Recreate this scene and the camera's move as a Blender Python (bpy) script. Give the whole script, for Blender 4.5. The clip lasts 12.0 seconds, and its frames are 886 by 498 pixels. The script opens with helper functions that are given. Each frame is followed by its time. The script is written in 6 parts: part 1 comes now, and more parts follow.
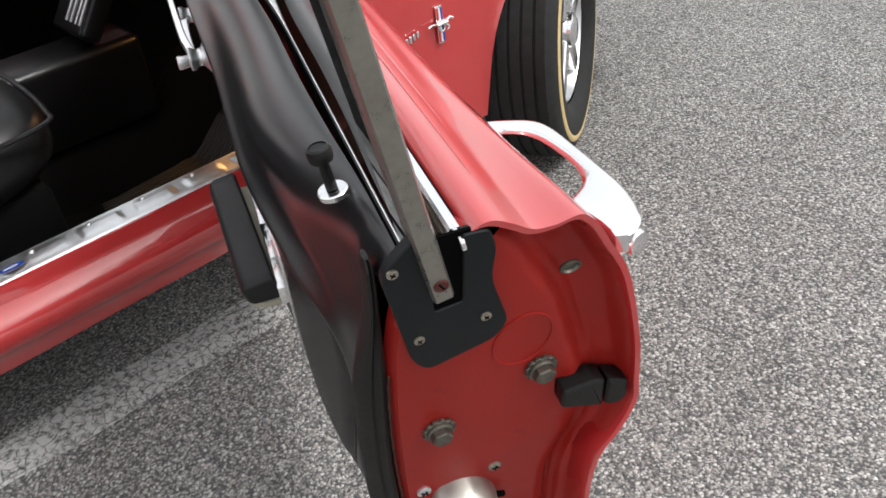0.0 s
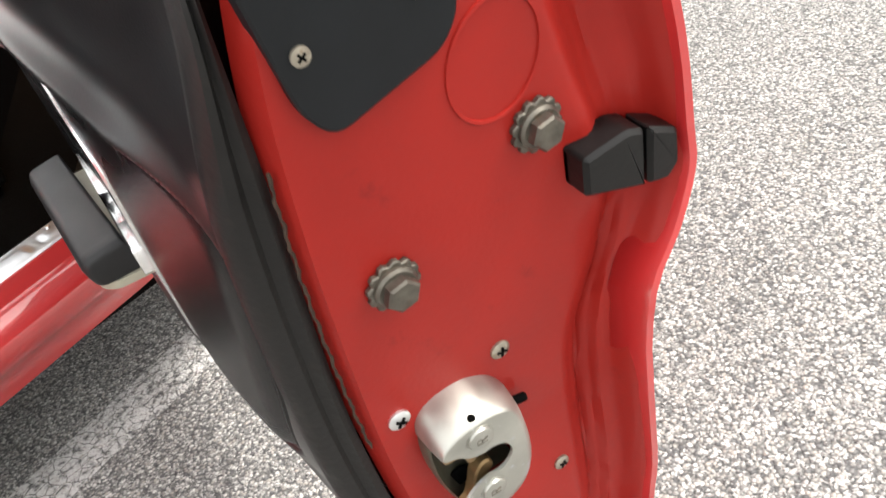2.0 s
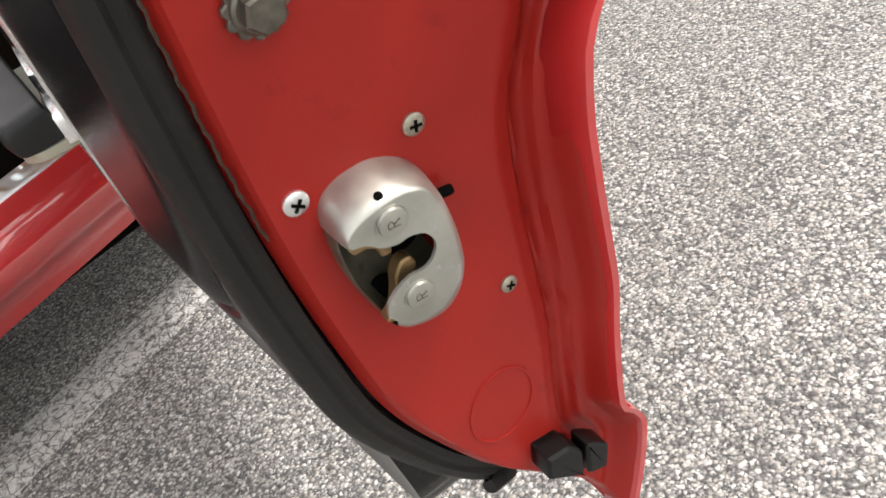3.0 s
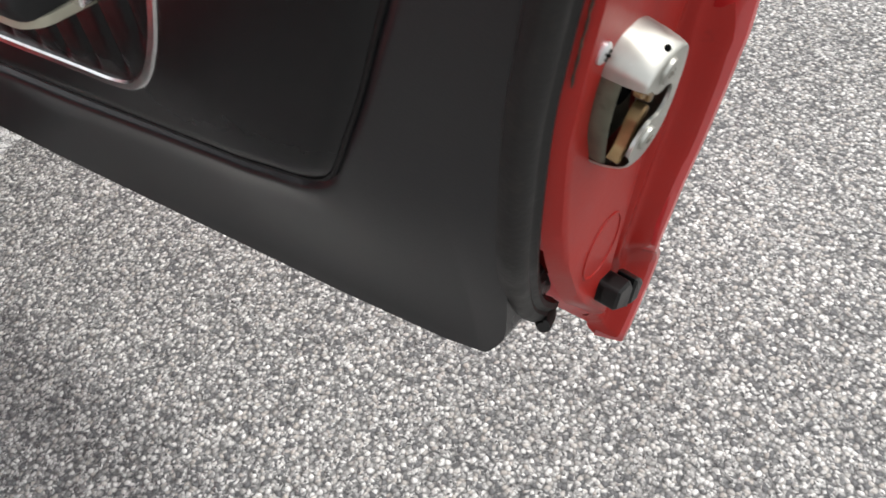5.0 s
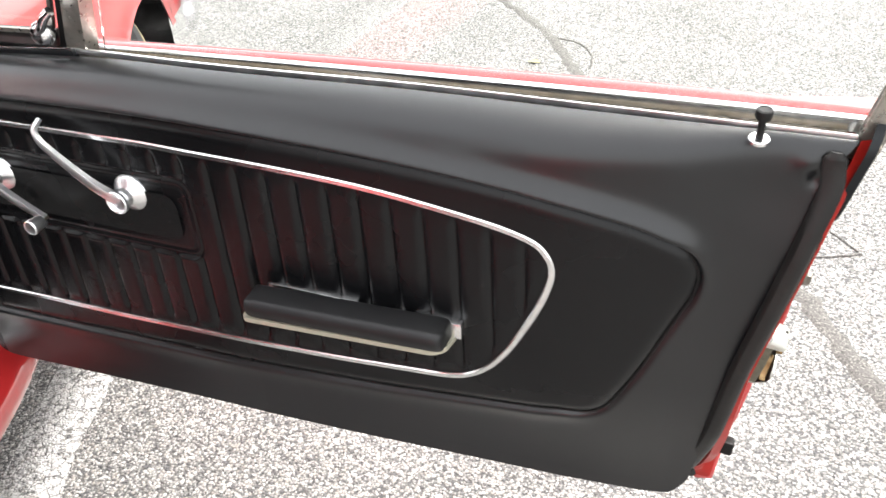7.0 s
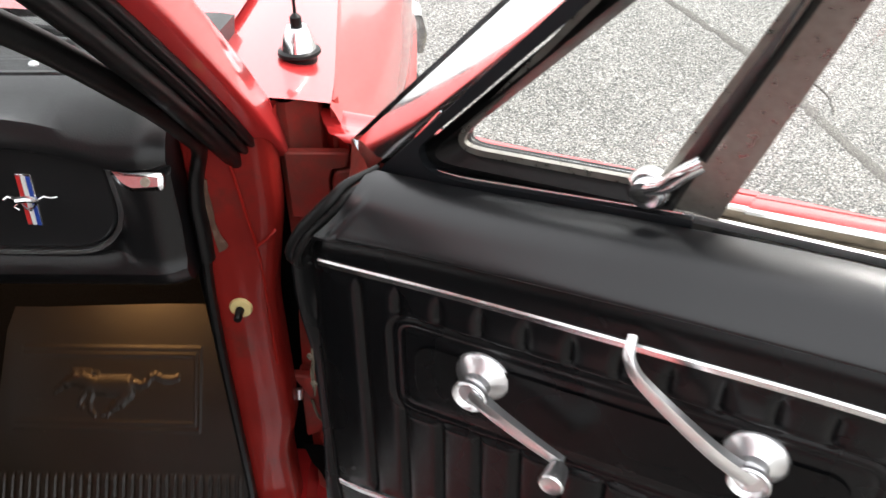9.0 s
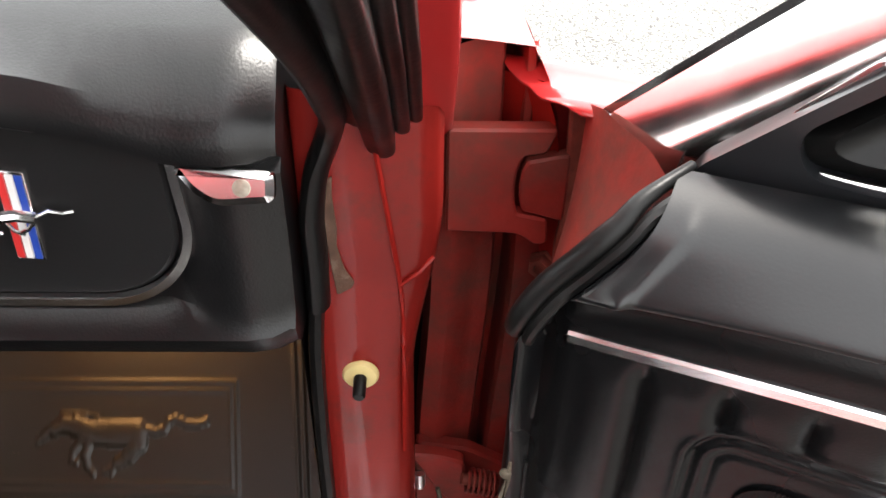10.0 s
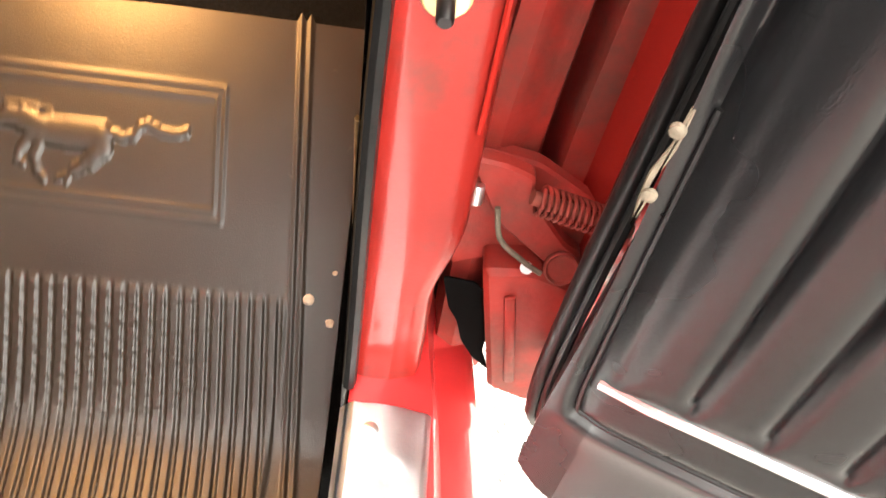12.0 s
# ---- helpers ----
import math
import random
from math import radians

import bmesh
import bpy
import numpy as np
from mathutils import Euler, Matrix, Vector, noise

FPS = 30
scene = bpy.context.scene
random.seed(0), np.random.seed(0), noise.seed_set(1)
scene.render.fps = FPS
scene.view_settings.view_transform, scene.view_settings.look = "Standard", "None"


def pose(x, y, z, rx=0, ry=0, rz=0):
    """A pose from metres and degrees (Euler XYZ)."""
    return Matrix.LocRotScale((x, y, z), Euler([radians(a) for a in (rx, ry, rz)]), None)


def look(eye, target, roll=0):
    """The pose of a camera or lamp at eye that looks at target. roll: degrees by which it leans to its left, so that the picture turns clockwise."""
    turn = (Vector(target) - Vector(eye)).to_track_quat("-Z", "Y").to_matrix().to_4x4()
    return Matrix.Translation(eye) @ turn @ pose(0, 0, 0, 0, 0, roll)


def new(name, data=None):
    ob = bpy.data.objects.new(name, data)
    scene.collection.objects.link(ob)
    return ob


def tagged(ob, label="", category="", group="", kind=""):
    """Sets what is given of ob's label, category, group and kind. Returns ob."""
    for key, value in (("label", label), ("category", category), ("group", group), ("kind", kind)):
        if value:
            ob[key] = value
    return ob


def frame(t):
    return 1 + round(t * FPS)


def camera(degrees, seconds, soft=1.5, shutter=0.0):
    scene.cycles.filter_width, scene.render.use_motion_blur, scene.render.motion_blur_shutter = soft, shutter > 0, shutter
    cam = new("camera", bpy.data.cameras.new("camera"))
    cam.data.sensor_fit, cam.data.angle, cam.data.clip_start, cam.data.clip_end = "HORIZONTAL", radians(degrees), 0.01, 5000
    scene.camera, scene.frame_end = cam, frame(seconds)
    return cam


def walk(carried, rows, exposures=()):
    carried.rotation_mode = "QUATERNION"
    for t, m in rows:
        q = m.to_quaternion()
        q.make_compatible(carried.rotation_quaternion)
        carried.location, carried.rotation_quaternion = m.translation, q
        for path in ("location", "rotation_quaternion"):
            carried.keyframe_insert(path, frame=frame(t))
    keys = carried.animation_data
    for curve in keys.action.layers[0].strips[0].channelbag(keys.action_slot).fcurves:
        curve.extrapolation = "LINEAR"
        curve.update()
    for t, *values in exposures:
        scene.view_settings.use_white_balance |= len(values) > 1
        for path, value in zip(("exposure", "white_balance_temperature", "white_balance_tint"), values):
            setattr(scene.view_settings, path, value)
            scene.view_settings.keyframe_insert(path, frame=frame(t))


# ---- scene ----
cam = camera(55.2, 12.0, shutter=0.2)
PATH = [
    (0, (1.467, 0.006, 1.117), (-0.134, 0.381, -0.021), -8.7),
    (0.5, (1.347, -0.004, 1.029), (-0.245, 0.479, -0.081), -11.4),
    (1, (1.33, -0.006, 0.98), (-0.259, 0.575, -0.087), -13.1),
    (1.5, (1.335, 0.001, 0.947), (-0.259, 0.592, -0.106), -17.0),
    (2, (1.345, 0.006, 0.9), (-0.23, 0.584, -0.188), -20.0),
    (2.5, (1.349, 0.007, 0.846), (-0.209, 0.551, -0.283), -22.1),
    (3, (1.353, 0.013, 0.805), (-0.211, 0.524, -0.332), -23.9),
    (3.5, (1.371, 0.01, 0.751), (-0.227, 0.546, -0.328), -23.5),
    (3.7, (1.377, 0.008, 0.743), (-0.197, 0.564, -0.358), -22.8),
    (5.3, (1.183, -0.243, 0.917), (0.343, 0.817, -0.557), -7.7),
    (5.5, (1.147, -0.272, 0.955), (0.36, 0.889, -0.47), -7.5),
    (6, (1.112, -0.366, 1.063), (0.397, 0.986, -0.225), -4.9),
    (6.5, (1.126, -0.589, 1.186), (0.44, 0.896, 0.036), -3.8),
    (6.7, (1.115, -0.645, 1.222), (0.426, 0.859, 0.099), -4.0),
    (8.3, (0.687, -0.551, 1.203), (-0.076, 0.892, 0.047), -1.4),
    (8.5, (0.592, -0.537, 1.205), (-0.168, 0.9, 0.039), -1.2),
    (8.7, (0.487, -0.505, 1.212), (-0.246, 0.945, 0.046), -1.1),
    (9, (0.379, -0.451, 1.2), (-0.369, 1.006, 0.052), -1.2),
    (9.5, (0.2, -0.35, 1.131), (-0.524, 1.104, -0.036), -1.8),
    (10, (0.093, -0.275, 1.063), (-0.534, 1.166, -0.174), 0.9),
    (10.5, (0.043, -0.25, 1.016), (-0.466, 1.191, -0.274), 3.9),
    (11, (0.013, -0.249, 0.976), (-0.414, 1.156, -0.382), 6.2),
    (11.5, (0.012, -0.241, 0.921), (-0.381, 1.076, -0.532), 8.4),
    (12, (0.018, -0.25, 0.878), (-0.393, 0.984, -0.641), 11.0),
]
walk(cam, [(t, look(eye, target, roll)) for t, eye, target, roll in PATH],
     [(0, 0.4, 6400, 10), (0.6, 0.75, 6450, 10), (1.5, 1.25, 6600, 10), (2.0, 1.45, 6700, 10), (2.5, 1.25, 6700, 10), (3.0, 1.05, 6700, 10), (3.7, 0.8, 6650, 10), (5.3, 0.75, 6350, 10), (5.6, 1.0, 6350, 10), (6.0, 1.95, 6400, 10), (6.4, 1.82, 6500, 10), (6.7, 1.8, 6550, 10), (8.3, 1.55, 6550, 10), (9.5, 1.35, 6550, 10), (10.0, 2.2, 6700, 10), (10.5, 3.9, 7350, 10), (11.0, 4.2, 7350, 10), (12, 4.35, 7350, 10)])

# ---- light ----
world = bpy.data.worlds.new("sky")
scene.world = world
world.use_nodes = True
wn = world.node_tree
sky = wn.nodes.new("ShaderNodeTexSky")
sky.sky_type = "NISHITA"
sky.sun_disc = False
SUN_ELEV, SUN_AZ = 55.0, 26.0
sky.sun_elevation = radians(SUN_ELEV)
sky.sun_rotation = radians(SUN_AZ)
sky.air_density, sky.dust_density, sky.ozone_density = 1.4, 6.0, 1.0
haze = wn.nodes.new("ShaderNodeHueSaturation")
haze.inputs["Saturation"].default_value = 0.55
wn.links.new(sky.outputs[0], haze.inputs["Color"])
# thin white overcast, brighter overhead
dome = wn.nodes.new("ShaderNodeTexCoord")
high = wn.nodes.new("ShaderNodeSeparateXYZ")
wn.links.new(dome.outputs["Generated"], high.inputs[0])
rise = wn.nodes.new("ShaderNodeMapRange")
rise.inputs["To Min"].default_value, rise.inputs["To Max"].default_value = 7.2, 8.0
wn.links.new(high.outputs["Z"], rise.inputs["Value"])
veil = wn.nodes.new("ShaderNodeMix")
veil.data_type = "RGBA"
veil.inputs["Factor"].default_value = 0.6
wn.links.new(haze.outputs[0], veil.inputs["A"])
wn.links.new(rise.outputs[0], veil.inputs["B"])
wn.links.new(veil.outputs["Result"], wn.nodes["Background"].inputs[0])
wn.nodes["Background"].inputs[1].default_value = 0.15
sun_data = bpy.data.lights.new("sun", "SUN")
sun_data.energy, sun_data.angle, sun_data.color = 1.3, radians(11), (1.0, 0.985, 0.96)
sun = new("sun", sun_data)
sun_az, sun_el = radians(SUN_AZ), radians(SUN_ELEV)
sun_way = Vector((math.sin(sun_az) * math.cos(sun_el), math.cos(sun_az) * math.cos(sun_el), math.sin(sun_el)))
sun.matrix_basis = look(sun_way * 20, (0, 0, 0))


# ---- materials ----
def material(name, color, rough=0.5, metal=0.0, var=0.0, var_scale=20.0, bump=0.0, bump_scale=200.0, coat=0.0,
             dirt=None, dirt_scale=6.0, dirt_low=0.55, dirt_high=0.7, rough_var=0.0, spec=0.5, detail=4.0, coat_rough=0.06):
    m = bpy.data.materials.new(name)
    m.use_nodes = True
    nt = m.node_tree
    bs = nt.nodes["Principled BSDF"]
    bs.inputs["Roughness"].default_value = rough
    bs.inputs["Metallic"].default_value = metal
    bs.inputs["Specular IOR Level"].default_value = spec
    bs.inputs["Coat Weight"].default_value = coat
    bs.inputs["Coat Roughness"].default_value = coat_rough
    geo = nt.nodes.new("ShaderNodeTexCoord")
    base = nt.nodes.new("ShaderNodeRGB")
    base.outputs[0].default_value = (*color, 1)
    src = base.outputs[0]
    if var:
        n = nt.nodes.new("ShaderNodeTexNoise")
        n.inputs["Scale"].default_value, n.inputs["Detail"].default_value = var_scale, detail
        nt.links.new(geo.outputs["Object"], n.inputs["Vector"])
        mr = nt.nodes.new("ShaderNodeMapRange")
        mr.inputs["From Min"].default_value, mr.inputs["From Max"].default_value = 0.3, 0.7
        mr.inputs["To Min"].default_value, mr.inputs["To Max"].default_value = 1 - var, 1 + var
        nt.links.new(n.outputs["Fac"], mr.inputs["Value"])
        mx = nt.nodes.new("ShaderNodeVectorMath")
        mx.operation = "SCALE"
        nt.links.new(src, mx.inputs[0])
        nt.links.new(mr.outputs[0], mx.inputs["Scale"])
        src = mx.outputs[0]
        if rough_var:
            mr2 = nt.nodes.new("ShaderNodeMapRange")
            mr2.inputs["From Min"].default_value, mr2.inputs["From Max"].default_value = 0.3, 0.7
            mr2.inputs["To Min"].default_value, mr2.inputs["To Max"].default_value = rough - rough_var, rough + rough_var
            nt.links.new(n.outputs["Fac"], mr2.inputs["Value"])
            nt.links.new(mr2.outputs[0], bs.inputs["Roughness"])
    if dirt:
        n2 = nt.nodes.new("ShaderNodeTexNoise")
        n2.inputs["Scale"].default_value, n2.inputs["Detail"].default_value = dirt_scale, 8.0
        n2.inputs["Roughness"].default_value = 0.65
        nt.links.new(geo.outputs["Object"], n2.inputs["Vector"])
        mr3 = nt.nodes.new("ShaderNodeMapRange")
        mr3.inputs["From Min"].default_value, mr3.inputs["From Max"].default_value = dirt_low, dirt_high
        nt.links.new(n2.outputs["Fac"], mr3.inputs["Value"])
        mix = nt.nodes.new("ShaderNodeMix")
        mix.data_type = "RGBA"
        nt.links.new(mr3.outputs[0], mix.inputs["Factor"])
        nt.links.new(src, mix.inputs["A"])
        mix.inputs["B"].default_value = (*dirt, 1)
        src = mix.outputs["Result"]
    nt.links.new(src, bs.inputs["Base Color"])
    if bump:
        n3 = nt.nodes.new("ShaderNodeTexNoise")
        n3.inputs["Scale"].default_value, n3.inputs["Detail"].default_value = bump_scale, 3.0
        nt.links.new(geo.outputs["Object"], n3.inputs["Vector"])
        b = nt.nodes.new("ShaderNodeBump")
        b.inputs["Strength"].default_value, b.inputs["Distance"].default_value = bump, 0.002
        nt.links.new(n3.outputs["Fac"], b.inputs["Height"])
        nt.links.new(b.outputs[0], bs.inputs["Normal"])
    return m


RED = material("red_paint", (0.47, 0.023, 0.024), 0.35, var=0.05, var_scale=9, coat=1.0, bump=0.015, bump_scale=600)
RED.node_tree.nodes["Principled BSDF"].inputs["Coat IOR"].default_value = 1.75
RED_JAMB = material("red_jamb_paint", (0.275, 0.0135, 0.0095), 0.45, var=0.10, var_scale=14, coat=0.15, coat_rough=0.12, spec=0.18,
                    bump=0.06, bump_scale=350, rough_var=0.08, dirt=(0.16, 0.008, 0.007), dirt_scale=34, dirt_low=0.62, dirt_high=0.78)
RED_PILLAR = material("red_pillar_paint", (0.205, 0.0125, 0.0095), 0.38, var=0.16, var_scale=14, coat=0.30, coat_rough=0.10, spec=0.16,
                      bump=0.05, bump_scale=350, dirt=(0.12, 0.020, 0.014), dirt_scale=30, dirt_low=0.54, dirt_high=0.74)
RED_DULL = material("red_overspray", (0.29, 0.026, 0.020), 0.50, spec=0.20, var=0.18, var_scale=26, bump=0.20, bump_scale=180,
                    dirt=(0.135, 0.042, 0.032), dirt_scale=14, dirt_low=0.40, dirt_high=0.64)
RED_BROWN = material("dusty_red_steel", (0.20, 0.048, 0.034), 0.6, spec=0.2, var=0.3, var_scale=60, bump=0.25, bump_scale=260, dirt=(0.24, 0.035, 0.025), dirt_scale=40, dirt_low=0.52, dirt_high=0.7)
VINYL = material("black_vinyl", (0.0040, 0.0041, 0.0046), 0.27, var=0.15, var_scale=7, bump=0.10, bump_scale=900, rough_var=0.04, spec=0.26)
PANEL = material("satin_black_paint", (0.0056, 0.0061, 0.0070), 0.33, var=0.15, var_scale=8, bump=0.05, bump_scale=700, rough_var=0.03, spec=0.36, coat=0.60, coat_rough=0.24)
PANEL.node_tree.nodes["Principled BSDF"].inputs["Coat IOR"].default_value = 1.34
VINYL_CAP = material("painted_cap", (0.010, 0.011, 0.013), 0.36, var=0.15, var_scale=8, bump=0.05, bump_scale=500, rough_var=0.05, spec=0.5, coat=0.3, coat_rough=0.22)
SATIN = material("satin_chrome", (0.90, 0.90, 0.91), 0.33, 1.0, var=0.03, var_scale=60, rough_var=0.05)
DASH = material("dash_vinyl", (0.0042, 0.0043, 0.0048), 0.31, var=0.1, var_scale=10, bump=0.10, bump_scale=700, spec=0.36)
RUBBER = material("black_rubber", (0.0055, 0.0055, 0.0055), 0.38, var=0.25, var_scale=30, bump=0.08, bump_scale=300, rough_var=0.08, spec=0.24)
RUBBER_OLD = material("aged_rubber", (0.0095, 0.0090, 0.0086), 0.48, var=0.3, var_scale=45, bump=0.12, bump_scale=300, rough_var=0.10, spec=0.3,
                      dirt=(0.022, 0.018, 0.015), dirt_scale=70, dirt_low=0.58, dirt_high=0.8)
PLASTIC = material("black_cover", (0.006, 0.0075, 0.009), 0.48, var=0.12, var_scale=60, bump=0.04, bump_scale=500, spec=0.26,
                   dirt=(0.05, 0.05, 0.05), dirt_scale=90, dirt_low=0.70, dirt_high=0.8)
CHROME = material("chrome", (0.88, 0.88, 0.89), 0.14, 1.0, var=0.03, var_scale=40, rough_var=0.04)
TRIM = material("bright_trim", (0.84, 0.84, 0.84), 0.22, 1.0, var=0.05, var_scale=60, rough_var=0.05)
ALU = material("worn_aluminium", (0.78, 0.79, 0.80), 0.36, 1.0, var=0.06, var_scale=50, rough_var=0.05, bump=0.05, bump_scale=400)
ZINC = material("zinc_steel", (0.43, 0.43, 0.39), 0.40, 0.85, var=0.16, var_scale=60, rough_var=0.1,
                dirt=(0.52, 0.54, 0.55), dirt_scale=70, dirt_low=0.62, dirt_high=0.66)
OLIVE = material("olive_zinc", (0.14, 0.135, 0.10), 0.42, 0.7, var=0.25, var_scale=90, rough_var=0.1, dirt=(0.05, 0.042, 0.03), dirt_scale=120, dirt_low=0.58, dirt_high=0.75)
BOLT = material("dark_bolt", (0.13, 0.12, 0.10), 0.42, 0.8, var=0.3, var_scale=220, dirt=(0.16, 0.09, 0.05), dirt_scale=160, dirt_low=0.6, dirt_high=0.75)
SCREW = material("screw_nickel", (0.40, 0.365, 0.30), 0.40, 0.85, var=0.2, var_scale=300, dirt=(0.22, 0.14, 0.08), dirt_scale=260, dirt_low=0.55, dirt_high=0.75)
FRAME = material("grey_window_frame", (0.31, 0.295, 0.265), 0.34, 0.85, var=0.12, var_scale=160, rough_var=0.1, bump=0.06, bump_scale=300,
                 dirt=(0.23, 0.21, 0.175), dirt_scale=45, dirt_low=0.55, dirt_high=0.85)
FELT = material("brown_felt", (0.12, 0.10, 0.075), 0.9, var=0.3, var_scale=120, bump=0.3, bump_scale=900, spec=0.15)
BRASS = material("worn_brass", (0.26, 0.17, 0.08), 0.38, 0.8, var=0.3, var_scale=80)
CREAM = material("cream_nylon", (0.72, 0.58, 0.26), 0.45, var=0.08, var_scale=80, spec=0.4)
CREAM_PALE = material("cream_base", (0.38, 0.36, 0.28), 0.40, 0.3, var=0.08, var_scale=60)
CARPET = material("black_carpet", (0.004, 0.004, 0.004), 0.95, var=0.4, var_scale=300, bump=0.6, bump_scale=700, spec=0.1)
MAT = material("mat_rubber", (0.0135, 0.0112, 0.0075), 0.38, var=0.22, var_scale=12, dirt=(0.042, 0.035, 0.025), dirt_scale=85, dirt_low=0.66, dirt_high=0.76, bump=0.14, bump_scale=900, spec=0.55, detail=6.0)
LEATHER = material("seat_leather", (0.008, 0.008, 0.0085), 0.40, var=0.15, var_scale=12, bump=0.06, bump_scale=600, rough_var=0.05, spec=0.35)
TYRE = material("tyre_rubber", (0.020, 0.020, 0.020), 0.75, var=0.2, var_scale=50, bump=0.1, bump_scale=300, spec=0.3)
GOLD = material("gold_line_rubber", (0.55, 0.42, 0.20), 0.6, var=0.1, var_scale=60)
BLUE = material("blue_enamel", (0.02, 0.06, 0.35), 0.3)
REDBAR = material("red_enamel", (0.55, 0.03, 0.03), 0.3)
WHITE = material("white_enamel", (0.75, 0.75, 0.75), 0.3)
RUST = material("rusty_primer", (0.10, 0.052, 0.033), 0.8, var=0.35, var_scale=90, bump=0.3, bump_scale=400, dirt=(0.20, 0.15, 0.11), dirt_scale=90)
SCREW_RED = material("overspray_screw", (0.085, 0.022, 0.018), 0.50, 0.3, var=0.3, var_scale=300)
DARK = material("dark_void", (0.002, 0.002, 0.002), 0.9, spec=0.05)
TAR = material("crack_sealer", (0.085, 0.08, 0.074), 0.8, var=0.5, var_scale=160, bump=0.5, bump_scale=260, dirt=(0.22, 0.21, 0.19), dirt_scale=190, dirt_low=0.52, dirt_high=0.62)
SEALER = material("brown_sealer", (0.035, 0.020, 0.011), 0.75, var=0.4, var_scale=200, bump=0.3, bump_scale=500)
LEAF = material("dry_leaf", (0.42, 0.38, 0.16), 0.7, var=0.2, var_scale=200)
CRUMB = material("dried_dirt", (0.40, 0.385, 0.34), 0.9, var=0.25, var_scale=300, bump=0.4, bump_scale=900, spec=0.1)
KICK = material("kick_panel", (0.006, 0.006, 0.006), 0.5, var=0.15, var_scale=30, bump=0.2, bump_scale=800)


def glass_material():
    m = bpy.data.materials.new("clear_glass")
    m.use_nodes = True
    bs = m.node_tree.nodes["Principled BSDF"]
    bs.inputs["Base Color"].default_value = (0.96, 0.98, 0.97, 1)
    bs.inputs["Transmission Weight"].default_value = 1.0
    bs.inputs["Roughness"].default_value = 0.01
    bs.inputs["IOR"].default_value = 1.45
    return m


GLASS = glass_material()


def asphalt_material():
    m = bpy.data.materials.new("weathered_asphalt")
    m.use_nodes = True
    nt = m.node_tree
    bs = nt.nodes["Principled BSDF"]
    bs.inputs["Roughness"].default_value = 0.85
    bs.inputs["Specular IOR Level"].default_value = 0.25
    co = nt.nodes.new("ShaderNodeTexCoord")
    warp = nt.nodes.new("ShaderNodeTexNoise")
    warp.inputs["Scale"].default_value = 90.0
    nt.links.new(co.outputs["Object"], warp.inputs["Vector"])
    add = nt.nodes.new("ShaderNodeVectorMath")
    add.operation = "MULTIPLY_ADD"
    nt.links.new(warp.outputs["Color"], add.inputs[0])
    add.inputs[1].default_value = (0.006, 0.006, 0.0)
    nt.links.new(co.outputs["Object"], add.inputs[2])
    heights = []
    for scale, amount in ((180.0, 1.0), (330.0, 0.55)):
        v = nt.nodes.new("ShaderNodeTexVoronoi")
        v.inputs["Scale"].default_value = scale
        v.inputs["Randomness"].default_value = 1.0
        nt.links.new(add.outputs[0], v.inputs["Vector"])
        heights.append(v)
    # colour of each pebble
    sep = nt.nodes.new("ShaderNodeSeparateColor")
    nt.links.new(heights[0].outputs["Color"], sep.inputs[0])
    ramp = nt.nodes.new("ShaderNodeValToRGB")
    e = ramp.color_ramp.elements
    e[0].position, e[0].color = 0.0, (0.11, 0.11, 0.11, 1)
    e[1].position, e[1].color = 1.0, (0.62, 0.612, 0.580, 1)
    for pos, c in ((0.22, (0.14, 0.14, 0.14, 1)), (0.50, (0.30, 0.295, 0.278, 1)), (0.70, (0.37, 0.345, 0.31, 1)), (0.82, (0.52, 0.513, 0.486, 1))):
        k = e.new(pos)
        k.color = c
    nt.links.new(sep.outputs[0], ramp.inputs[0])
    sep2 = nt.nodes.new("ShaderNodeSeparateColor")
    nt.links.new(heights[1].outputs["Color"], sep2.inputs[0])
    ramp2 = nt.nodes.new("ShaderNodeValToRGB")
    e2 = ramp2.color_ramp.elements
    e2[0].position, e2[0].color = 0.0, (0.07, 0.07, 0.07, 1)
    e2[1].position, e2[1].color = 1.0, (0.52, 0.513, 0.486, 1)
    nt.links.new(sep2.outputs[1], ramp2.inputs[0])
    pick = nt.nodes.new("ShaderNodeMath")
    pick.operation = "LESS_THAN"
    nt.links.new(sep.outputs[2], pick.inputs[0])
    pick.inputs[1].default_value = 0.42
    mix = nt.nodes.new("ShaderNodeMix")
    mix.data_type = "RGBA"
    nt.links.new(pick.outputs[0], mix.inputs["Factor"])
    nt.links.new(ramp.outputs[0], mix.inputs["A"])
    nt.links.new(ramp2.outputs[0], mix.inputs["B"])
    # dark binder between the pebbles
    gap = nt.nodes.new("ShaderNodeMapRange")
    gap.inputs["From Min"].default_value, gap.inputs["From Max"].default_value = 0.42, 0.78
    gap.inputs["To Min"].default_value, gap.inputs["To Max"].default_value = 0.0, 0.7
    nt.links.new(heights[0].outputs["Distance"], gap.inputs["Value"])
    mix2 = nt.nodes.new("ShaderNodeMix")
    mix2.data_type = "RGBA"
    nt.links.new(gap.outputs[0], mix2.inputs["Factor"])
    nt.links.new(mix.outputs["Result"], mix2.inputs["A"])
    mix2.inputs["B"].default_value = (0.045, 0.045, 0.045, 1)
    # broad stains
    st = nt.nodes.new("ShaderNodeTexNoise")
    st.inputs["Scale"].default_value, st.inputs["Detail"].default_value = 2.2, 6.0
    nt.links.new(co.outputs["Object"], st.inputs["Vector"])
    smr = nt.nodes.new("ShaderNodeMapRange")
    smr.inputs["From Min"].default_value, smr.inputs["From Max"].default_value = 0.3, 0.7
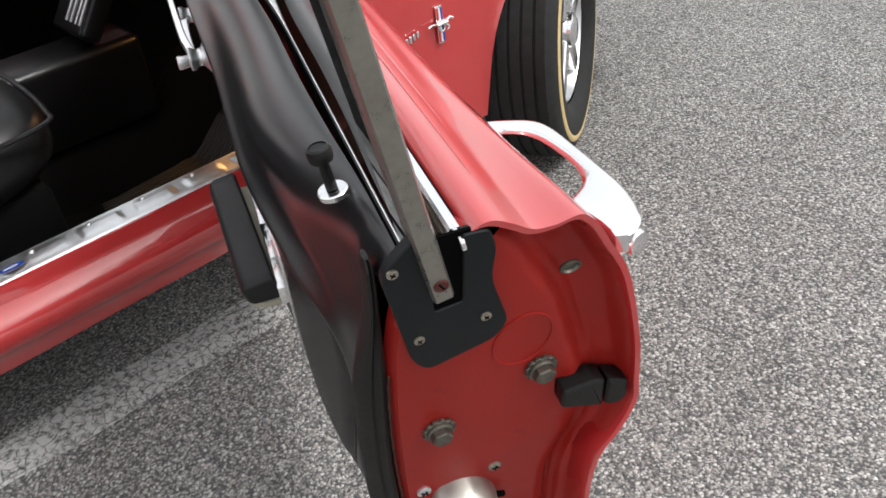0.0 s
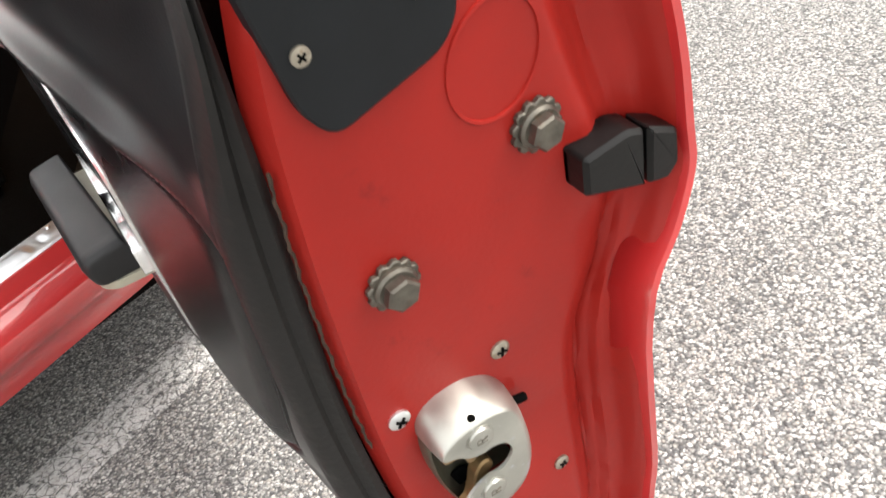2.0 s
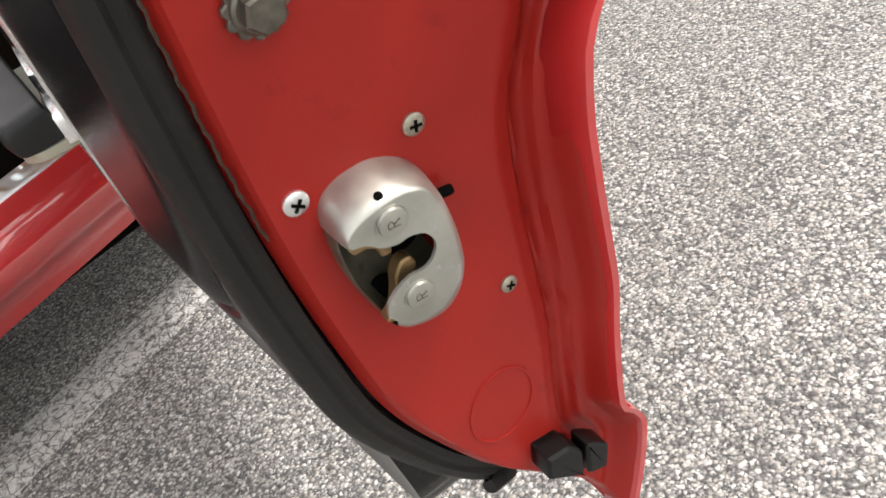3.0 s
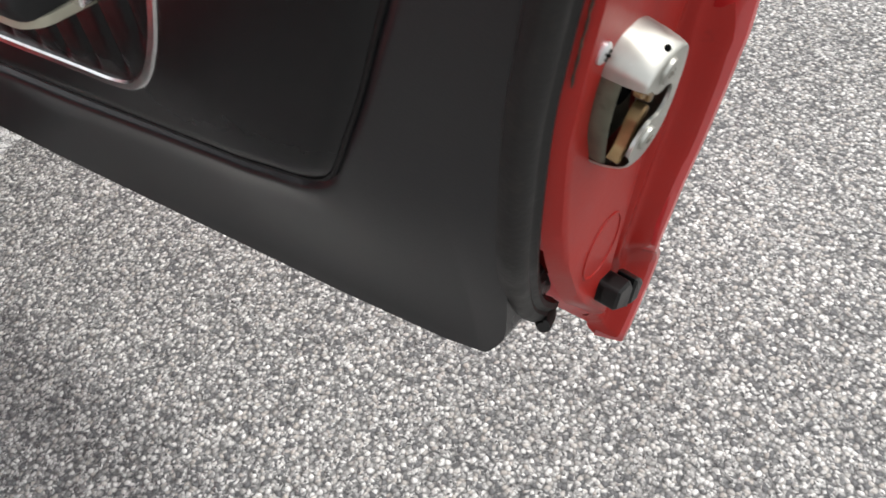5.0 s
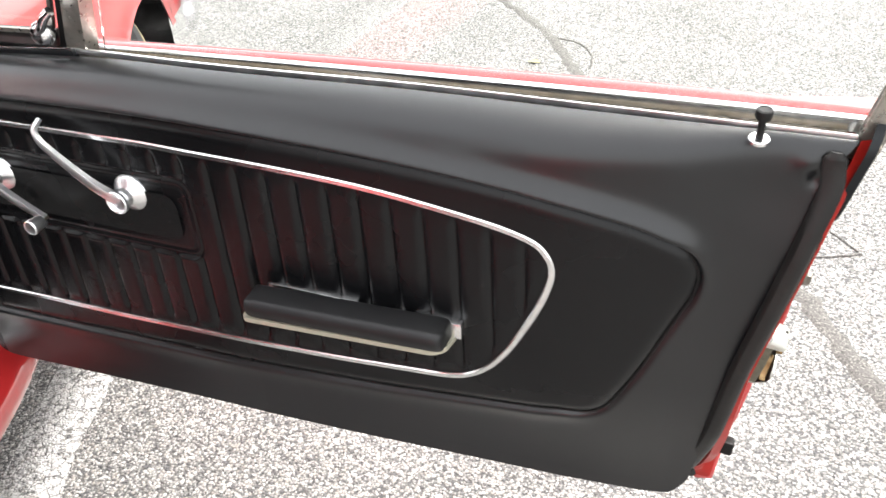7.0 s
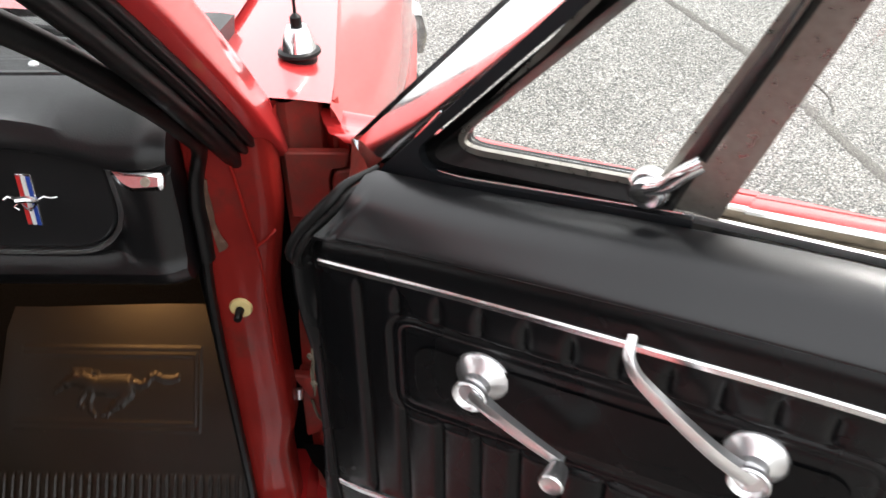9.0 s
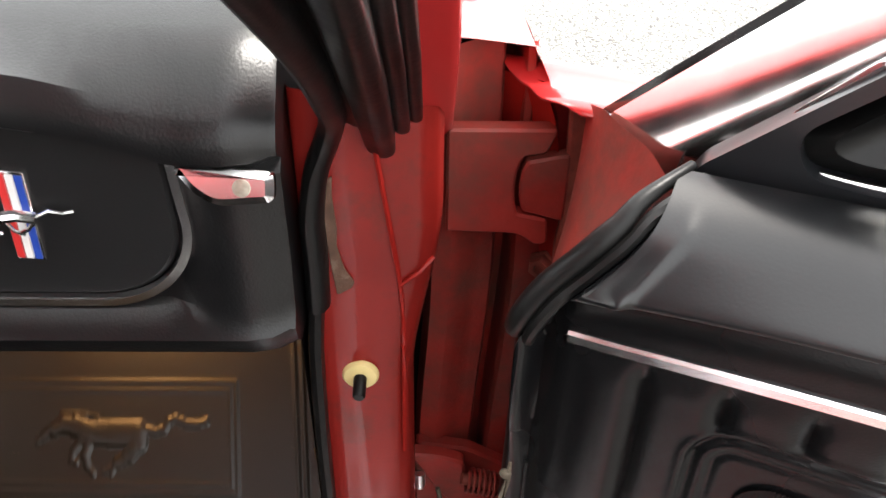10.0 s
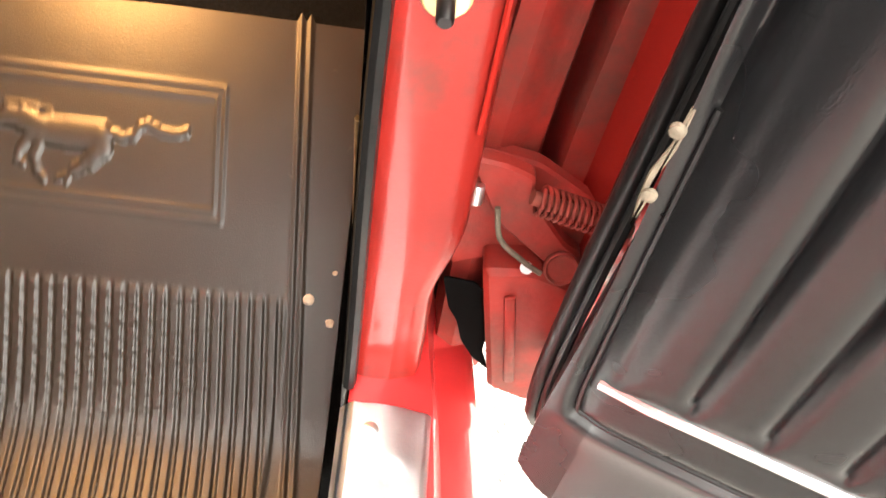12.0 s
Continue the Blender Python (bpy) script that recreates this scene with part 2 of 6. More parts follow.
    smr.inputs["To Min"].default_value, smr.inputs["To Max"].default_value = 0.86, 1.10
    nt.links.new(st.outputs["Fac"], smr.inputs["Value"])
    sc = nt.nodes.new("ShaderNodeVectorMath")
    sc.operation = "SCALE"
    nt.links.new(mix2.outputs["Result"], sc.inputs[0])
    nt.links.new(smr.outputs[0], sc.inputs["Scale"])
    nt.links.new(sc.outputs[0], bs.inputs["Base Color"])
    inv = nt.nodes.new("ShaderNodeMath")
    inv.operation = "MULTIPLY_ADD"
    nt.links.new(heights[0].outputs["Distance"], inv.inputs[0])
    inv.inputs[1].default_value = -1.0
    nt.links.new(sep.outputs[1], inv.inputs[2])
    b = nt.nodes.new("ShaderNodeBump")
    b.inputs["Strength"].default_value, b.inputs["Distance"].default_value = 0.8, 0.005
    nt.links.new(inv.outputs[0], b.inputs["Height"])
    nt.links.new(b.outputs[0], bs.inputs["Normal"])
    return m


ASPHALT = asphalt_material()


# ---- building helpers ----
def part(name, bm, mat, parent=None, label="", smooth=True):
    me = bpy.data.meshes.new(name)
    bmesh.ops.recalc_face_normals(bm, faces=bm.faces)
    bm.to_mesh(me)
    bm.free()
    me.materials.append(mat)
    if smooth:
        me.shade_smooth()
        me.set_sharp_from_angle(angle=radians(38))
    ob = new(name, me)
    if parent is not None and parent.parent is not None and parent.parent.parent is not None:
        parent = parent.parent
    if parent is not None:
        ob.parent = parent
    if label:
        ob["label"] = label
    return ob


def grid(bm, fn, nu, nv):
    vs = [[bm.verts.new(fn(i / nu, j / nv)) for j in range(nv + 1)] for i in range(nu + 1)]
    for i in range(nu):
        for j in range(nv):
            bm.faces.new((vs[i][j], vs[i + 1][j], vs[i + 1][j + 1], vs[i][j + 1]))
    return vs


def smooth_path(pts, n=8):
    """Catmull-Rom through points."""
    p = [Vector(q) for q in pts]
    p = [2 * p[0] - p[1]] + p + [2 * p[-1] - p[-2]]
    out = []
    for k in range(1, len(p) - 2):
        for i in range(n):
            t = i / n
            a, b, c, d = p[k - 1], p[k], p[k + 1], p[k + 2]
            out.append(0.5 * (2 * b + (c - a) * t + (2 * a - 5 * b + 4 * c - d) * t * t + (3 * b - a - 3 * c + d) * t ** 3))
    return out + [p[-2]]


def frames_along(path, up):
    res = []
    for i, p in enumerate(path):
        t = (path[min(i + 1, len(path) - 1)] - path[max(i - 1, 0)]).normalized()
        s = t.cross(Vector(up))
        s = s.normalized() if s.length > 1e-4 else Vector((1, 0, 0))
        res.append((p, s, s.cross(t).normalized()))
    return res


def sweep(bm, profile, path, up=(0, 0, 1), closed=True, caps=True, scale=None):
    path = [Vector(p) for p in path]
    rings = []
    for k, (p, s, u) in enumerate(frames_along(path, up)):
        f = scale[k] if scale else 1.0
        rings.append([bm.verts.new(p + s * (a * f) + u * (b * f)) for a, b in profile])
    n = len(profile)
    for r0, r1 in zip(rings, rings[1:]):
        for i in range(n if closed else n - 1):
            bm.faces.new((r0[i], r0[(i + 1) % n], r1[(i + 1) % n], r1[i]))
    if caps and closed:
        bm.faces.new(rings[0])
        bm.faces.new(rings[-1][::-1])
    return rings


def circle(r, n=10, ry=None):
    ry = ry or r
    return [(r * math.cos(2 * math.pi * i / n), ry * math.sin(2 * math.pi * i / n)) for i in range(n)]


def tube(bm, path, r, n=10, up=(0, 0, 1), scale=None):
    sweep(bm, circle(r, n), path, up, scale=scale)


def lathe(bm, profile, m, n=24):
    """profile: (radius, height) pairs turned round z of m."""
    rings = []
    for r, h in profile:
        if r < 1e-6:
            rings.append([bm.verts.new(m @ Vector((0, 0, h)))])
        else:
            rings.append([bm.verts.new(m @ Vector((r * math.cos(2 * math.pi * i / n), r * math.sin(2 * math.pi * i / n), h))) for i in range(n)])
    for a, b in zip(rings, rings[1:]):
        for i in range(n):
            j = (i + 1) % n
            if len(a) == 1 and len(b) == 1:
                continue
            if len(a) == 1:
                bm.faces.new((a[0], b[i], b[j]))
            elif len(b) == 1:
                bm.faces.new((a[i], a[j], b[0]))
            else:
                bm.faces.new((a[i], a[j], b[j], b[i]))
    if len(rings[0]) > 1:
        bm.faces.new(rings[0][::-1])
    if len(rings[-1]) > 1:
        bm.faces.new(rings[-1])


def prism(bm, poly, m, depth, bevel=0.0):
    """A plate: polygon in x, y of m, raised by depth along z, with a chamfered top edge."""
    n = len(poly)
    low = [bm.verts.new(m @ Vector((x, y, 0))) for x, y in poly]
    cx, cy = sum(p[0] for p in poly) / n, sum(p[1] for p in poly) / n
    rings = [low]
    if bevel:
        rings.append([bm.verts.new(m @ Vector((x, y, depth - bevel))) for x, y in poly])

    def inset(d):
        out = []
        for i in range(n):
            p, a, b = Vector(poly[i]), Vector(poly[i - 1]), Vector(poly[(i + 1) % n])
            e1, e2 = (p - a).normalized(), (b - p).normalized()
            nn = Vector((-(e1.y + e2.y), e1.x + e2.x))
            nn = nn.normalized() if nn.length > 1e-6 else Vector((0, 0))
            out.append(p + nn * d)
        return out
    area = sum(poly[i - 1][0] * poly[i][1] - poly[i][0] * poly[i - 1][1] for i in range(n))
    rings.append([bm.verts.new(m @ Vector((q.x, q.y, depth))) for q in inset(bevel * (1 if area > 0 else -1))])
    for a, b in zip(rings, rings[1:]):
        for i in range(n):
            bm.faces.new((a[i], a[(i + 1) % n], b[(i + 1) % n], b[i]))
    bm.faces.new(low[::-1])
    bm.faces.new(rings[-1])


def rounded(poly, r, n=5):
    """Rounds the corners of a polygon."""
    out = []
    k = len(poly)
    rs = r if isinstance(r, (list, tuple)) else [r] * k
    for i in range(k):
        p, a, b = Vector(poly[i]), Vector(poly[i - 1]), Vector(poly[(i + 1) % k])
        da, db = (a - p), (b - p)
        c = min(rs[i], 0.45 * da.length, 0.45 * db.length)
        s, e = p + da.normalized() * c, p + db.normalized() * c
        for j in range(n + 1):
            t = j / n
            q = (1 - t) ** 2 * s + 2 * t * (1 - t) * p + t * t * e
            out.append((q.x, q.y))
    return out


def box(bm, c, size, m=Matrix(), bevel=0.0, segments=2):
    r = bmesh.ops.create_cube(bm, size=1.0, matrix=m @ Matrix.Translation(c) @ Matrix.Diagonal((*size, 1)))
    if bevel:
        es = {e for v in r["verts"] for e in v.link_edges}
        bmesh.ops.bevel(bm, geom=list(es), offset=bevel, segments=segments, profile=0.5, affect="EDGES")


def axes(origin, z, x=(0, 0, 1)):
    """A frame at origin whose z points along the given way."""
    z = Vector(z).normalized()
    y = z.cross(Vector(x)).normalized()
    x = y.cross(z)
    return Matrix(((x.x, y.x, z.x, origin[0]), (x.y, y.y, z.y, origin[1]), (x.z, y.z, z.z, origin[2]), (0, 0, 0, 1)))


def sstep(a, b, x):
    t = np.clip((x - a) / (b - a), 0, 1)
    return t * t * (3 - 2 * t)



# ---- ground ----
bm = bmesh.new()
R = [0, 2, 6, 20, 80, 400, 2000]
ring_prev = None
for r in R:
    if r == 0:
        ring = [bm.verts.new((0, 0, 0))]
    else:
        ring = [bm.verts.new((r * math.cos(2 * math.pi * i / 48), r * math.sin(2 * math.pi * i / 48), 0)) for i in range(48)]
    if ring_prev:
        for i in range(48):
            j = (i + 1) % 48
            if len(ring_prev) == 1:
                bm.faces.new((ring_prev[0], ring[i], ring[j]))
            else:
                bm.faces.new((ring_prev[i], ring[i], ring[j], ring_prev[j]))
    ring_prev = ring
ground = tagged(part("ground", bm, ASPHALT), "grey weathered asphalt with exposed stone aggregate", "ground", kind="structure")


def worn_paint():
    """Old white road paint, cracked like dry mud, with the stones showing through."""
    m = ASPHALT.copy()
    m.name = "worn_road_paint"
    nt = m.node_tree
    bs = nt.nodes["Principled BSDF"]
    co = nt.nodes.new("ShaderNodeTexCoord")
    v = nt.nodes.new("ShaderNodeTexVoronoi")
    v.feature = "DISTANCE_TO_EDGE"
    v.inputs["Scale"].default_value = 42.0
    nt.links.new(co.outputs["Object"], v.inputs["Vector"])
    edge = nt.nodes.new("ShaderNodeMapRange")
    edge.inputs["From Min"].default_value, edge.inputs["From Max"].default_value = 0.02, 0.06
    nt.links.new(v.outputs["Distance"], edge.inputs["Value"])
    n = nt.nodes.new("ShaderNodeTexNoise")
    n.inputs["Scale"].default_value, n.inputs["Detail"].default_value = 70.0, 8.0
    nt.links.new(co.outputs["Object"], n.inputs["Vector"])
    worn = nt.nodes.new("ShaderNodeMapRange")
    worn.inputs["From Min"].default_value, worn.inputs["From Max"].default_value = 0.36, 0.55
    worn.inputs["To Max"].default_value = 0.95
    nt.links.new(n.outputs["Fac"], worn.inputs["Value"])
    mul = nt.nodes.new("ShaderNodeMath")
    mul.operation = "MULTIPLY"
    nt.links.new(edge.outputs[0], mul.inputs[0])
    nt.links.new(worn.outputs[0], mul.inputs[1])
    old = bs.inputs["Base Color"].links[0].from_socket
    mix = nt.nodes.new("ShaderNodeMix")
    mix.data_type = "RGBA"
    nt.links.new(mul.outputs[0], mix.inputs["Factor"])
    nt.links.new(old, mix.inputs["A"])
    mix.inputs["B"].default_value = (0.60, 0.60, 0.585, 1)
    nt.links.new(mix.outputs["Result"], bs.inputs["Base Color"])
    return m


def crack(points, width, name):
    bm = bmesh.new()
    pts = smooth_path([(x, y, 0.0) for x, y in points], 14)
    top, bot = [], []
    for i, p in enumerate(pts):
        a, b = pts[max(i - 1, 0)], pts[min(i + 1, len(pts) - 1)]
        t = (b - a).normalized()
        s = Vector((-t.y, t.x, 0))
        w = width * (0.75 + 0.5 * noise.noise(p * 9))
        w2 = width * (0.75 + 0.5 * noise.noise(p * 9 + Vector((5, 3, 1))))
        j = 0.35 * width * noise.noise(p * 30)
        row = [p + s * (w / 2 + j), p + s * (w * 0.3 + j) + Vector((0, 0, 0.004)), p + s * (-w2 * 0.3 + j) + Vector((0, 0, 0.004)), p + s * (-w2 / 2 + j)]
        top.append([bm.verts.new(q) for q in row])
    for a, b in zip(top, top[1:]):
        for k in range(3):
            bm.faces.new((a[k], a[k + 1], b[k + 1], b[k]))
    return part(name, bm, TAR, ground, "dark grey crack sealer strip")

crack([(-0.9, 3.75), (-0.5, 3.25), (-0.17, 2.89), (0.15, 2.52), (0.36, 2.17), (0.75, 1.62), (1.12, 1.16), (1.32, 0.82), (1.55, 0.45), (1.8, 0.0)], 0.055, "crack_seal")
crack([(0.15, 2.52), (0.266, 2.485), (0.344, 2.387), (0.379, 2.263)], 0.012, "crack_seal")
crack([(1.12, 1.234), (1.188, 1.241), (1.30, 1.29)], 0.006, "crack_seal")
crack([(1.225, 1.37), (1.241, 1.356), (1.29, 1.30)], 0.006, "crack_seal")
bm = bmesh.new()
grid(bm, lambda u, v: (0.164 + (u - 0.5) * 0.045, 2.248 + (v - 0.5) * 0.03 * math.sin(math.pi * (0.06 + 0.88 * u)), 0.004 + 0.006 * (v - 0.5) ** 2 + 0.004 * math.sin(3 * u)), 10, 6)
tagged(part("leaf", bm, LEAF), "small dry yellow leaf lying on asphalt", "leaf")

# faded parking line along the car
bm = bmesh.new()
grid(bm, lambda u, v: (-0.160 + (0.130 + 0.006 * math.sin(60 * u)) * v, -3.2 + 3.65 * u, 0.004 if 0 < v < 1 else 0.0), 60, 4)
line = part("parking_line", bm, worn_paint(), ground, "faded cracked white parking line")
line.matrix_basis = pose(0, 0, 0, 0, 0, 24.5)

# ---- car: everything below in the car's frame, x outward, y forward, from the open door's front edge ----
OPEN = 24.5
car = tagged(new("car"), "red classic coupe with black interior and its passenger door open", "car")
car.matrix_basis = pose(0, 0, 0, 0, 0, OPEN)

# ---- door, in its own frame: x from hinge to latch, y outward ----
FACE_Z = [0.33, 0.42, 0.50, 0.58, 0.62, 0.67, 0.74, 0.80, 0.89, 0.92]
FACE_X = [1.057, 1.066, 1.075, 1.083, 1.087, 1.097, 1.113, 1.126, 1.146, 1.152]
IN_Z = [0.343, 0.423, 0.444, 0.489, 0.542, 0.599, 0.654, 0.705, 0.766, 0.83, 0.888, 0.91]
IN_Y = [0.150, 0.117, 0.092, 0.070, 0.049, 0.043, 0.040, 0.039, 0.041, 0.047, 0.063, 0.066]
OUT = [(0.094, 0.894), (0.100, 0.899), (0.107, 0.899), (0.117, 0.893), (0.127, 0.886), (0.139, 0.885), (0.151, 0.887), (0.158, 0.882), (0.164, 0.873),
       (0.172, 0.857), (0.186, 0.83), (0.200, 0.778), (0.206, 0.734), (0.208, 0.712), (0.200, 0.684), (0.186, 0.655), (0.181, 0.60),
       (0.179, 0.564), (0.177, 0.529), (0.171, 0.497), (0.165, 0.445), (0.172, 0.43), (0.176, 0.415), (0.168, 0.38), (0.155, 0.343)]


def face_x(z):
    return float(np.interp(z, FACE_Z, FACE_X))


def face_in(z):
    return float(np.mean([np.interp(z + d, IN_Z, IN_Y) for d in (-0.024, -0.016, -0.008, 0.0, 0.008, 0.016, 0.024)]))


def face_out(z):
    side = [p for p in OUT if p[0] >= 0.1509 or p[1] < 0.8]
    soft = (-0.010, -0.005, 0.0, 0.005, 0.010) if 0.46 < z < 0.82 else (0.0,)
    return float(np.mean([np.interp(z + d, [p[1] for p in side][::-1], [p[0] for p in side][::-1]) for d in soft]))


def relief(y, z):
    d = face_out(z) - y
    e = 0.0
    e += -0.013 * float(sstep(0.050, 0.030, np.float64(d)) * sstep(0.002, 0.014, np.float64(d)))
    low = 1.0 if z < 0.68 else float(sstep(0.74, 0.68, np.float64(z)))
    for c in (0.040, 0.030, 0.022):
        e += 0.0022 * low * math.exp(-((d - c) / 0.0028) ** 2)
    e += 0.002 * (1 - low) * math.exp(-((d - 0.034) / 0.003) ** 2)
    e += -0.010 * float(sstep(0.006, 0.0, np.float64(y - face_in(z))))
    # raised boss that carries the upper buffer
    e += 0.005 * math.exp(-(((y - 0.168) / 0.024) ** 4) - (((z - 0.742) / 0.030) ** 4))
    return e


def on_face(y, z, off=0.0):
    return Vector((face_x(z) + relief(y, z) + off, y, z))


def face_axes(y, z, off=0.0):
    """Frame on the latch face: its z outward, x up, y towards the outer skin."""
    s = (face_x(z + 0.01) - face_x(z - 0.01)) / 0.02
    n = Vector((1, 0, -s)).normalized()
    up = Vector((s, 0, 1)).normalized()
    side = n.cross(up)
    o = Vector((face_x(z), y, z)) + n * off
    return Matrix(((up.x, -side.x, n.x, o.x), (up.y, -side.y, n.y, o.y), (up.z, -side.z, n.z, o.z), (0, 0, 0, 1)))


def proud(p, d):
    """Pulls the outer rim of the latch face rearwards and in."""
    h = float(np.interp(p.z, [0.33, 0.42, 0.495, 0.53, 0.565, 0.60, 0.655, 0.685, 0.71, 0.735, 0.78, 0.85], [0.006, 0.010, 0.015, 0.019, 0.023, 0.026, 0.024, 0.020, 0.016, 0.013, 0.009, 0.0])) * float(sstep(0.045, 0.004, np.float64(d)))
    c = Vector((1.352, 0.008, 0.83))
    return c + (p - c) * ((c.x - p.x - h) / (c.x - p.x))


bm = bmesh.new()


def latch_face(u, v):
    z = 0.345 + (0.886 - 0.345) * u
    a, b = face_in(z), face_out(z)
    y = a + (b - a) * v
    z = min(z, float(np.interp(y, [p[0] for p in OUT[:10]], [p[1] for p in OUT[:10]])) - 0.004) if z > 0.86 else z
    return proud(on_face(y, z), b - y)


grid(bm, latch_face, 110, 56)
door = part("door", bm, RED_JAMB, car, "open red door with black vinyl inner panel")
door.matrix_basis = pose(0, 0, 0, 0, 0, -OPEN)

# outer skin with a rolled hem
bm = bmesh.new()
prof = smooth_path([(0, y, z) for y, z in OUT], 3)
rows = []
for p in prof:
    y, z = p.y, p.z
    x1 = face_x(z) + 0.0025
    x0 = float(np.interp(y, [0.087, 0.105, 0.147], [0.021, -0.017, -0.056])) if z > 0.8 else -0.056
    row = []
    for k in range(41):
        f = k / 40
        x = x0 + (x1 - x0) * f
        bow = 0.004 * math.sin(math.pi * f)
        # the shoulder falls away forward of the raised rear end
        fall = 0.036 * (1 - math.exp(-max(0.0, 1.135 - x) / 0.26)) * float(sstep(0.118, 0.158, np.float64(y))) if z > 0.76 else 0.0
        fall *= float(sstep(0.76, 0.84, np.float64(z)))
        level = 0.036 * (1 - f) ** 1.6 * (1 if z > 0.8 else 0.6)
        row.append(bm.verts.new((x, y + (bow if z < 0.80 else 0), z - max(level, fall) - 0.010 * max(0.0, 1 - f / 0.08) * math.exp(-((y - 0.107) / 0.012) ** 2))))
    row.append(bm.verts.new((x1 - 0.0005, y - 0.0022, z - (0.0016 if z > 0.8 else 0))))
    row.append(bm.verts.new((x1 - 0.02, y - 0.008, z - (0.006 if z > 0.8 else 0))))
    pull = proud(Vector((x1, y, z)), 0.0) - Vector((x1, y, z))
    for k, v in enumerate(row):
        v.co += pull * float(sstep(0.86, 1.0, np.float64(min(1.0, k / 40))))
    rows.append(row)
for a, b in zip(rows, rows[1:]):
    for k in range(len(a) - 1):
        bm.faces.new((a[k], a[k + 1], b[k + 1], b[k]))
outer = part("outer_skin", bm, RED, door, "glossy red outer door skin")
solid = outer.modifiers.new("thickness", "SOLIDIFY")
solid.thickness, solid.offset = 0.0016, 0.0

# two pressed lines along the top of the outer skin
for y, z in ((0.1125, 0.898), (0.122, 0.8905)):
    bm = bmesh.new()
    ridge = [Vector((x, y, z - 0.0009 - 0.036 * max(0.0, 1 - (x + 0.04) / 1.19) ** 1.6)) for x in np.linspace(0.10, 1.10, 34)]
    tube(bm, ridge, 0.0013, 6, scale=[min(1.0, 0.15 * (33 - k) + 0.05) for k in range(34)])
    part("pressed_line", bm, RED, door)

# inner shell behind the panel and bottom hem
bm = bmesh.new()
grid(bm, lambda u, v: (0.012 + (1.02 - 0.012) * u, 0.066 + 0.086 * v, 0.412 + 0.042 * u - 0.045 * v), 20, 6)
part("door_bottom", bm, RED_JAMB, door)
# vinyl panel


def panel_front(z):
    return 0.014 + 0.05 * float(sstep(0.79, 0.885, np.float64(z))) ** 1.3 - 0.008 * float(sstep(0.6, 0.4, np.float64(z)))


bm = bmesh.new()


def front_face(u, v):
    y0 = 0.060 - 0.034 * float(sstep(0.45, 0.82, np.float64(u)))
    y = y0 + (0.120 - y0) * v
    top = float(np.interp(y, [0.026, 0.06, 0.087, 0.105, 0.147], [0.850, 0.866, 0.867, 0.860, 0.852]))
    z = 0.375 + (top - 0.375) * u
    inner = panel_front(z) - 0.004 + 0.030 * float(sstep(0.77, 0.85, np.float64(z)))
    s = v
    x = inner + (0.004 - 0.014 * float(sstep(0.68, 0.50, np.float64(z))) - inner) * math.sin(0.5 * math.pi * s) ** 1.25
    return (x, y, z - 0.004 * u ** 8 * s * s)


grid(bm, front_face, 60, 24)
part("hinge_face", bm, RED_DULL, door, "red hinge side of the door")

def panel_rear(z):
    return float(np.interp(z, [0.40, 0.48, 0.543, 0.69, 0.84, 0.862, 0.886], [1.043, 1.054, 1.061, 1.089, 1.112, 1.119, 1.134]))


PAD = [(0.0245, 0.80), (0.0275, 0.813), (0.036, 0.8215), (0.054, 0.826), (0.10, 0.831), (0.153, 0.8345), (0.241, 0.838), (0.34, 0.841), (0.444, 0.842), (0.52, 0.840), (0.629, 0.834), (0.750, 0.826), (0.810, 0.821), (0.865, 0.815),
       (0.914, 0.806), (0.961, 0.794), (0.987, 0.784), (1.007, 0.774), (1.019, 0.762), (1.0255, 0.745), (1.0235, 0.722), (1.016, 0.702), (0.999, 0.662), (0.981, 0.619), (0.957, 0.572), (0.944, 0.554), (0.926, 0.545), (0.898, 0.542),
       (0.855, 0.535), (0.706, 0.518), (0.59, 0.513), (0.44, 0.508), (0.18, 0.494), (0.06, 0.489), (0.030, 0.492), (0.023, 0.502), (0.022, 0.56), (0.0225, 0.70)]
CHROME_LOOP = [(0.036, 0.801), (0.142, 0.806), (0.228, 0.808), (0.33, 0.809), (0.42, 0.810), (0.49, 0.808), (0.56, 0.805), (0.626, 0.801), (0.688, 0.796), (0.747, 0.789), (0.806, 0.781), (0.845, 0.774), (0.873, 0.765), (0.886, 0.752), (0.891, 0.737), (0.889, 0.719),
               (0.878, 0.687), (0.855, 0.639), (0.838, 0.611), (0.82, 0.589), (0.799, 0.573), (0.778, 0.565), (0.743, 0.560), (0.642, 0.553), (0.486, 0.549), (0.31, 0.541), (0.18, 0.537), (0.028, 0.529)]
POCKET = (0.100, 0.474, 0.665, 0.770)


def polyline(pts, n):
    return np.array([(p.x, p.y) for p in smooth_path([(a, b, 0) for a, b in pts], n)])


PAD_LINE, LOOP_LINE = polyline(PAD, 6), polyline(CHROME_LOOP, 6)


def signed(poly, X, Z):
    """Distance to a closed line, below zero inside."""
    best = np.full(X.shape, 9.0)
    inside = np.zeros(X.shape, bool)
    for (x0, z0), (x1, z1) in zip(poly, np.roll(poly, -1, 0)):
        dx, dz = x1 - x0, z1 - z0
        t = np.clip(((X - x0) * dx + (Z - z0) * dz) / (dx * dx + dz * dz + 1e-12), 0, 1)
        best = np.minimum(best, np.hypot(X - x0 - t * dx, Z - z0 - t * dz))
        if abs(z1 - z0) > 1e-9:
            cross = ((z0 > Z) != (z1 > Z)) & (X < dx * (Z - z0) / dz + x0)
            inside ^= cross
    return np.where(inside, -best, best)


def shelf_drop(X):
    return 0.016 * sstep(0.42, 0.04, X)


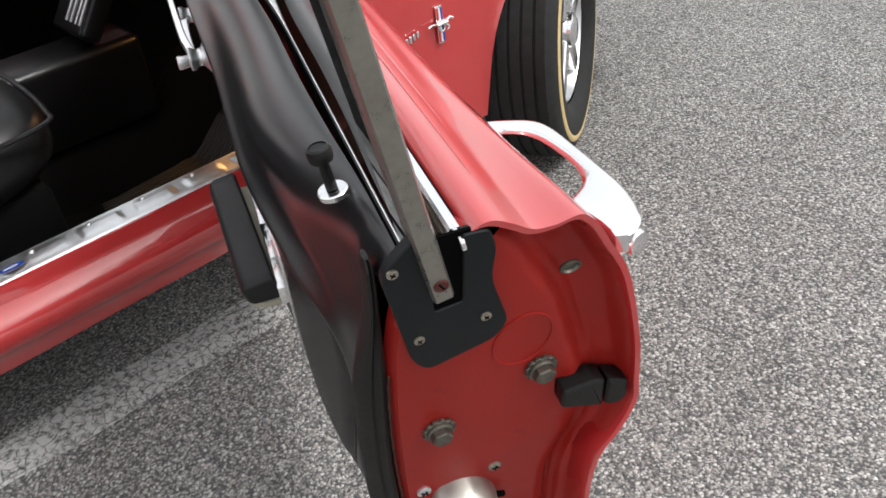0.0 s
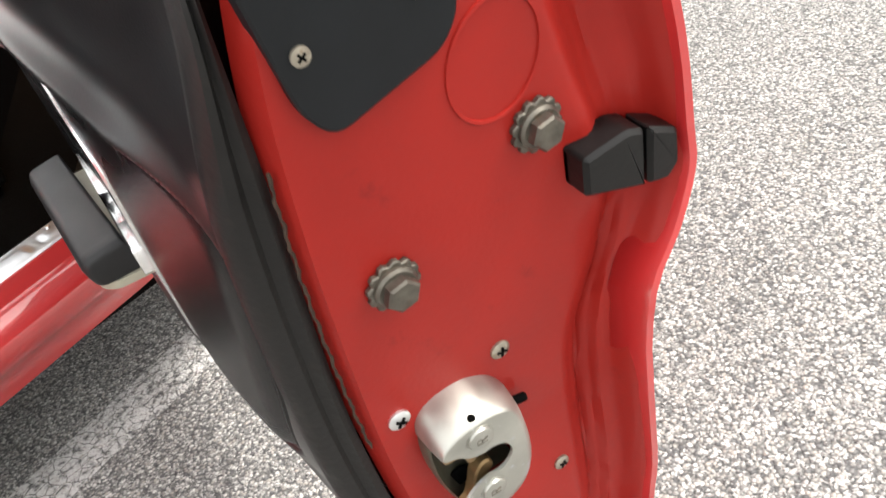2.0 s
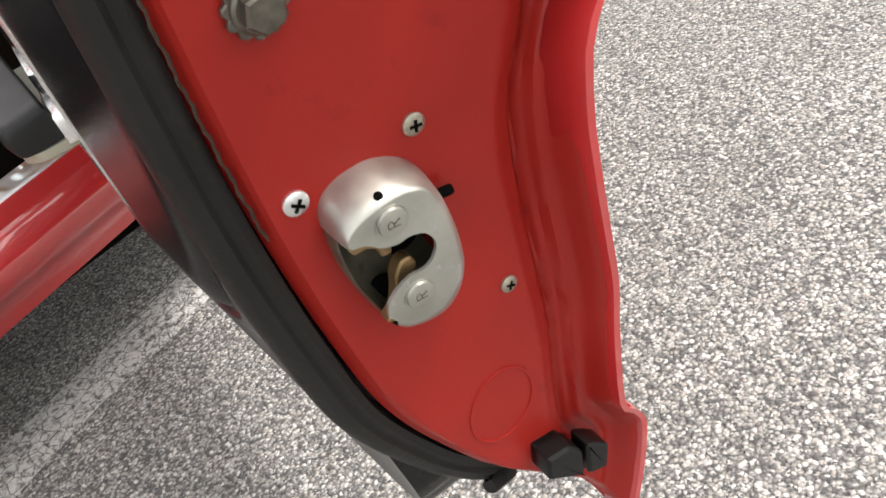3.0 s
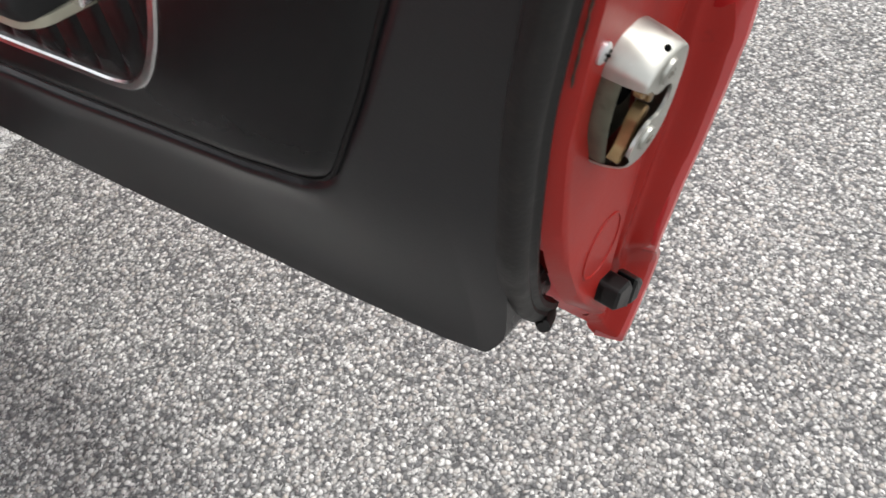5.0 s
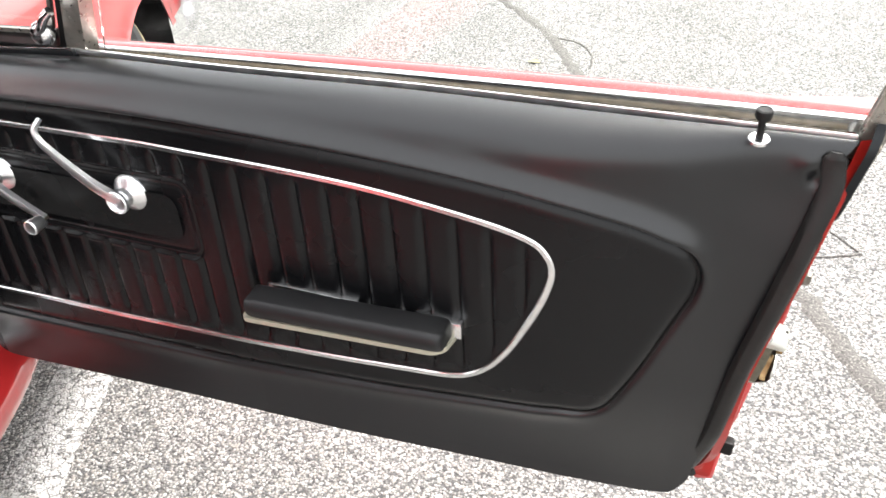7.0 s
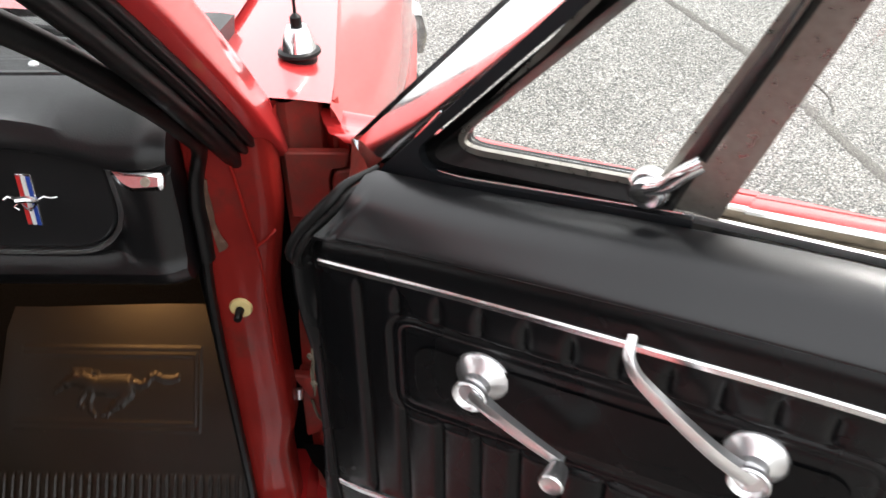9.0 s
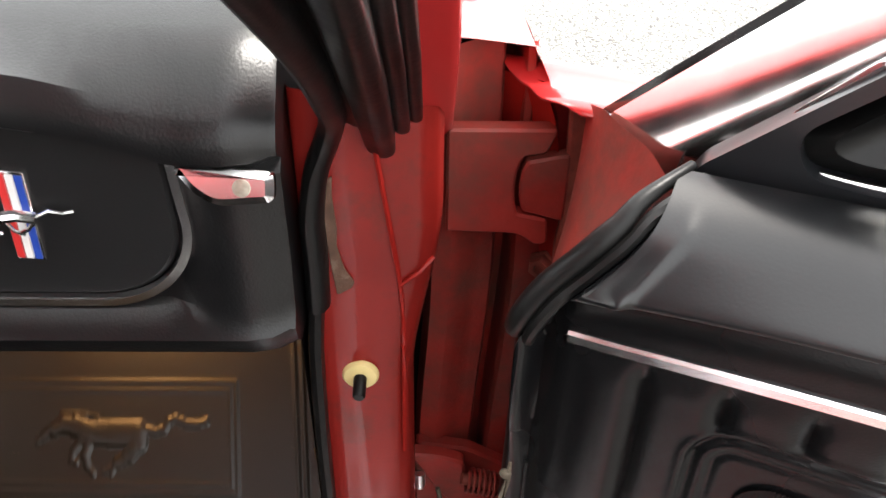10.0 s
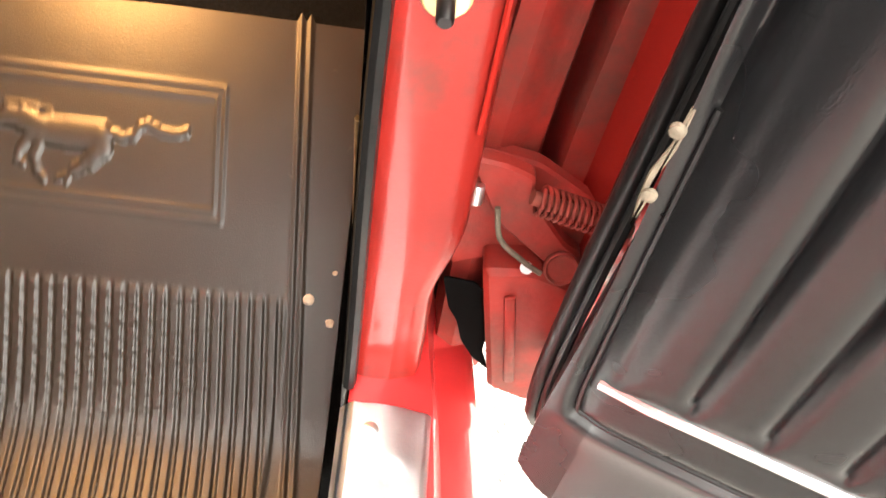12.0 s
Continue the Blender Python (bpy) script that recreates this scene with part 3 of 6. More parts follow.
def panel_y(X, Z):
    d = signed(PAD_LINE, X, Z)
    # the whole panel bows outwards to the rear and a little at its foot; the upper wall leans in to the shelf
    y = 0.010 * sstep(0.45, 0.75, X) + 0.031 * sstep(0.86, 1.12, X)
    y = y + np.clip(0.09 * np.clip(X - 0.5, 0, 0.52) - y, 0, None) * sstep(0.60, 0.43, Z)
    y = y + 0.008 * sstep(0.77, 0.85, Z) * sstep(0.98, 1.07, X)
    # cushioned pad inside the seam, rolled lips outside it
    r = np.clip(-d / 0.017, 0, 1)
    y = y + np.where(d >= 0, 0.0035 * np.exp(-(d / 0.0045) ** 2), 0.0) - np.where(d < 0, 0.0065 * (1 - (1 - r) ** 2.4) - 0.0035, 0.0)
    o = np.clip(d, 0, None)
    lip = (1 - np.exp(-(o / 0.0050) ** 2)) * np.exp(-(o / 0.0175) ** 2)
    up = sstep(0.68, 0.775, Z) * sstep(1.062, 0.99, X)
    low = sstep(0.60, 0.54, Z) * sstep(0.96, 0.90, X)
    y = y - (0.0165 * up + 0.0035 * low) * lip
    # rolled shoulder up to the glass
    start = 0.838 + 0.004 * sstep(0.50, 0.95, X)
    roll = np.clip((Z - start) / (0.8865 - shelf_drop(X) - start), 0, 1)
    lift = 0.050 + 0.014 * sstep(0.45, 0.80, X) - y
    y = y + lift * (1 - np.clip(1 - roll ** 2.4, 0, 1) ** 0.42)
    # dimple and fold where the skin turns in to the rear seal
    y = y + 0.0035 * np.exp(-((X - 1.106) / 0.006) ** 2 - ((Z - 0.852) / 0.008) ** 2) - 0.0025 * np.exp(-((X - 1.100) / 0.010) ** 2 - ((Z - 0.866) / 0.012) ** 2)
    l = signed(LOOP_LINE, X, Z)
    inner = sstep(-0.002, -0.02, l)
    y = y + 0.0015 * sstep(0.004, -0.006, l) * sstep(0.2, 0.6, X)
    x0, x1, z0, z1 = POCKET
    q = np.maximum(np.abs(X - (x0 + x1) / 2) - (x1 - x0) / 2 + 0.02, np.abs(Z - (z0 + z1) / 2) - (z1 - z0) / 2 + 0.02)
    q = np.where(q > 0, np.hypot(np.maximum(np.abs(X - (x0 + x1) / 2) - (x1 - x0) / 2 + 0.02, 0), np.maximum(np.abs(Z - (z0 + z1) / 2) - (z1 - z0) / 2 + 0.02, 0)), q) - 0.02
    pleat = np.abs(np.sin(np.pi * (X - 0.071) / 0.036))
    y = y + inner * sstep(0.0, 0.006, q) * (0.0052 * (1 - pleat) ** 2.6 - 0.0014)
    y = y + 0.0022 * np.exp(-(q / 0.0022) ** 2) * inner - 0.0012 * np.exp(-((q - 0.004) / 0.002) ** 2) * inner
    y = y + 0.0014 * np.exp(-((q + 0.009) / 0.002) ** 2) * inner
    # folds where the vinyl is pulled round the front upper corner
    for (a, b), (c, e), w, h in (((0.036, 0.822), (0.056, 0.836), 0.0040, -0.0022), ((0.056, 0.836), (0.074, 0.862), 0.0035, -0.0022)):
        t = np.clip(((X - a) * (c - a) + (Z - b) * (e - b)) / ((c - a) ** 2 + (e - b) ** 2), 0, 1)
        y = y + h * np.exp(-((np.hypot(X - a - t * (c - a), Z - b - t * (e - b))) / w) ** 2)
    return y


bm = bmesh.new()
NX, NZ = 640, 300
split = 0.872
rise_v = np.concatenate([np.linspace(0, split, NZ - 69), split + (1 - split) * np.sin(np.linspace(0, math.pi / 2, 71))[1:]])
U, V = np.meshgrid(np.linspace(0, 1, NX + 1), rise_v, indexing="ij")
ZTOP, BOT0 = 0.8863, 0.385
Z = BOT0 + (ZTOP - BOT0) * V
X = np.zeros_like(Z)
U0 = 0.014 + (1.06 - 0.014) * U
for j in range(NZ + 1):
    z = Z[0, j]
    X[:, j] = U0[:, j] + (panel_rear(z) - 1.06) * sstep(0.84, 1.0, U[:, j]) + (panel_front(z) - 0.014) * sstep(0.09, 0.0, U[:, j])
bot = np.interp(U, [0, 0.09, 0.18, 0.32, 0.42, 0.47, 0.60, 0.75, 0.85, 0.95, 1.0], [0.389, 0.397, 0.404, 0.415, 0.422, 0.4235, 0.4195, 0.418, 0.4165, 0.419, 0.427])
for k in range(3):
    bot[2:-2] = (bot[:-4] + bot[1:-3] + bot[2:-2] + bot[3:-1] + bot[4:]) / 5
bot = bot + 0.013 * np.clip((U - 0.978) / 0.022, 0, 1) ** 2.6 + 0.030 * np.clip((0.04 - U) / 0.04, 0, 1) ** 2.4
Z = bot + (ZTOP - shelf_drop(X) - bot) * V
X = X - 0.009 * np.clip((U - 0.96) / 0.04, 0, 1) ** 2 * np.clip((0.045 - V) / 0.045, 0, 1) ** 2.2
Y = panel_y(X, Z)
vs = [[bm.verts.new((X[i, j], Y[i, j], Z[i, j])) for j in range(NZ + 1)] for i in range(NX + 1)]
for i in range(NX):
    for j in range(NZ):
        bm.faces.new((vs[i][j], vs[i + 1][j], vs[i + 1][j + 1], vs[i][j + 1]))
border = [vs[i][0] for i in range(NX + 1)] + [vs[NX][j] for j in range(1, NZ + 1)]
back = []
for v in border:
    # the vinyl turns in deeper towards the low rear corner
    turn = float(sstep(0.85, 1.0, np.float64(v.co.x)) * sstep(0.56, 0.44, np.float64(v.co.z)))
    back.append(bm.verts.new((v.co.x - 0.002 + 0.004 * turn, v.co.y + 0.014 + 0.034 * turn, v.co.z + 0.002)))
for k in range(len(border) - 1):
    bm.faces.new((border[k], border[k + 1], back[k + 1], back[k]))
fb = [vs[0][j] for j in range(NZ + 1)]
bk = [bm.verts.new((v.co.x - 0.003 * float(sstep(0.82, 0.86, np.float64(v.co.z))), v.co.y + 0.065 - 0.027 * float(sstep(0.62, 0.82, np.float64(v.co.z))), v.co.z - 0.004 * float(sstep(0.85, 0.87, np.float64(v.co.z))))) for v in fb]
for k in range(NZ):
    bm.faces.new((fb[k], fb[k + 1], bk[k + 1], bk[k]))
panel = part("inner_panel", bm, PANEL, door, "black satin door panel with a cushioned pleated vinyl pad")
me = panel.data
me.materials.append(VINYL)
mid = np.zeros(len(me.polygons) * 3)
me.polygons.foreach_get("center", mid)
mid = mid.reshape(-1, 3)
me.polygons.foreach_set("material_index", ((signed(PAD_LINE, mid[:, 0], mid[:, 2]) < 0) | ((mid[:, 0] < 0.034) & (mid[:, 2] < 0.82)) | (np.arange(len(mid)) >= NX * NZ)).astype(np.int32))
me.set_sharp_from_angle(angle=radians(60))


def py(x, z):
    return float(panel_y(np.array([[x]]), np.array([[z]]))[0, 0])


# black tube laid in the seam round the pad to draw its shadow
bm = bmesh.new()
seam = [Vector((a, py(a, b) - 0.0010, b)) for a, b in PAD_LINE]
tube(bm, seam, 0.0015, 6, (0, 1, 0))
part("pad_seam_shadow", bm, RUBBER, panel, "thin black tube as the shadow in the seam round the pad")
# finely ribbed insert in the middle of the panel
bm = bmesh.new()
rx0, rx1, rz0, rz1 = 0.122, 0.452, 0.687, 0.748
cols = 640
strip = []
for i in range(cols + 1):
    x = rx0 + (rx1 - rx0) * i / cols
    e = min(x - rx0, rx1 - x)
    c = 0.018
    cutz = 0.0 if e >= c else c - math.sqrt(max(0.0, c * c - (c - e) ** 2))
    yy = py(x, 0.7175) - 0.0022 - 0.0005 * math.sin(math.pi * i / 2 + math.pi / 4)
    strip.append([bm.verts.new((x, yy, rz0 + cutz + (rz1 - rz0 - 2 * cutz) * k / 3)) for k in range(4)])
for a, b in zip(strip, strip[1:]):
    for k in range(3):
        bm.faces.new((a[k], b[k], b[k + 1], a[k + 1]))
part("ribbed_insert", bm, VINYL, panel, "finely ribbed black vinyl insert")

# bright loop on the panel
bm = bmesh.new()
loop = [Vector((a, py(a, b) - 0.0005, b)) for a, b in LOOP_LINE]
sweep(bm, [(-0.0036, -0.0004), (-0.0022, -0.0018), (0.0022, -0.0018), (0.0036, -0.0004), (0.0036, 0.003), (-0.0036, 0.003)][::-1], loop, (0, 1, 0))
part("trim_strip", bm, TRIM, panel, "bright metal trim strip")

# painted sheet strip at the glass, chrome lips and felt
bm = bmesh.new()
sweep(bm, [(-0.0018, -0.003), (0.0018, -0.003), (0.0018, 0.0030), (-0.0018, 0.0030)], [(x, 0.0515 + 0.014 * float(sstep(0.45, 0.80, np.float64(x))), 0.8865) for x in np.linspace(0.305, 1.132, 24)])
part("belt_lip", bm, SATIN, door, "thin chrome strip along the window slot")
bm = bmesh.new()
sweep(bm, [(-0.003, -0.010), (0.003, -0.010), (0.003, 0.002), (0.0015, 0.0035), (-0.003, 0.0035)], [(x, 0.0885, 0.893 - 0.030 * max(0.0, 1 - (x + 0.05) / 1.21) ** 1.6) for x in np.linspace(0.30, 1.143, 24)])
part("belt_lip", bm, CHROME, door, "chrome strip along the outer window slot")
for y, w, mat in ((0.0690, 0.006, RUBBER), (0.0735, 0.004, FELT), (0.0840, 0.006, FELT)):
    bm = bmesh.new()
    sweep(bm, [(-w / 2, -0.02), (w / 2, -0.02), (w / 2, 0.0), (0, 0.004), (-w / 2, 0.0)], [(x, y, 0.880 - 0.022 * max(0.0, 1 - (x + 0.05) / 1.21) ** 1.6) for x in np.linspace(0.30, 1.125, 16)])
    part("window_felt", bm, mat, door, "worn black and brown window felt")

# window glass in its frame
LEAN_X, LEAN_Y = 0.24, -0.165
bm = bmesh.new()
g0, g1 = (0.318, 0.0775, 0.82), (1.118, 0.0775, 0.82)
gz = 0.46
pts = []
for (x, y, z), lx in ((g0, 0.34), (g1, LEAN_X)):
    pts.append([(x, y, z), (x + lx * gz, y + LEAN_Y * gz, z + gz)])
poly = [pts[0][0], pts[1][0], pts[1][1], pts[0][1]]
f = [bm.verts.new((a, b - 0.002, c)) for a, b, c in poly]
k = [bm.verts.new((a, b + 0.002, c)) for a, b, c in poly]
bm.faces.new(f)
bm.faces.new(k[::-1])
for i in range(4):
    bm.faces.new((f[i], k[i], k[(i + 1) % 4], f[(i + 1) % 4]))
pane = part("window_glass", bm, GLASS, door, "raised clear side window glass", smooth=False)
pane.visible_shadow = False
bm = bmesh.new()
b0 = Vector((1.1425, 0.0775, 0.862))
bdir = Vector((LEAN_X, LEAN_Y, 1.0))
bar_path = [b0 + bdir * t for t in (0.0, 0.02, 0.1, 0.2, 0.3, 0.42)]
prof_bar = [(-0.0056, -0.004), (-0.0044, -0.0062), (0.0044, -0.0062), (0.0056, -0.004), (0.0056, 0.016), (0.003, 0.016), (0.003, 0.0), (-0.003, 0.0), (-0.003, 0.016), (-0.0056, 0.016)]
sweep(bm, prof_bar, bar_path, (-1, 0, 0.0))
bar = part("window_channel", bm, FRAME, door, "dull grey metal channel on the glass edge")
bm = bmesh.new()
sm = axes(b0 + bdir * 0.010 + Vector((0.0062, 0.0005, 0)), (1, 0, -0.24))
lathe(bm, [(0.0, 0.0), (0.0040, 0.0), (0.0040, 0.0008), (0.0034, 0.0011), (0.0031, 0.0007), (0.0012, 0.0009), (0.0, 0.0009)], sm, 18)
foot_screw = part("screw", bm, SCREW_RED, bar, "rusty screw at the foot")
bm = bmesh.new()
box(bm, (0, 0, 0.0009), (0.0050, 0.0009, 0.0006), sm @ Matrix.Rotation(0.5, 4, "Z"))
part("slot", bm, DARK, foot_screw)

bm = bmesh.new()
tube(bm, smooth_path([(1.138, 0.0890, 0.8950), (1.147, 0.0892, 0.8950), (1.1505, 0.0897, 0.893), (1.1515, 0.0902, 0.8890)], 5), 0.0015, 8, (0, 1, 0))
part("belt_lip_end", bm, CHROME, door, "hooked end of the chrome strip")
# black cover plate round the slot
PLATE = [(0.048, 0.885), (0.066, 0.902), (0.0705, 0.900), (0.0735, 0.849), (0.0885, 0.851), (0.0905, 0.897), (0.104, 0.896), (0.1075, 0.882), (0.104, 0.862), (0.1135, 0.824), (0.106, 0.813), (0.066, 0.803), (0.0585, 0.815)]
PR = rounded(PLATE, [0.010, 0.004, 0.001, 0.002, 0.002, 0.001, 0.004, 0.006, 0.010, 0.012, 0.012, 0.012, 0.006], 4)
bm = bmesh.new()
n = len(PR)
rings = []
for off, d in ((-0.004, 0.0), (0.0032, 0.0), (0.004, 0.0008)):
    ring = []
    for i in range(n):
        p, a, b = Vector(PR[i]), Vector(PR[i - 1]), Vector(PR[(i + 1) % n])
        e = (b - a).normalized()
        q = p + Vector((-e.y, e.x)) * (-d)
        ring.append(bm.verts.new((face_x(q.y) + off, q.x, q.y)))
    rings.append(ring)
for a, b in zip(rings, rings[1:]):
    for i in range(n):
        bm.faces.new((a[i], a[(i + 1) % n], b[(i + 1) % n], b[i]))
top = bm.faces.new(rings[-1])
bm.normal_update()
bmesh.ops.triangulate(bm, faces=[top])
# black sheet added over the face for the shaded depth of the slot
sb = bmesh.new()
prism(sb, [(-0.030, -0.010), (0.028, -0.012), (0.028, 0.014), (-0.030, 0.010)], face_axes(0.081, 0.872, 0.0006), 0.0016)
plate = part("slot_cover", bm, PLASTIC, door, "black plate round the window slot")


part("slot_backing", sb, DARK, plate)


def screw(y, z, off, r, mat, parent, name="screw", label="", turn=0.3):
    m = face_axes(y, z, off) @ Matrix.Rotation(turn, 4, "Z")
    bm = bmesh.new()
    lathe(bm, [(r, -0.001), (r, 0.0006), (r * 0.86, r * 0.22), (r * 0.5, r * 0.36), (0.0, r * 0.40)], m, 20)
    ob = part(name, bm, mat, parent, label)
    bm = bmesh.new()
    for ang in (0, math.pi / 2):
        box(bm, (0, 0, r * 0.36), (r * 1.05, r * 0.24, r * 0.22), m @ Matrix.Rotation(ang, 4, "Z"))
    part("cross_slot", bm, DARK, ob)
    return ob


for y, z in ((0.0545, 0.886), (0.0635, 0.832), (0.1005, 0.835)):
    screw(y, z, 0.0042, 0.0030, SCREW, plate, label="small domed cross-head screw", turn=y * 40)


def hex_bolt(y, z):
    m = face_axes(y, z, 0.0005)
    bm = bmesh.new()
    teeth = []
    for i in range(36):
        r = 0.0106 if i % 3 else 0.0092
        teeth.append((r * math.cos(2 * math.pi * i / 36), r * math.sin(2 * math.pi * i / 36)))
    prism(bm, teeth, m, 0.0022, 0.0005)
    washer = part("bolt", bm, BOLT, door, "greasy hex bolt on a toothed washer")
    bm = bmesh.new()
    lathe(bm, [(0.0084, 0.002), (0.0084, 0.0034), (0.0074, 0.0045), (0.006, 0.0045)], m, 24)
    part("washer", bm, BOLT, washer)
    bm = bmesh.new()
    hexa = [(0.0069 * math.cos(math.pi / 3 * i + 0.35), 0.0069 * math.sin(math.pi / 3 * i + 0.35)) for i in range(6)]
    prism(bm, hexa, m @ Matrix.Translation((0, 0, 0.004)), 0.0050, 0.0009)
    part("hex_head", bm, BOLT, washer)


hex_bolt(0.135, 0.769)
hex_bolt(0.0695, 0.739)


def pressed_oval(y, z, ry, rz, tilt):
    bm = bmesh.new()
    m = face_axes(y, z, 0.0)
    path = []
    for i in range(49):
        a = 2 * math.pi * i / 48
        u, v = rz * math.cos(a), ry * math.sin(a)
        yy, zz = y + v * math.cos(tilt) - u * math.sin(tilt), z + u * math.cos(tilt) + v * math.sin(tilt)
        path.append(on_face(yy, zz, 0.0002))
    sweep(bm, [(-0.0010, -0.0006), (0.0010, -0.0006), (0.0006, 0.0006), (-0.0006, 0.0006)], path, (1, 0, 0))
    part("pressed_ring", bm, RED_JAMB, door)


pressed_oval(0.1235, 0.7995, 0.0175, 0.021, -0.35)
pressed_oval(0.099, 0.507, 0.018, 0.022, -0.35)

# drain hole with a small plug
bm = bmesh.new()
lathe(bm, [(0.0052, -0.001), (0.0052, 0.0006), (0.0044, 0.0009), (0.0034, -0.0006), (0.0, -0.0002)], face_axes(0.1495, 0.849, 0.0004) @ Matrix.Diagonal((0.85, 1.2, 1, 1)), 20)
part("plug", bm, BOLT, door, "small round drain plug")


def buffer(y, z, blocks, d):
    """Moulded rubber stop: chamfered blocks parted by a groove on one thin foot."""
    m = face_axes(y, z, 0.0)
    bm = bmesh.new()
    prism(bm, rounded(blocks[0][:2] + blocks[1][2:] if len(blocks[0]) == 4 else blocks[0], 0.002, 2), m, d * 0.3, 0.0)
    ob = part("rubber_buffer", bm, RUBBER, door, "black rubber door buffer")
    for b in blocks:
        bm = bmesh.new()
        prism(bm, rounded(b, 0.0022, 3), m @ Matrix.Translation((0, 0, 0.001)), d, 0.0018)
        part("buffer_block", bm, RUBBER, ob)


buffer(0.169, 0.7400, ([(0.015, -0.0245), (0.0165, -0.004), (0.0130, 0.0035), (-0.0145, 0.0040), (-0.0025, -0.0245)], [(0.0125, 0.0052), (0.0040, 0.0200), (-0.0120, 0.0210), (-0.0180, 0.0150), (-0.0150, 0.0055)]), 0.013)
buffer(0.124, 0.4475, ([(0.0195, -0.0185), (0.0165, -0.004), (0.0050, 0.0022), (-0.0150, -0.0008), (0.0030, -0.0210)], [(0.0080, 0.0052), (0.0020, 0.0120), (-0.0060, 0.0185), (-0.0220, 0.0140), (-0.0165, 0.0016)]), 0.014)

# latch
m = face_axes(0.083, 0.628, 0.0)
HI = 0.0205
RIM = smooth_path([(0.0275, -0.0236, 0), (0.034, -0.0225, 0), (0.0395, -0.0185, 0), (0.0425, -0.0110, 0), (0.0425, -0.0005, 0), (0.0395, 0.0070, 0), (0.0345, 0.0135, 0), (0.0265, 0.0185, 0), (0.0153, 0.0219, 0), (-0.0003, 0.0237, 0), (-0.0156, 0.0235, 0), (-0.0295, 0.0196, 0), (-0.0385, 0.0118, 0), (-0.0400, 0.0015, 0), (-0.0345, -0.0113, 0), (-0.0270, -0.0172, 0)], 4)
FLAT = smooth_path([(0.0300, -0.0225, 0), (0.0330, -0.0212, 0), (0.0352, -0.0175, 0), (0.0368, -0.0110, 0), (0.0372, -0.0020, 0), (0.0362, 0.0045, 0), (0.0330, 0.0100, 0), (0.0262, 0.0128, 0), (0.0150, 0.0140, 0), (0.0010, 0.0139, 0), (-0.0100, 0.0118, 0), (-0.0165, 0.0075, 0), (-0.0200, 0.0015, 0), (-0.0208, -0.0060, 0), (-0.0185, -0.0130, 0), (-0.0150, -0.0172, 0)], 4)
MOUTH = smooth_path([(-0.0105, -0.0195, 0), (-0.0050, -0.0178, 0), (-0.0010, -0.0130, 0), (0.0015, -0.0060, 0), (0.0005, 0.0000, 0), (0.0030, 0.0052, 0), (0.0090, 0.0079, 0), (0.0158, 0.0052, 0), (0.0188, -0.0006, 0), (0.0188, -0.0055, 0), (0.0214, -0.0116, 0), (0.0265, -0.0165, 0), (0.0285, -0.0215, 0)], 3)
rings = []
bm = bmesh.new()
for f in (0.0, 0.3, 0.55, 0.75, 0.9, 1.0):
    h, k = HI * math.sin(f * math.pi / 2), 1 - math.cos(f * math.pi / 2)
    k = 0.55 * k + 0.45 * f
    rings.append([bm.verts.new(m @ Vector((a.x + (b.x - a.x) * k, a.y + (b.y - a.y) * k, h))) for a, b in zip(RIM, FLAT)] + [bm.verts.new(m @ Vector((p.x, p.y, HI - 0.0016 if f < 1 else HI))) for p in MOUTH])
n, nr = len(rings[0]), len(RIM)
for a, b in zip(rings[:-2], rings[1:]):
    for i in range(nr - 1):
        bm.faces.new((a[i], a[i + 1], b[i + 1], b[i]))
for i in range(n):
    if i < nr - 1:
        bm.faces.new((rings[-2][i], rings[-2][i + 1], rings[-1][i + 1], rings[-1][i]))
    elif nr <= i < n - 1:
        bm.faces.new((rings[-2][i], rings[-2][i + 1], rings[-1][i + 1], rings[-1][i]))
cap = bm.faces.new(rings[-1])
bm.normal_update()
bmesh.ops.triangulate(bm, faces=[cap], ngon_method="EAR_CLIP")
latch = part("latch", bm, ZINC, door, "zinc-plated door latch with a hooked opening")
# dished back of the housing with its low outer lip
bm = bmesh.new()
BACK = smooth_path([(0.0335, -0.0210, 0), (0.0220, -0.0238, 0), (0.0048, -0.0237, 0), (-0.0100, -0.0209, 0), (-0.0260, -0.0165, 0)], 6)
rows = []
for p in BACK:
    rows.append([bm.verts.new(m @ Vector((p.x, p.y + w, h))) for w, h in ((0.0, 0.0), (-0.0003, 0.0075), (0.0008, 0.0095), (0.0024, 0.0078), (0.0042, 0.0045), (0.0085, 0.0026), (0.0150, 0.0020), (0.0240, 0.0020), (0.0330, 0.0022))])
for a, b in zip(rows, rows[1:]):
    for k in range(len(a) - 1):
        bm.faces.new((a[k], b[k], b[k + 1], a[k + 1]))
part("latch_back", bm, OLIVE, latch, "olive zinc back of the latch housing")
bm = bmesh.new()
lathe(bm, [(0.0105, 0.0), (0.0105, 0.0008), (0.0, 0.0008)], m @ Matrix.Translation((0.0085, 0.0010, 0.0028)), 26)
part("latch_hole", bm, DARK, latch, "dark greasy hole behind the hook")
bm = bmesh.new()
lathe(bm, [(0.0062, 0.0), (0.0062, 0.0006), (0.0, 0.0006)], m @ Matrix.Translation((-0.0120, -0.0130, 0.0036)), 22)
part("latch_hole", bm, DARK, latch)
bm = bmesh.new()
prism(bm, rounded([(0.0275, -0.0225), (0.0290, -0.0165), (0.0235, -0.0120), (0.0215, -0.0070), (0.0150, -0.0085), (0.0160, -0.0125), (0.0200, -0.0125), (0.0235, -0.0165), (0.0240, -0.0215)], 0.0012, 3), m @ Matrix.Translation((0, 0, 0.0150)), 0.0040, 0.0006)
part("latch_rotor", bm, BRASS, latch, "greasy brass-coloured rotor tooth")
bm = bmesh.new()
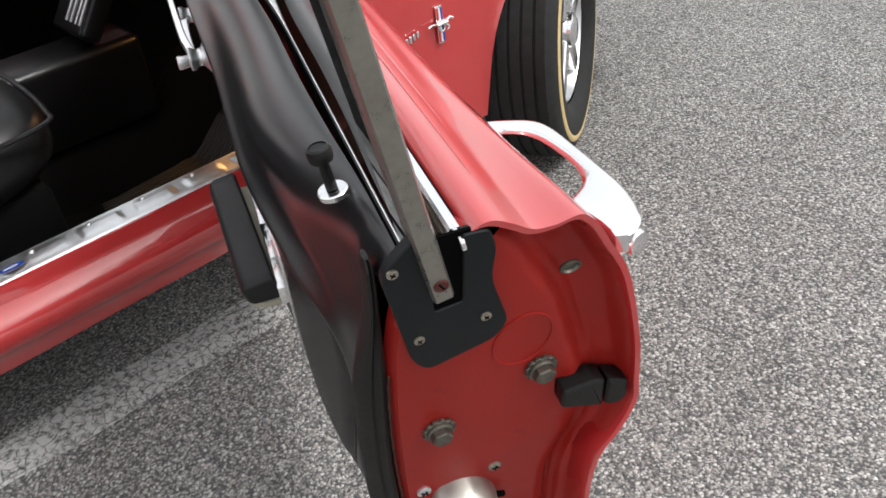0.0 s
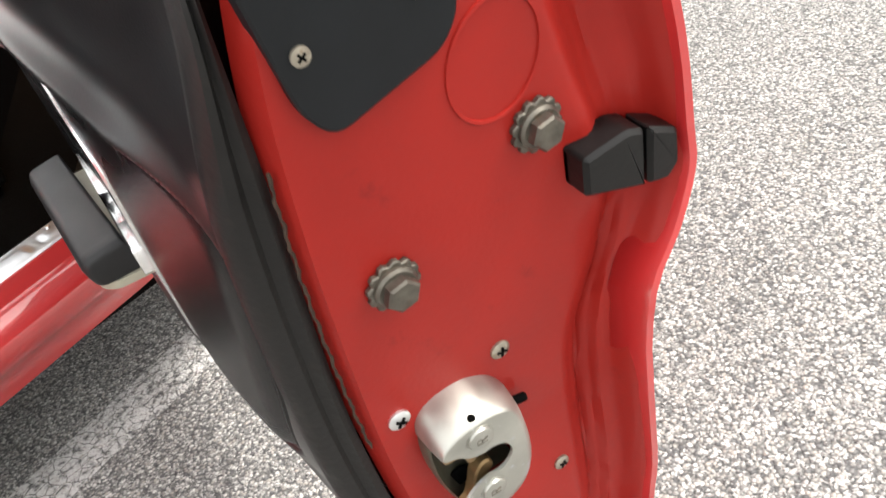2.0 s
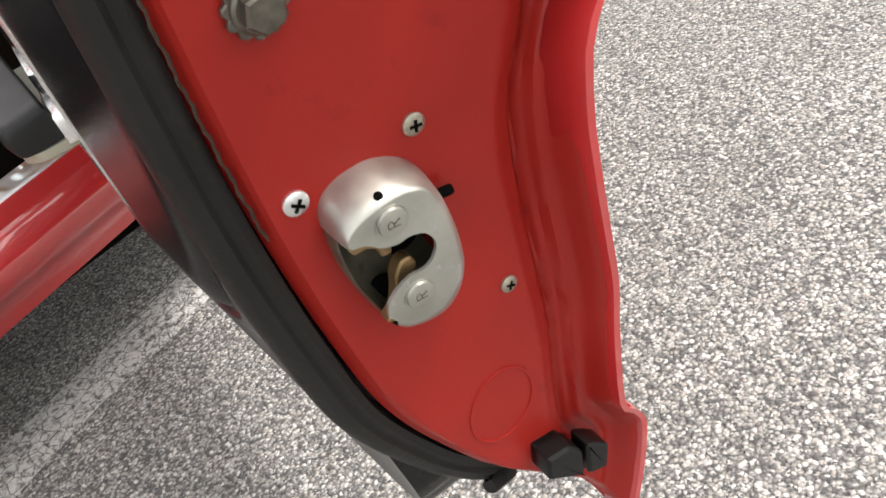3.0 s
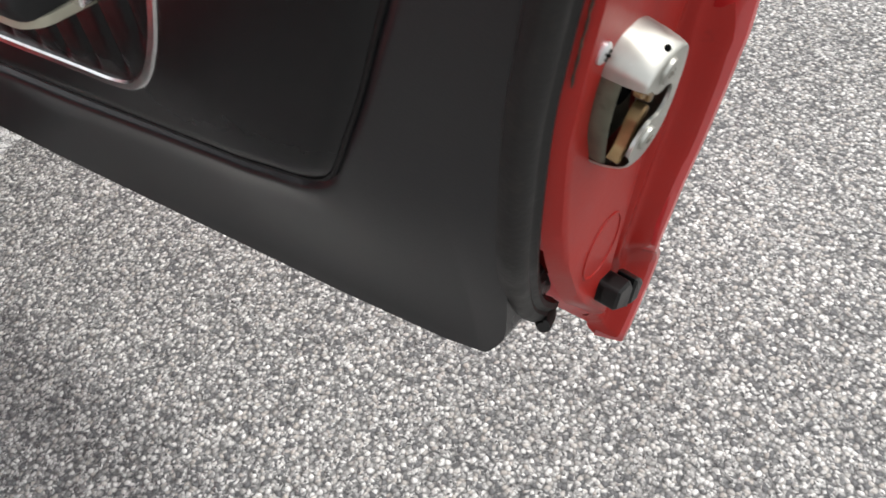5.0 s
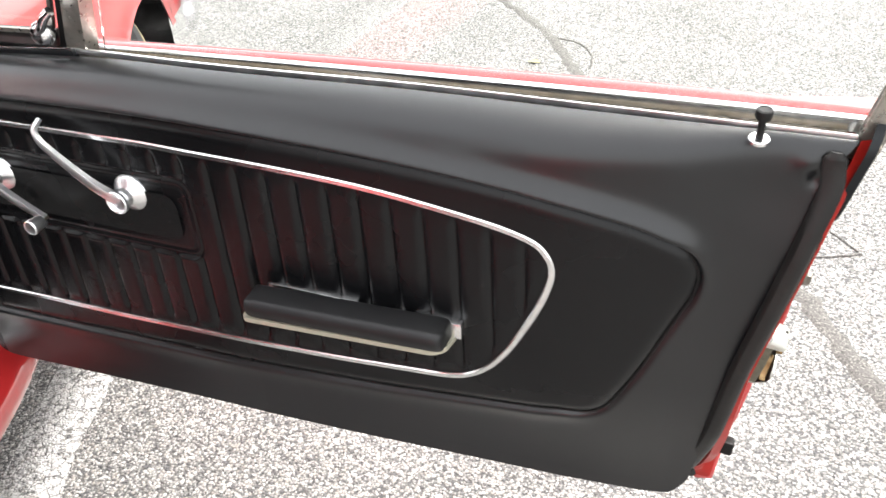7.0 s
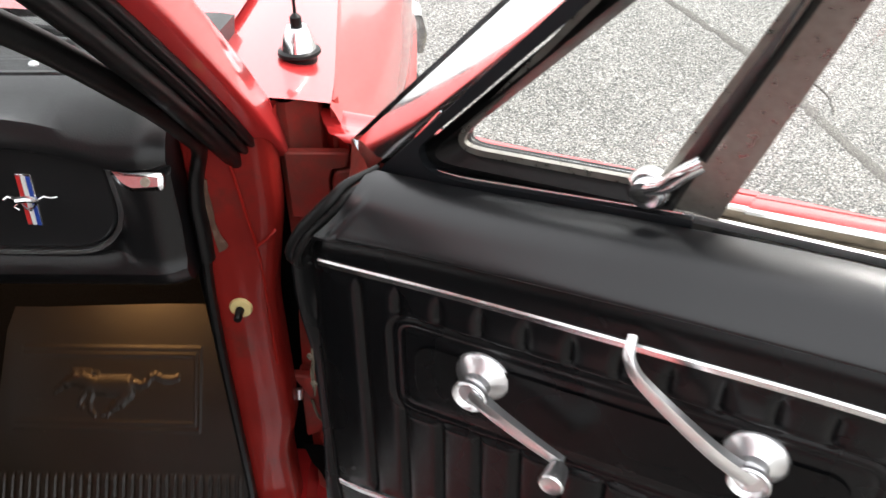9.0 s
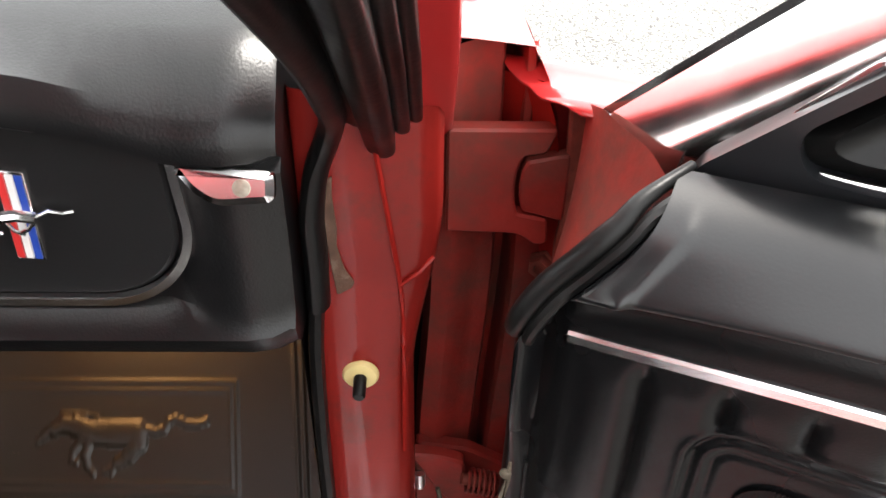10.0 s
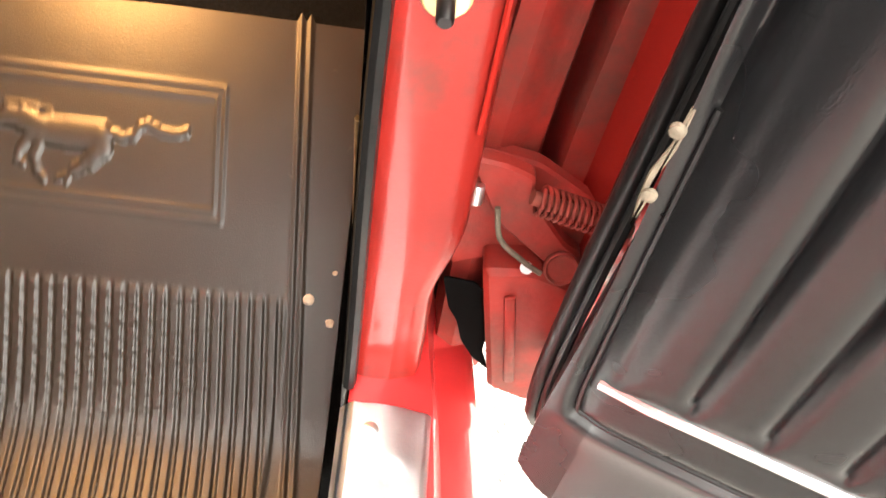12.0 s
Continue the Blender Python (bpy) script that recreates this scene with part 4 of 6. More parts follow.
prism(bm, rounded([(-0.0170, -0.0205), (-0.0135, -0.0150), (-0.0060, -0.0120), (0.0015, -0.0100), (0.0065, -0.0060), (0.0060, -0.0015), (0.0010, 0.0000), (-0.0060, -0.0060), (-0.0140, -0.0100), (-0.0200, -0.0165)], 0.0020, 3), m @ Matrix.Translation((0, 0, 0.0105)), 0.0060, 0.0008)
part("latch_rotor", bm, BRASS, latch, "greasy brass-coloured rotor")
for x, y in ((0.0296, -0.0048), (-0.0090, -0.0050)):
    bm = bmesh.new()
    lathe(bm, [(0.0068, -0.0006), (0.0068, 0.0004), (0.0060, 0.0003), (0.0057, 0.0013), (0.0050, 0.0017), (0.0, 0.0017)], m @ Matrix.Translation((x, y, HI)), 28)
    riv = part("rivet", bm, ZINC, latch, "large flat rivet")
    # stamped capital R
    bm = bmesh.new()
    rm = m @ Matrix.Translation((x, y, HI)) @ Matrix.Rotation(0.15, 4, "Z")
    for line in ([(0, 0), (0, 1)], [(0, 1), (0.42, 1), (0.60, 0.88), (0.62, 0.72), (0.45, 0.55), (0, 0.53)], [(0.28, 0.53), (0.62, 0)]):
        tube(bm, [rm @ Vector(((u - 0.31) * 0.0044, -(v - 0.5) * 0.0048, 0.0017)) for u, v in line], 0.00028, 6, (0.3, 0.2, 1))
    part("stamp_mark", bm, BOLT, riv)
bm = bmesh.new()
lathe(bm, [(0.0017, -0.002), (0.0017, 0.0006), (0.0, 0.0006)], m @ Matrix.Translation((0.0396, -0.0050, 0.0172)) @ Matrix.Rotation(0.85, 4, "Y"), 14)
part("hole", bm, DARK, latch)
bm = bmesh.new()
lathe(bm, [(0.0022, 0.0), (0.0022, 0.0050), (0.0016, 0.006), (0.0, 0.006)], m @ Matrix.Translation((0.0125, 0.0215, 0.004)) @ Matrix.Rotation(-1.35, 4, "X"), 12)
part("pin", bm, DARK, latch, "dark pin beside the latch")
screw(0.055, 0.670, 0.0005, 0.0050, ALU, door, label="bright cross-head screw", turn=0.7)
screw(0.105, 0.672, 0.0005, 0.0046, SCREW, door, label="dull cross-head screw", turn=0.2)
screw(0.1225, 0.573, 0.0005, 0.0042, SCREW, door, label="dull cross-head screw", turn=0.5)

# rubber weatherstrip round the door edge
edge = []
for z in (0.886, 0.880, 0.870, 0.85, 0.80, 0.75, 0.70, 0.65, 0.60, 0.55, 0.50, 0.47, 0.45, 0.43):
    edge.append((face_x(z) - 0.016 - 0.016 * float(sstep(0.60, 0.43, np.float64(z))) - 0.010 * float(sstep(0.84, 0.89, np.float64(z))), min(face_in(z), 0.047 if z > 0.8 else 1.0) - 0.008 + 0.006 * float(sstep(0.82, 0.885, np.float64(z))) - 0.002 * float(sstep(0.80, 0.6, np.float64(z))), z - 0.006))
edge += [(1.046, 0.082, 0.4285)]
front_edge = [(0.003, 0.056, 0.374), (-0.001, 0.052, 0.400), (-0.003, 0.050, 0.45), (-0.001, 0.047, 0.55), (0.003, 0.041, 0.65), (0.007, 0.031, 0.76)]
for z in (0.80, 0.825, 0.842, 0.855, 0.864):
    front_edge.append((panel_front(z) - 0.002, py(panel_front(z), z) + 0.006, z + 0.001))
front_edge += [(0.068, 0.046, 0.8705)]
LIPS = [(-0.009, -0.004), (-0.006, -0.0085), (0.0, -0.0098), (0.005, -0.0085), (0.0082, -0.0050), (0.0086, -0.0010), (0.0072, 0.0012), (0.0078, 0.0030), (0.0098, 0.0050), (0.0085, 0.0085), (0.002, 0.0095), (-0.007, 0.008), (-0.010, 0.003)]
path = smooth_path(front_edge, 6)
bm = bmesh.new()
tube(bm, path, 0.0056, 12, (0, 1, 0), scale=[min(1.0, 0.5 + 0.1 * k, 0.45 + 0.04 * (len(path) - 1 - k)) for k in range(len(path))])
part("weatherstrip", bm, RUBBER, door, "black rubber weatherstrip on the hinge edge")
bm = bmesh.new()
tube(bm, [p + Vector((0.0068, -0.0034, -0.003)) for p in path], 0.0032, 8, (0, 1, 0))
part("weatherstrip_lip", bm, RUBBER, door)
bm = bmesh.new()
path = smooth_path(edge, 6)
sweep(bm, LIPS, path, (0, 1, 0), scale=[min(1.0, 0.50 + 0.08 * k, 0.45 + 0.09 * (len(path) - 1 - k)) for k in range(len(path))])
for v in bm.verts:
    # the strip lies flat under the panel's shoulder
    flat = 0.68 * float(sstep(0.78, 0.86, np.float64(v.co.z)))
    mid_y = float(np.interp(v.co.z, [p.z for p in path][::-1], [p.y for p in path][::-1])) + 0.003
    v.co.y += flat * (mid_y - v.co.y)
part("weatherstrip", bm, RUBBER_OLD, door, "aged black rubber weatherstrip on the door edge")
# brown sealer along the rear weatherstrip
bm = bmesh.new()
bead = []
for k, z in enumerate(np.linspace(0.66, 0.80, 60)):
    bead.append((face_x(z) - 0.0035, face_in(z) + 0.0012 + 0.0006 * math.sin(7.0 * k) * math.sin(1.7 * k), z))
tube(bm, bead, 0.0007, 6, (0, 1, 0), scale=[0.6 + 0.5 * abs(math.sin(2.3 * k)) for k in range(60)])
part("sealer_bead", bm, SEALER, door, "cracked brown sealer along the weatherstrip")
# panel retaining clip at the front edge
bm = bmesh.new()
prism(bm, rounded([(-0.032, -0.0012), (-0.018, 0.0016), (-0.004, 0.0032), (0.012, 0.0014), (0.030, 0.0020), (0.031, 0.0002), (0.012, -0.0014), (-0.006, -0.0002), (-0.02, -0.0022)], 0.001, 3), axes((0.0125, 0.001, 0.668), (0.0, -1, 0), (0.10, 0, 1)), 0.0025, 0.0006)
part("panel_clip", bm, FELT, door, "dull tan metal panel clip")
for z in (0.655, 0.688):
    bm = bmesh.new()
    lathe(bm, [(0.0034, 0), (0.0030, 0.002), (0.0, 0.0028)], axes((0.0125, -0.001, z), (0, -1, 0)), 14)
    part("rivet", bm, FELT, door)

# lock button
bm = bmesh.new()
kb = Vector((1.0575, 0.0450, 0.8865))
lathe(bm, [(0.0090, -0.004), (0.0090, -0.0012), (0.0082, -0.0004), (0.0045, -0.0004)], axes(kb, (0.05, -0.12, 1), (1, 0, 0)), 26)
part("button_bezel", bm, CHROME, door, "chrome ring round the lock button")
bm = bmesh.new()
lathe(bm, [(0.0034, 0.0), (0.0032, 0.0165), (0.0036, 0.0175), (0.0066, 0.0188), (0.0072, 0.021), (0.0072, 0.0245), (0.0066, 0.0264), (0.0052, 0.0272), (0.0050, 0.0265), (0.0, 0.0263)], axes(kb, (0.03, -0.10, 1), (1, 0, 0)), 26)
part("lock_button", bm, RUBBER, door, "black mushroom lock button")

# armrest: slanted pad on a plated base, with metal brackets along the panel
bm = bmesh.new()
ax0, ax1 = 0.548, 0.785


def arm_y(x):
    return -0.012 * (ax1 - x) / (ax1 - ax0)


sec = rounded([(0.002, 0.0), (-0.030, 0.0), (-0.034, 0.013), (-0.030, 0.023), (0.000, 0.0265)], [0.001, 0.003, 0.006, 0.006, 0.003], 4)
xs = [(ax0, 0.60), (ax0 + 0.002, 0.84), (ax0 + 0.007, 0.96), (ax0 + 0.016, 1.0)] + [(x, 1.0) for x in np.linspace(ax0 + 0.03, ax1 - 0.03, 9)] + [(ax1 - 0.012, 1.0), (ax1 - 0.005, 0.95), (ax1 - 0.0015, 0.84), (ax1, 0.66)]
rings = []
for x, s in xs:
    rings.append([bm.verts.new((x, arm_y(x) - 0.002 + a * (0.5 + 0.5 * s), 0.6305 + 0.006 * (x - 0.54) + b * (0.55 + 0.45 * s))) for a, b in sec])
for a, b in zip(rings, rings[1:]):
    for i in range(len(sec)):
        bm.faces.new((a[i], a[(i + 1) % len(sec)], b[(i + 1) % len(sec)], b[i]))
bm.faces.new(rings[0][::-1])
bm.faces.new(rings[-1])
arm = part("armrest", bm, LEATHER, door, "black padded armrest on a pale metal base")
bm = bmesh.new()
base = rounded([(0.543, -0.046), (0.773, -0.031), (0.786, -0.022), (0.790, 0.012), (0.543, 0.014)], [0.010, 0.006, 0.008, 0.002, 0.002], 4)
low = [bm.verts.new((x, y, 0.6240 + 0.006 * (x - 0.54))) for x, y in base]
up_ = [bm.verts.new((x, y, 0.6300 + 0.006 * (x - 0.54))) for x, y in base]
for i in range(len(base)):
    j = (i + 1) % len(base)
    bm.faces.new((low[i], low[j], up_[j], up_[i]))
bm.faces.new(low[::-1])
bm.faces.new(up_)
part("armrest_base", bm, CREAM_PALE, arm, "pale plated armrest base")
for x0, x1, zt in ((0.740, 0.797, 0.650), (0.672, 0.740, 0.640), (0.556, 0.672, 0.650)):
    bm = bmesh.new()
    box(bm, ((x0 + x1) / 2, 0.0055, (0.630 + zt) / 2), (x1 - x0 - 0.001, 0.015, zt - 0.630), bevel=0.0015)
    part("armrest_bracket", bm, TRIM, arm, "bright metal bracket")


def crank(hx, hz, tip, knob):
    """A chrome handle: flared hub, arm and knob or paddle."""
    y0 = py(hx, hz)
    bm = bmesh.new()
    lathe(bm, [(0.0235, -0.002), (0.0235, 0.001), (0.0215, 0.004), (0.0155, 0.008), (0.0115, 0.011), (0.0108, 0.016), (0.0120, 0.019), (0.0145, 0.022), (0.0147, 0.026), (0.0134, 0.0275), (0.0112, 0.0262), (0.0100, 0.0235), (0.0, 0.0235)], axes((hx, y0, hz), (0, -1, 0)), 32)
    hub = part("window_crank" if knob else "door_handle_inside", bm, SATIN, door, "polished chrome crank" if knob else "polished chrome inside door lever")
    bm = bmesh.new()
    pts = smooth_path([(hx, y0 - 0.020, hz)] + tip, 6)
    n = len(pts)
    sweep(bm, [(-0.0052, -0.0032), (-0.002, -0.0046), (0.002, -0.0046), (0.0052, -0.0032), (0.0052, 0.0032), (0.002, 0.0046), (-0.002, 0.0046), (-0.0052, 0.0032)], pts, (0, 1, 0), scale=[(1.25 - 0.40 * k / n) if knob else (1.35 - 0.78 * (k / n) ** 0.6) for k in range(n)])
    part("arm", bm, SATIN, hub)
    if knob:
        e = pts[-1]
        bm = bmesh.new()
        lathe(bm, [(0.0022, -0.004), (0.0022, 0.008)], axes(e, (0, -1, 0)), 12)
        part("pin", bm, BOLT, hub)
        bm = bmesh.new()
        lathe(bm, [(0.0075, 0.006), (0.0085, 0.010), (0.0098, 0.020), (0.0100, 0.024), (0.0088, 0.0255), (0.007, 0.0245), (0.0, 0.0245)], axes(e, (0, -1, 0)), 24)
        part("knob", bm, SATIN, hub)


yl = py(0.18, 0.72)
crank(0.182, 0.735, [(0.200, yl - 0.024, 0.727), (0.231, yl - 0.024, 0.710), (0.258, yl - 0.022, 0.695)], True)
yw = py(0.38, 0.72)
crank(0.388, 0.742, [(0.366, yw - 0.027, 0.760), (0.340, yw - 0.029, 0.780), (0.316, yw - 0.030, 0.800), (0.304, yw - 0.030, 0.812), (0.2975, yw - 0.026, 0.822), (0.296, yw - 0.014, 0.829)], False)

# outside handle: a broad bow from skin to skin, with a wide pad at its rear end
outer_line = smooth_path([(0.968, 0.153, 0), (0.973, 0.165, 0), (0.978, 0.176, 0), (0.988, 0.192, 0), (1.003, 0.199, 0), (1.030, 0.202, 0), (1.063, 0.2045, 0), (1.094, 0.206, 0), (1.116, 0.202, 0), (1.127, 0.195, 0), (1.131, 0.188, 0), (1.129, 0.180, 0)], 5)
inner_line = smooth_path([(0.985, 0.153, 0), (0.989, 0.164, 0), (0.992, 0.172, 0), (0.999, 0.181, 0), (1.012, 0.1875, 0), (1.035, 0.1920, 0), (1.053, 0.1935, 0), (1.065, 0.1925, 0), (1.074, 0.187, 0), (1.081, 0.179, 0), (1.084, 0.174, 0), (1.087, 0.170, 0)], 5)
bm = bmesh.new()
rings = []
for a, b in zip(outer_line, inner_line):
    z = 0.859 - 0.002 * float(sstep(0.97, 1.08, np.float64((a.x + b.x) / 2)))
    deep = 0.0065 + 0.0085 * float(sstep(1.06, 1.10, np.float64(a.x)))
    ring = []
    for f, dz in ((0.0, -deep), (0.0, -0.004), (0.08, -0.0012), (0.22, 0.0), (0.5, 0.0006), (0.78, 0.0), (0.93, -0.0015), (1.0, -0.004), (1.0, -deep + 0.002), (0.7, -deep), (0.3, -deep - 0.0015)):
        p = a.lerp(b, f)
        ring.append(bm.verts.new((p.x, p.y, z + dz)))
    rings.append(ring)
for a, b in zip(rings, rings[1:]):
    for i in range(len(a)):
        j = (i + 1) % len(a)
        bm.faces.new((a[i], a[j], b[j], b[i]))
bm.faces.new(rings[0][::-1])
bm.faces.new(rings[-1])
handle = part("outside_handle", bm, CHROME, door, "chrome outside grip handle with push button")
bm = bmesh.new()
lathe(bm, [(0.0078, -0.01), (0.0078, 0.012), (0.0071, 0.0140), (0.0, 0.0145)], axes((1.1165, 0.1890, 0.8445), (0.92, 0.38, -0.08)), 26)
part("push_button", bm, CHROME, handle)

# vent window
bm = bmesh.new()
vy = 0.066


def vent_pt(x, z, dy=0.0):
    return Vector((x, vy + dy + LEAN_Y * (z - 0.87), z))


sweep(bm, [(-0.019, -0.012), (-0.017, -0.014), (0.006, 0.008), (0.012, 0.0105), (0.019, 0.012), (0.019, -0.012)], [vent_pt(0.030, 0.850, 0.008), vent_pt(0.076, 0.897, 0.008), vent_pt(0.206, 1.028, 0.008), vent_pt(0.431, 1.255, 0.008)], (0, -1, 0))
vent = part("vent_window", bm, CHROME, door, "quarter vent window in a chrome frame")
bm = bmesh.new()
inner_loop = rounded([(0.084, 0.872), (0.300, 0.876), (0.435, 1.235)], [0.03, 0.006, 0.02], 8)
hole = rounded([(0.128, 0.899), (0.286, 0.905), (0.400, 1.175)], [0.03, 0.012, 0.02], 8)
fr, bk2, fr2 = [], [], []
for (x, z), (a, b) in zip(inner_loop, hole):
    fr.append(bm.verts.new(vent_pt(x, z, -0.004)))
    fr2.append(bm.verts.new(vent_pt((x + a) / 2, (z + b) / 2, -0.015)))
    bk2.append(bm.verts.new(vent_pt(a, b, -0.002)))
n = len(fr)
bo = [bm.verts.new(vent_pt(a, b, 0.008)) for a, b in hole]
bi = [bm.verts.new(vent_pt(x, z, 0.008)) for x, z in inner_loop]
for R0, R1 in ((fr, fr2), (fr2, bk2), (bk2, bo), (bo, bi), (bi, fr)):
    for i in range(n):
        bm.faces.new((R0[i], R0[(i + 1) % n], R1[(i + 1) % n], R1[i]))
part("vent_rubber", bm, RUBBER, vent, "black rubber vent window seal")
bm = bmesh.new()
f = [bm.verts.new(vent_pt(a, b, 0.002)) for a, b in hole]
k = [bm.verts.new(vent_pt(a, b, 0.005)) for a, b in hole]
bm.faces.new(f)
bm.faces.new(k[::-1])
for i in range(len(hole)):
    bm.faces.new((f[i], k[i], k[(i + 1) % len(hole)], f[(i + 1) % len(hole)]))
vg = part("vent_glass", bm, GLASS, vent, "clear vent glass", smooth=False)
vg.visible_shadow = False
bm = bmesh.new()
sweep(bm, [(-0.0025, -0.0025), (0.0025, -0.0025), (0.0025, 0.0025), (-0.0025, 0.0025)], [vent_pt(a, b, -0.010) for a, b in rounded([(0.26, 1.06), (0.1285, 0.9005), (0.2855, 0.9065), (0.39, 1.15)], [0.001, 0.03, 0.012, 0.001], 8)], (0, 1, 0))
part("vent_bead", bm, FRAME, vent, "dull metal glass bead")
bm = bmesh.new()
tube(bm, [vent_pt(a, b, -0.012) for a, b in rounded([(0.125, 0.930), (0.098, 0.898), (0.104, 0.876), (0.135, 0.874), (0.306, 0.888)], [0.001, 0.016, 0.014, 0.012, 0.001], 6)], 0.0016, 6)
part("vent_chrome_line", bm, CHROME, vent, "thin chrome line")
bm = bmesh.new()
sweep(bm, [(-0.014, -0.009), (-0.010, -0.013), (0.010, -0.013), (0.014, -0.009), (0.014, 0.012), (-0.014, 0.012)], [vent_pt(0.302, 0.856), vent_pt(0.316, 0.90), vent_pt(0.365, 1.044), vent_pt(0.437, 1.255)], (0, -1, 0))
part("division_bar", bm, FRAME, vent, "dull grey metal division bar")
bm = bmesh.new()
plinth = rounded([(0.062, 0.852), (0.312, 0.866), (0.312, 0.889), (0.140, 0.8745), (0.112, 0.876), (0.104, 0.896), (0.150, 0.943), (0.385, 1.19), (0.365, 1.19), (0.147, 0.951), (0.071, 0.871)], [0.004, 0.002, 0.002, 0.010, 0.012, 0.012, 0.004, 0.002, 0.002, 0.004, 0.004], 5)
fr_ = [bm.verts.new(vent_pt(a, b, -0.019)) for a, b in plinth]
bk_ = [bm.verts.new(vent_pt(a, b, 0.010)) for a, b in plinth]
face = bm.faces.new(fr_)
bm.faces.new(bk_[::-1])
for i in range(len(plinth)):
    bm.faces.new((fr_[i], bk_[i], bk_[(i + 1) % len(plinth)], fr_[(i + 1) % len(plinth)]))
bm.normal_update()
bmesh.ops.triangulate(bm, faces=[f for f in bm.faces if len(f.verts) > 4])
part("vent_base", bm, VINYL_CAP, vent, "black painted vent window base")
vl = vent_pt(0.290, 0.914, -0.022)
bm = bmesh.new()
lathe(bm, [(0.0135, 0.0), (0.0150, 0.005), (0.0142, 0.012), (0.010, 0.017), (0.0, 0.018)], axes(vl + Vector((-0.008, 0.010, -0.005)), (-0.1, -1, -0.1)), 22)
catch = part("vent_catch", bm, CHROME, vent, "chrome vent window catch")
bm = bmesh.new()
tube(bm, smooth_path([vl + Vector((-0.008, -0.004, -0.002)), vl + Vector((0.004, -0.008, 0.006)), vl + Vector((0.014, -0.010, 0.018)), vl + Vector((0.024, -0.008, 0.026))], 5), 0.0056, 10)
part("catch_lever", bm, CHROME, catch)

# ---- body of the car ----
# rocker sill
bm = bmesh.new()
sill = [(-0.100, 0.368), (-0.038, 0.362), (-0.034, 0.350), (-0.030, 0.335), (-0.006, 0.322), (0.004, 0.310), (0.008, 0.295), (0.002, 0.272), (-0.022, 0.252), (-0.045, 0.236), (-0.06, 0.215), (-0.07, 0.19)]
ring = []
for y in [-1.30, -0.9, -0.5, -0.2, 0.0, 0.06, 0.10, 0.14, 0.2, 0.42]:
    lift = 0.0 if y < 0.03 else min(1.0, (y - 0.03) / 0.10)
    ring.append([bm.verts.new((a - (0.012 * lift if a > -0.08 else 0), y, b)) for a, b in sill])
for a, b in zip(ring, ring[1:]):
    for i in range(len(sill) - 1):
        bm.faces.new((a[i], a[i + 1], b[i + 1], b[i]))
part("rocker_sill", bm, RED, car, "glossy red rocker sill")

bm = bmesh.new()
grid(bm, lambda u, v: (-0.1015 - 0.004 * math.sin(math.pi * v), 0.075 - 1.35 * u, 0.176 + 0.196 * v), 30, 8)
part("sill_trim", bm, KICK, car, "black inner sill trim")
# scuff plate
bm = bmesh.new()


def scuff(u, v):
    y = 0.058 - 1.22 * u
    x = -0.105 + 0.066 * v
    z = 0.3745 - 0.010 * v
    if v < 0.12:
        z -= 0.012 * (1 - v / 0.12)
    if v > 0.9:
        z -= 0.006 * (v - 0.9) / 0.1
    k = (y + 2) % 0.105
    rib = max(0.0, min(1.0, min(k - 0.012, 0.093 - k) / 0.006))
    z += 0.0028 * rib * math.exp(-(((v - 0.52) / 0.22) ** 4))
    if u == 0:
        z -= 0.02
    return (x, y, z)


grid(bm, scuff, 240, 22)
scuff_plate = part("scuff_plate", bm, ALU, car, "worn ribbed aluminium sill plate with domed screws")
for i in range(11):
    y = 0.030 - 0.105 * i + (0.0 if i else 0.003)
    bm = bmesh.new()
    lathe(bm, [(0.0055, -0.002), (0.0052, 0.0012), (0.0035, 0.0028), (0.0, 0.0032)], axes((-0.083, y, 0.3735), (0.1, 0, 1), (0, 1, 0)), 16)
    part("screw", bm, ALU, scuff_plate)
bm = bmesh.new()
lathe(bm, [(0.016, 0.0), (0.016, 0.0012), (0.0, 0.0012)], Matrix.Translation((-0.064, -0.432, 0.3720)) @ Matrix.Diagonal((0.52, 1.40, 1, 1)), 28)
badge = part("badge", bm, BLUE, scuff_plate, "small blue oval badge")
bm = bmesh.new()
lathe(bm, [(0.0175, -0.0006), (0.0175, 0.0007), (0.0, 0.0007)], Matrix.Translation((-0.064, -0.432, 0.3720)) @ Matrix.Diagonal((0.52, 1.40, 1, 1)), 28)
part("badge_rim", bm, CHROME, badge)
bm = bmesh.new()
box(bm, (-0.064, -0.432, 0.3735), (0.004, 0.024, 0.0006))
part("badge_bar", bm, WHITE, badge)

# floor, tunnel, firewall
bm = bmesh.new()
fl = [(-1.35, 0.22), (-0.3, 0.20), (0.08, 0.17), (0.14, 0.195), (0.24, 0.285), (0.36, 0.395), (0.47, 0.56), (0.48, 0.86)]
cols = [-1.45, -0.8, -0.74, -0.66, -0.58, -0.52, -0.3, -0.12, -0.10]
vsf = []
for x in cols:
    hump = 0.16 * math.exp(-(((x + 0.66) / 0.10) ** 4))
    vsf.append([bm.verts.new((x, y, z - 0.012 + (hump if y < 0.4 else 0))) for y, z in fl])
for a, b in zip(vsf, vsf[1:]):
    for i in range(len(fl) - 1):
        bm.faces.new((a[i], a[i + 1], b[i + 1], b[i]))
part("floor_pan", bm, CARPET, car, "black carpeted floor")
bm = bmesh.new()
grid(bm, lambda u, v: (-0.106 - 0.012 * v * (1 - v) * 4 * u, 0.072 + 0.42 * u, 0.17 + 0.56 * v), 12, 12)
part("kick_panel", bm, KICK, car, "dark grained kick panel")
bm = bmesh.new()
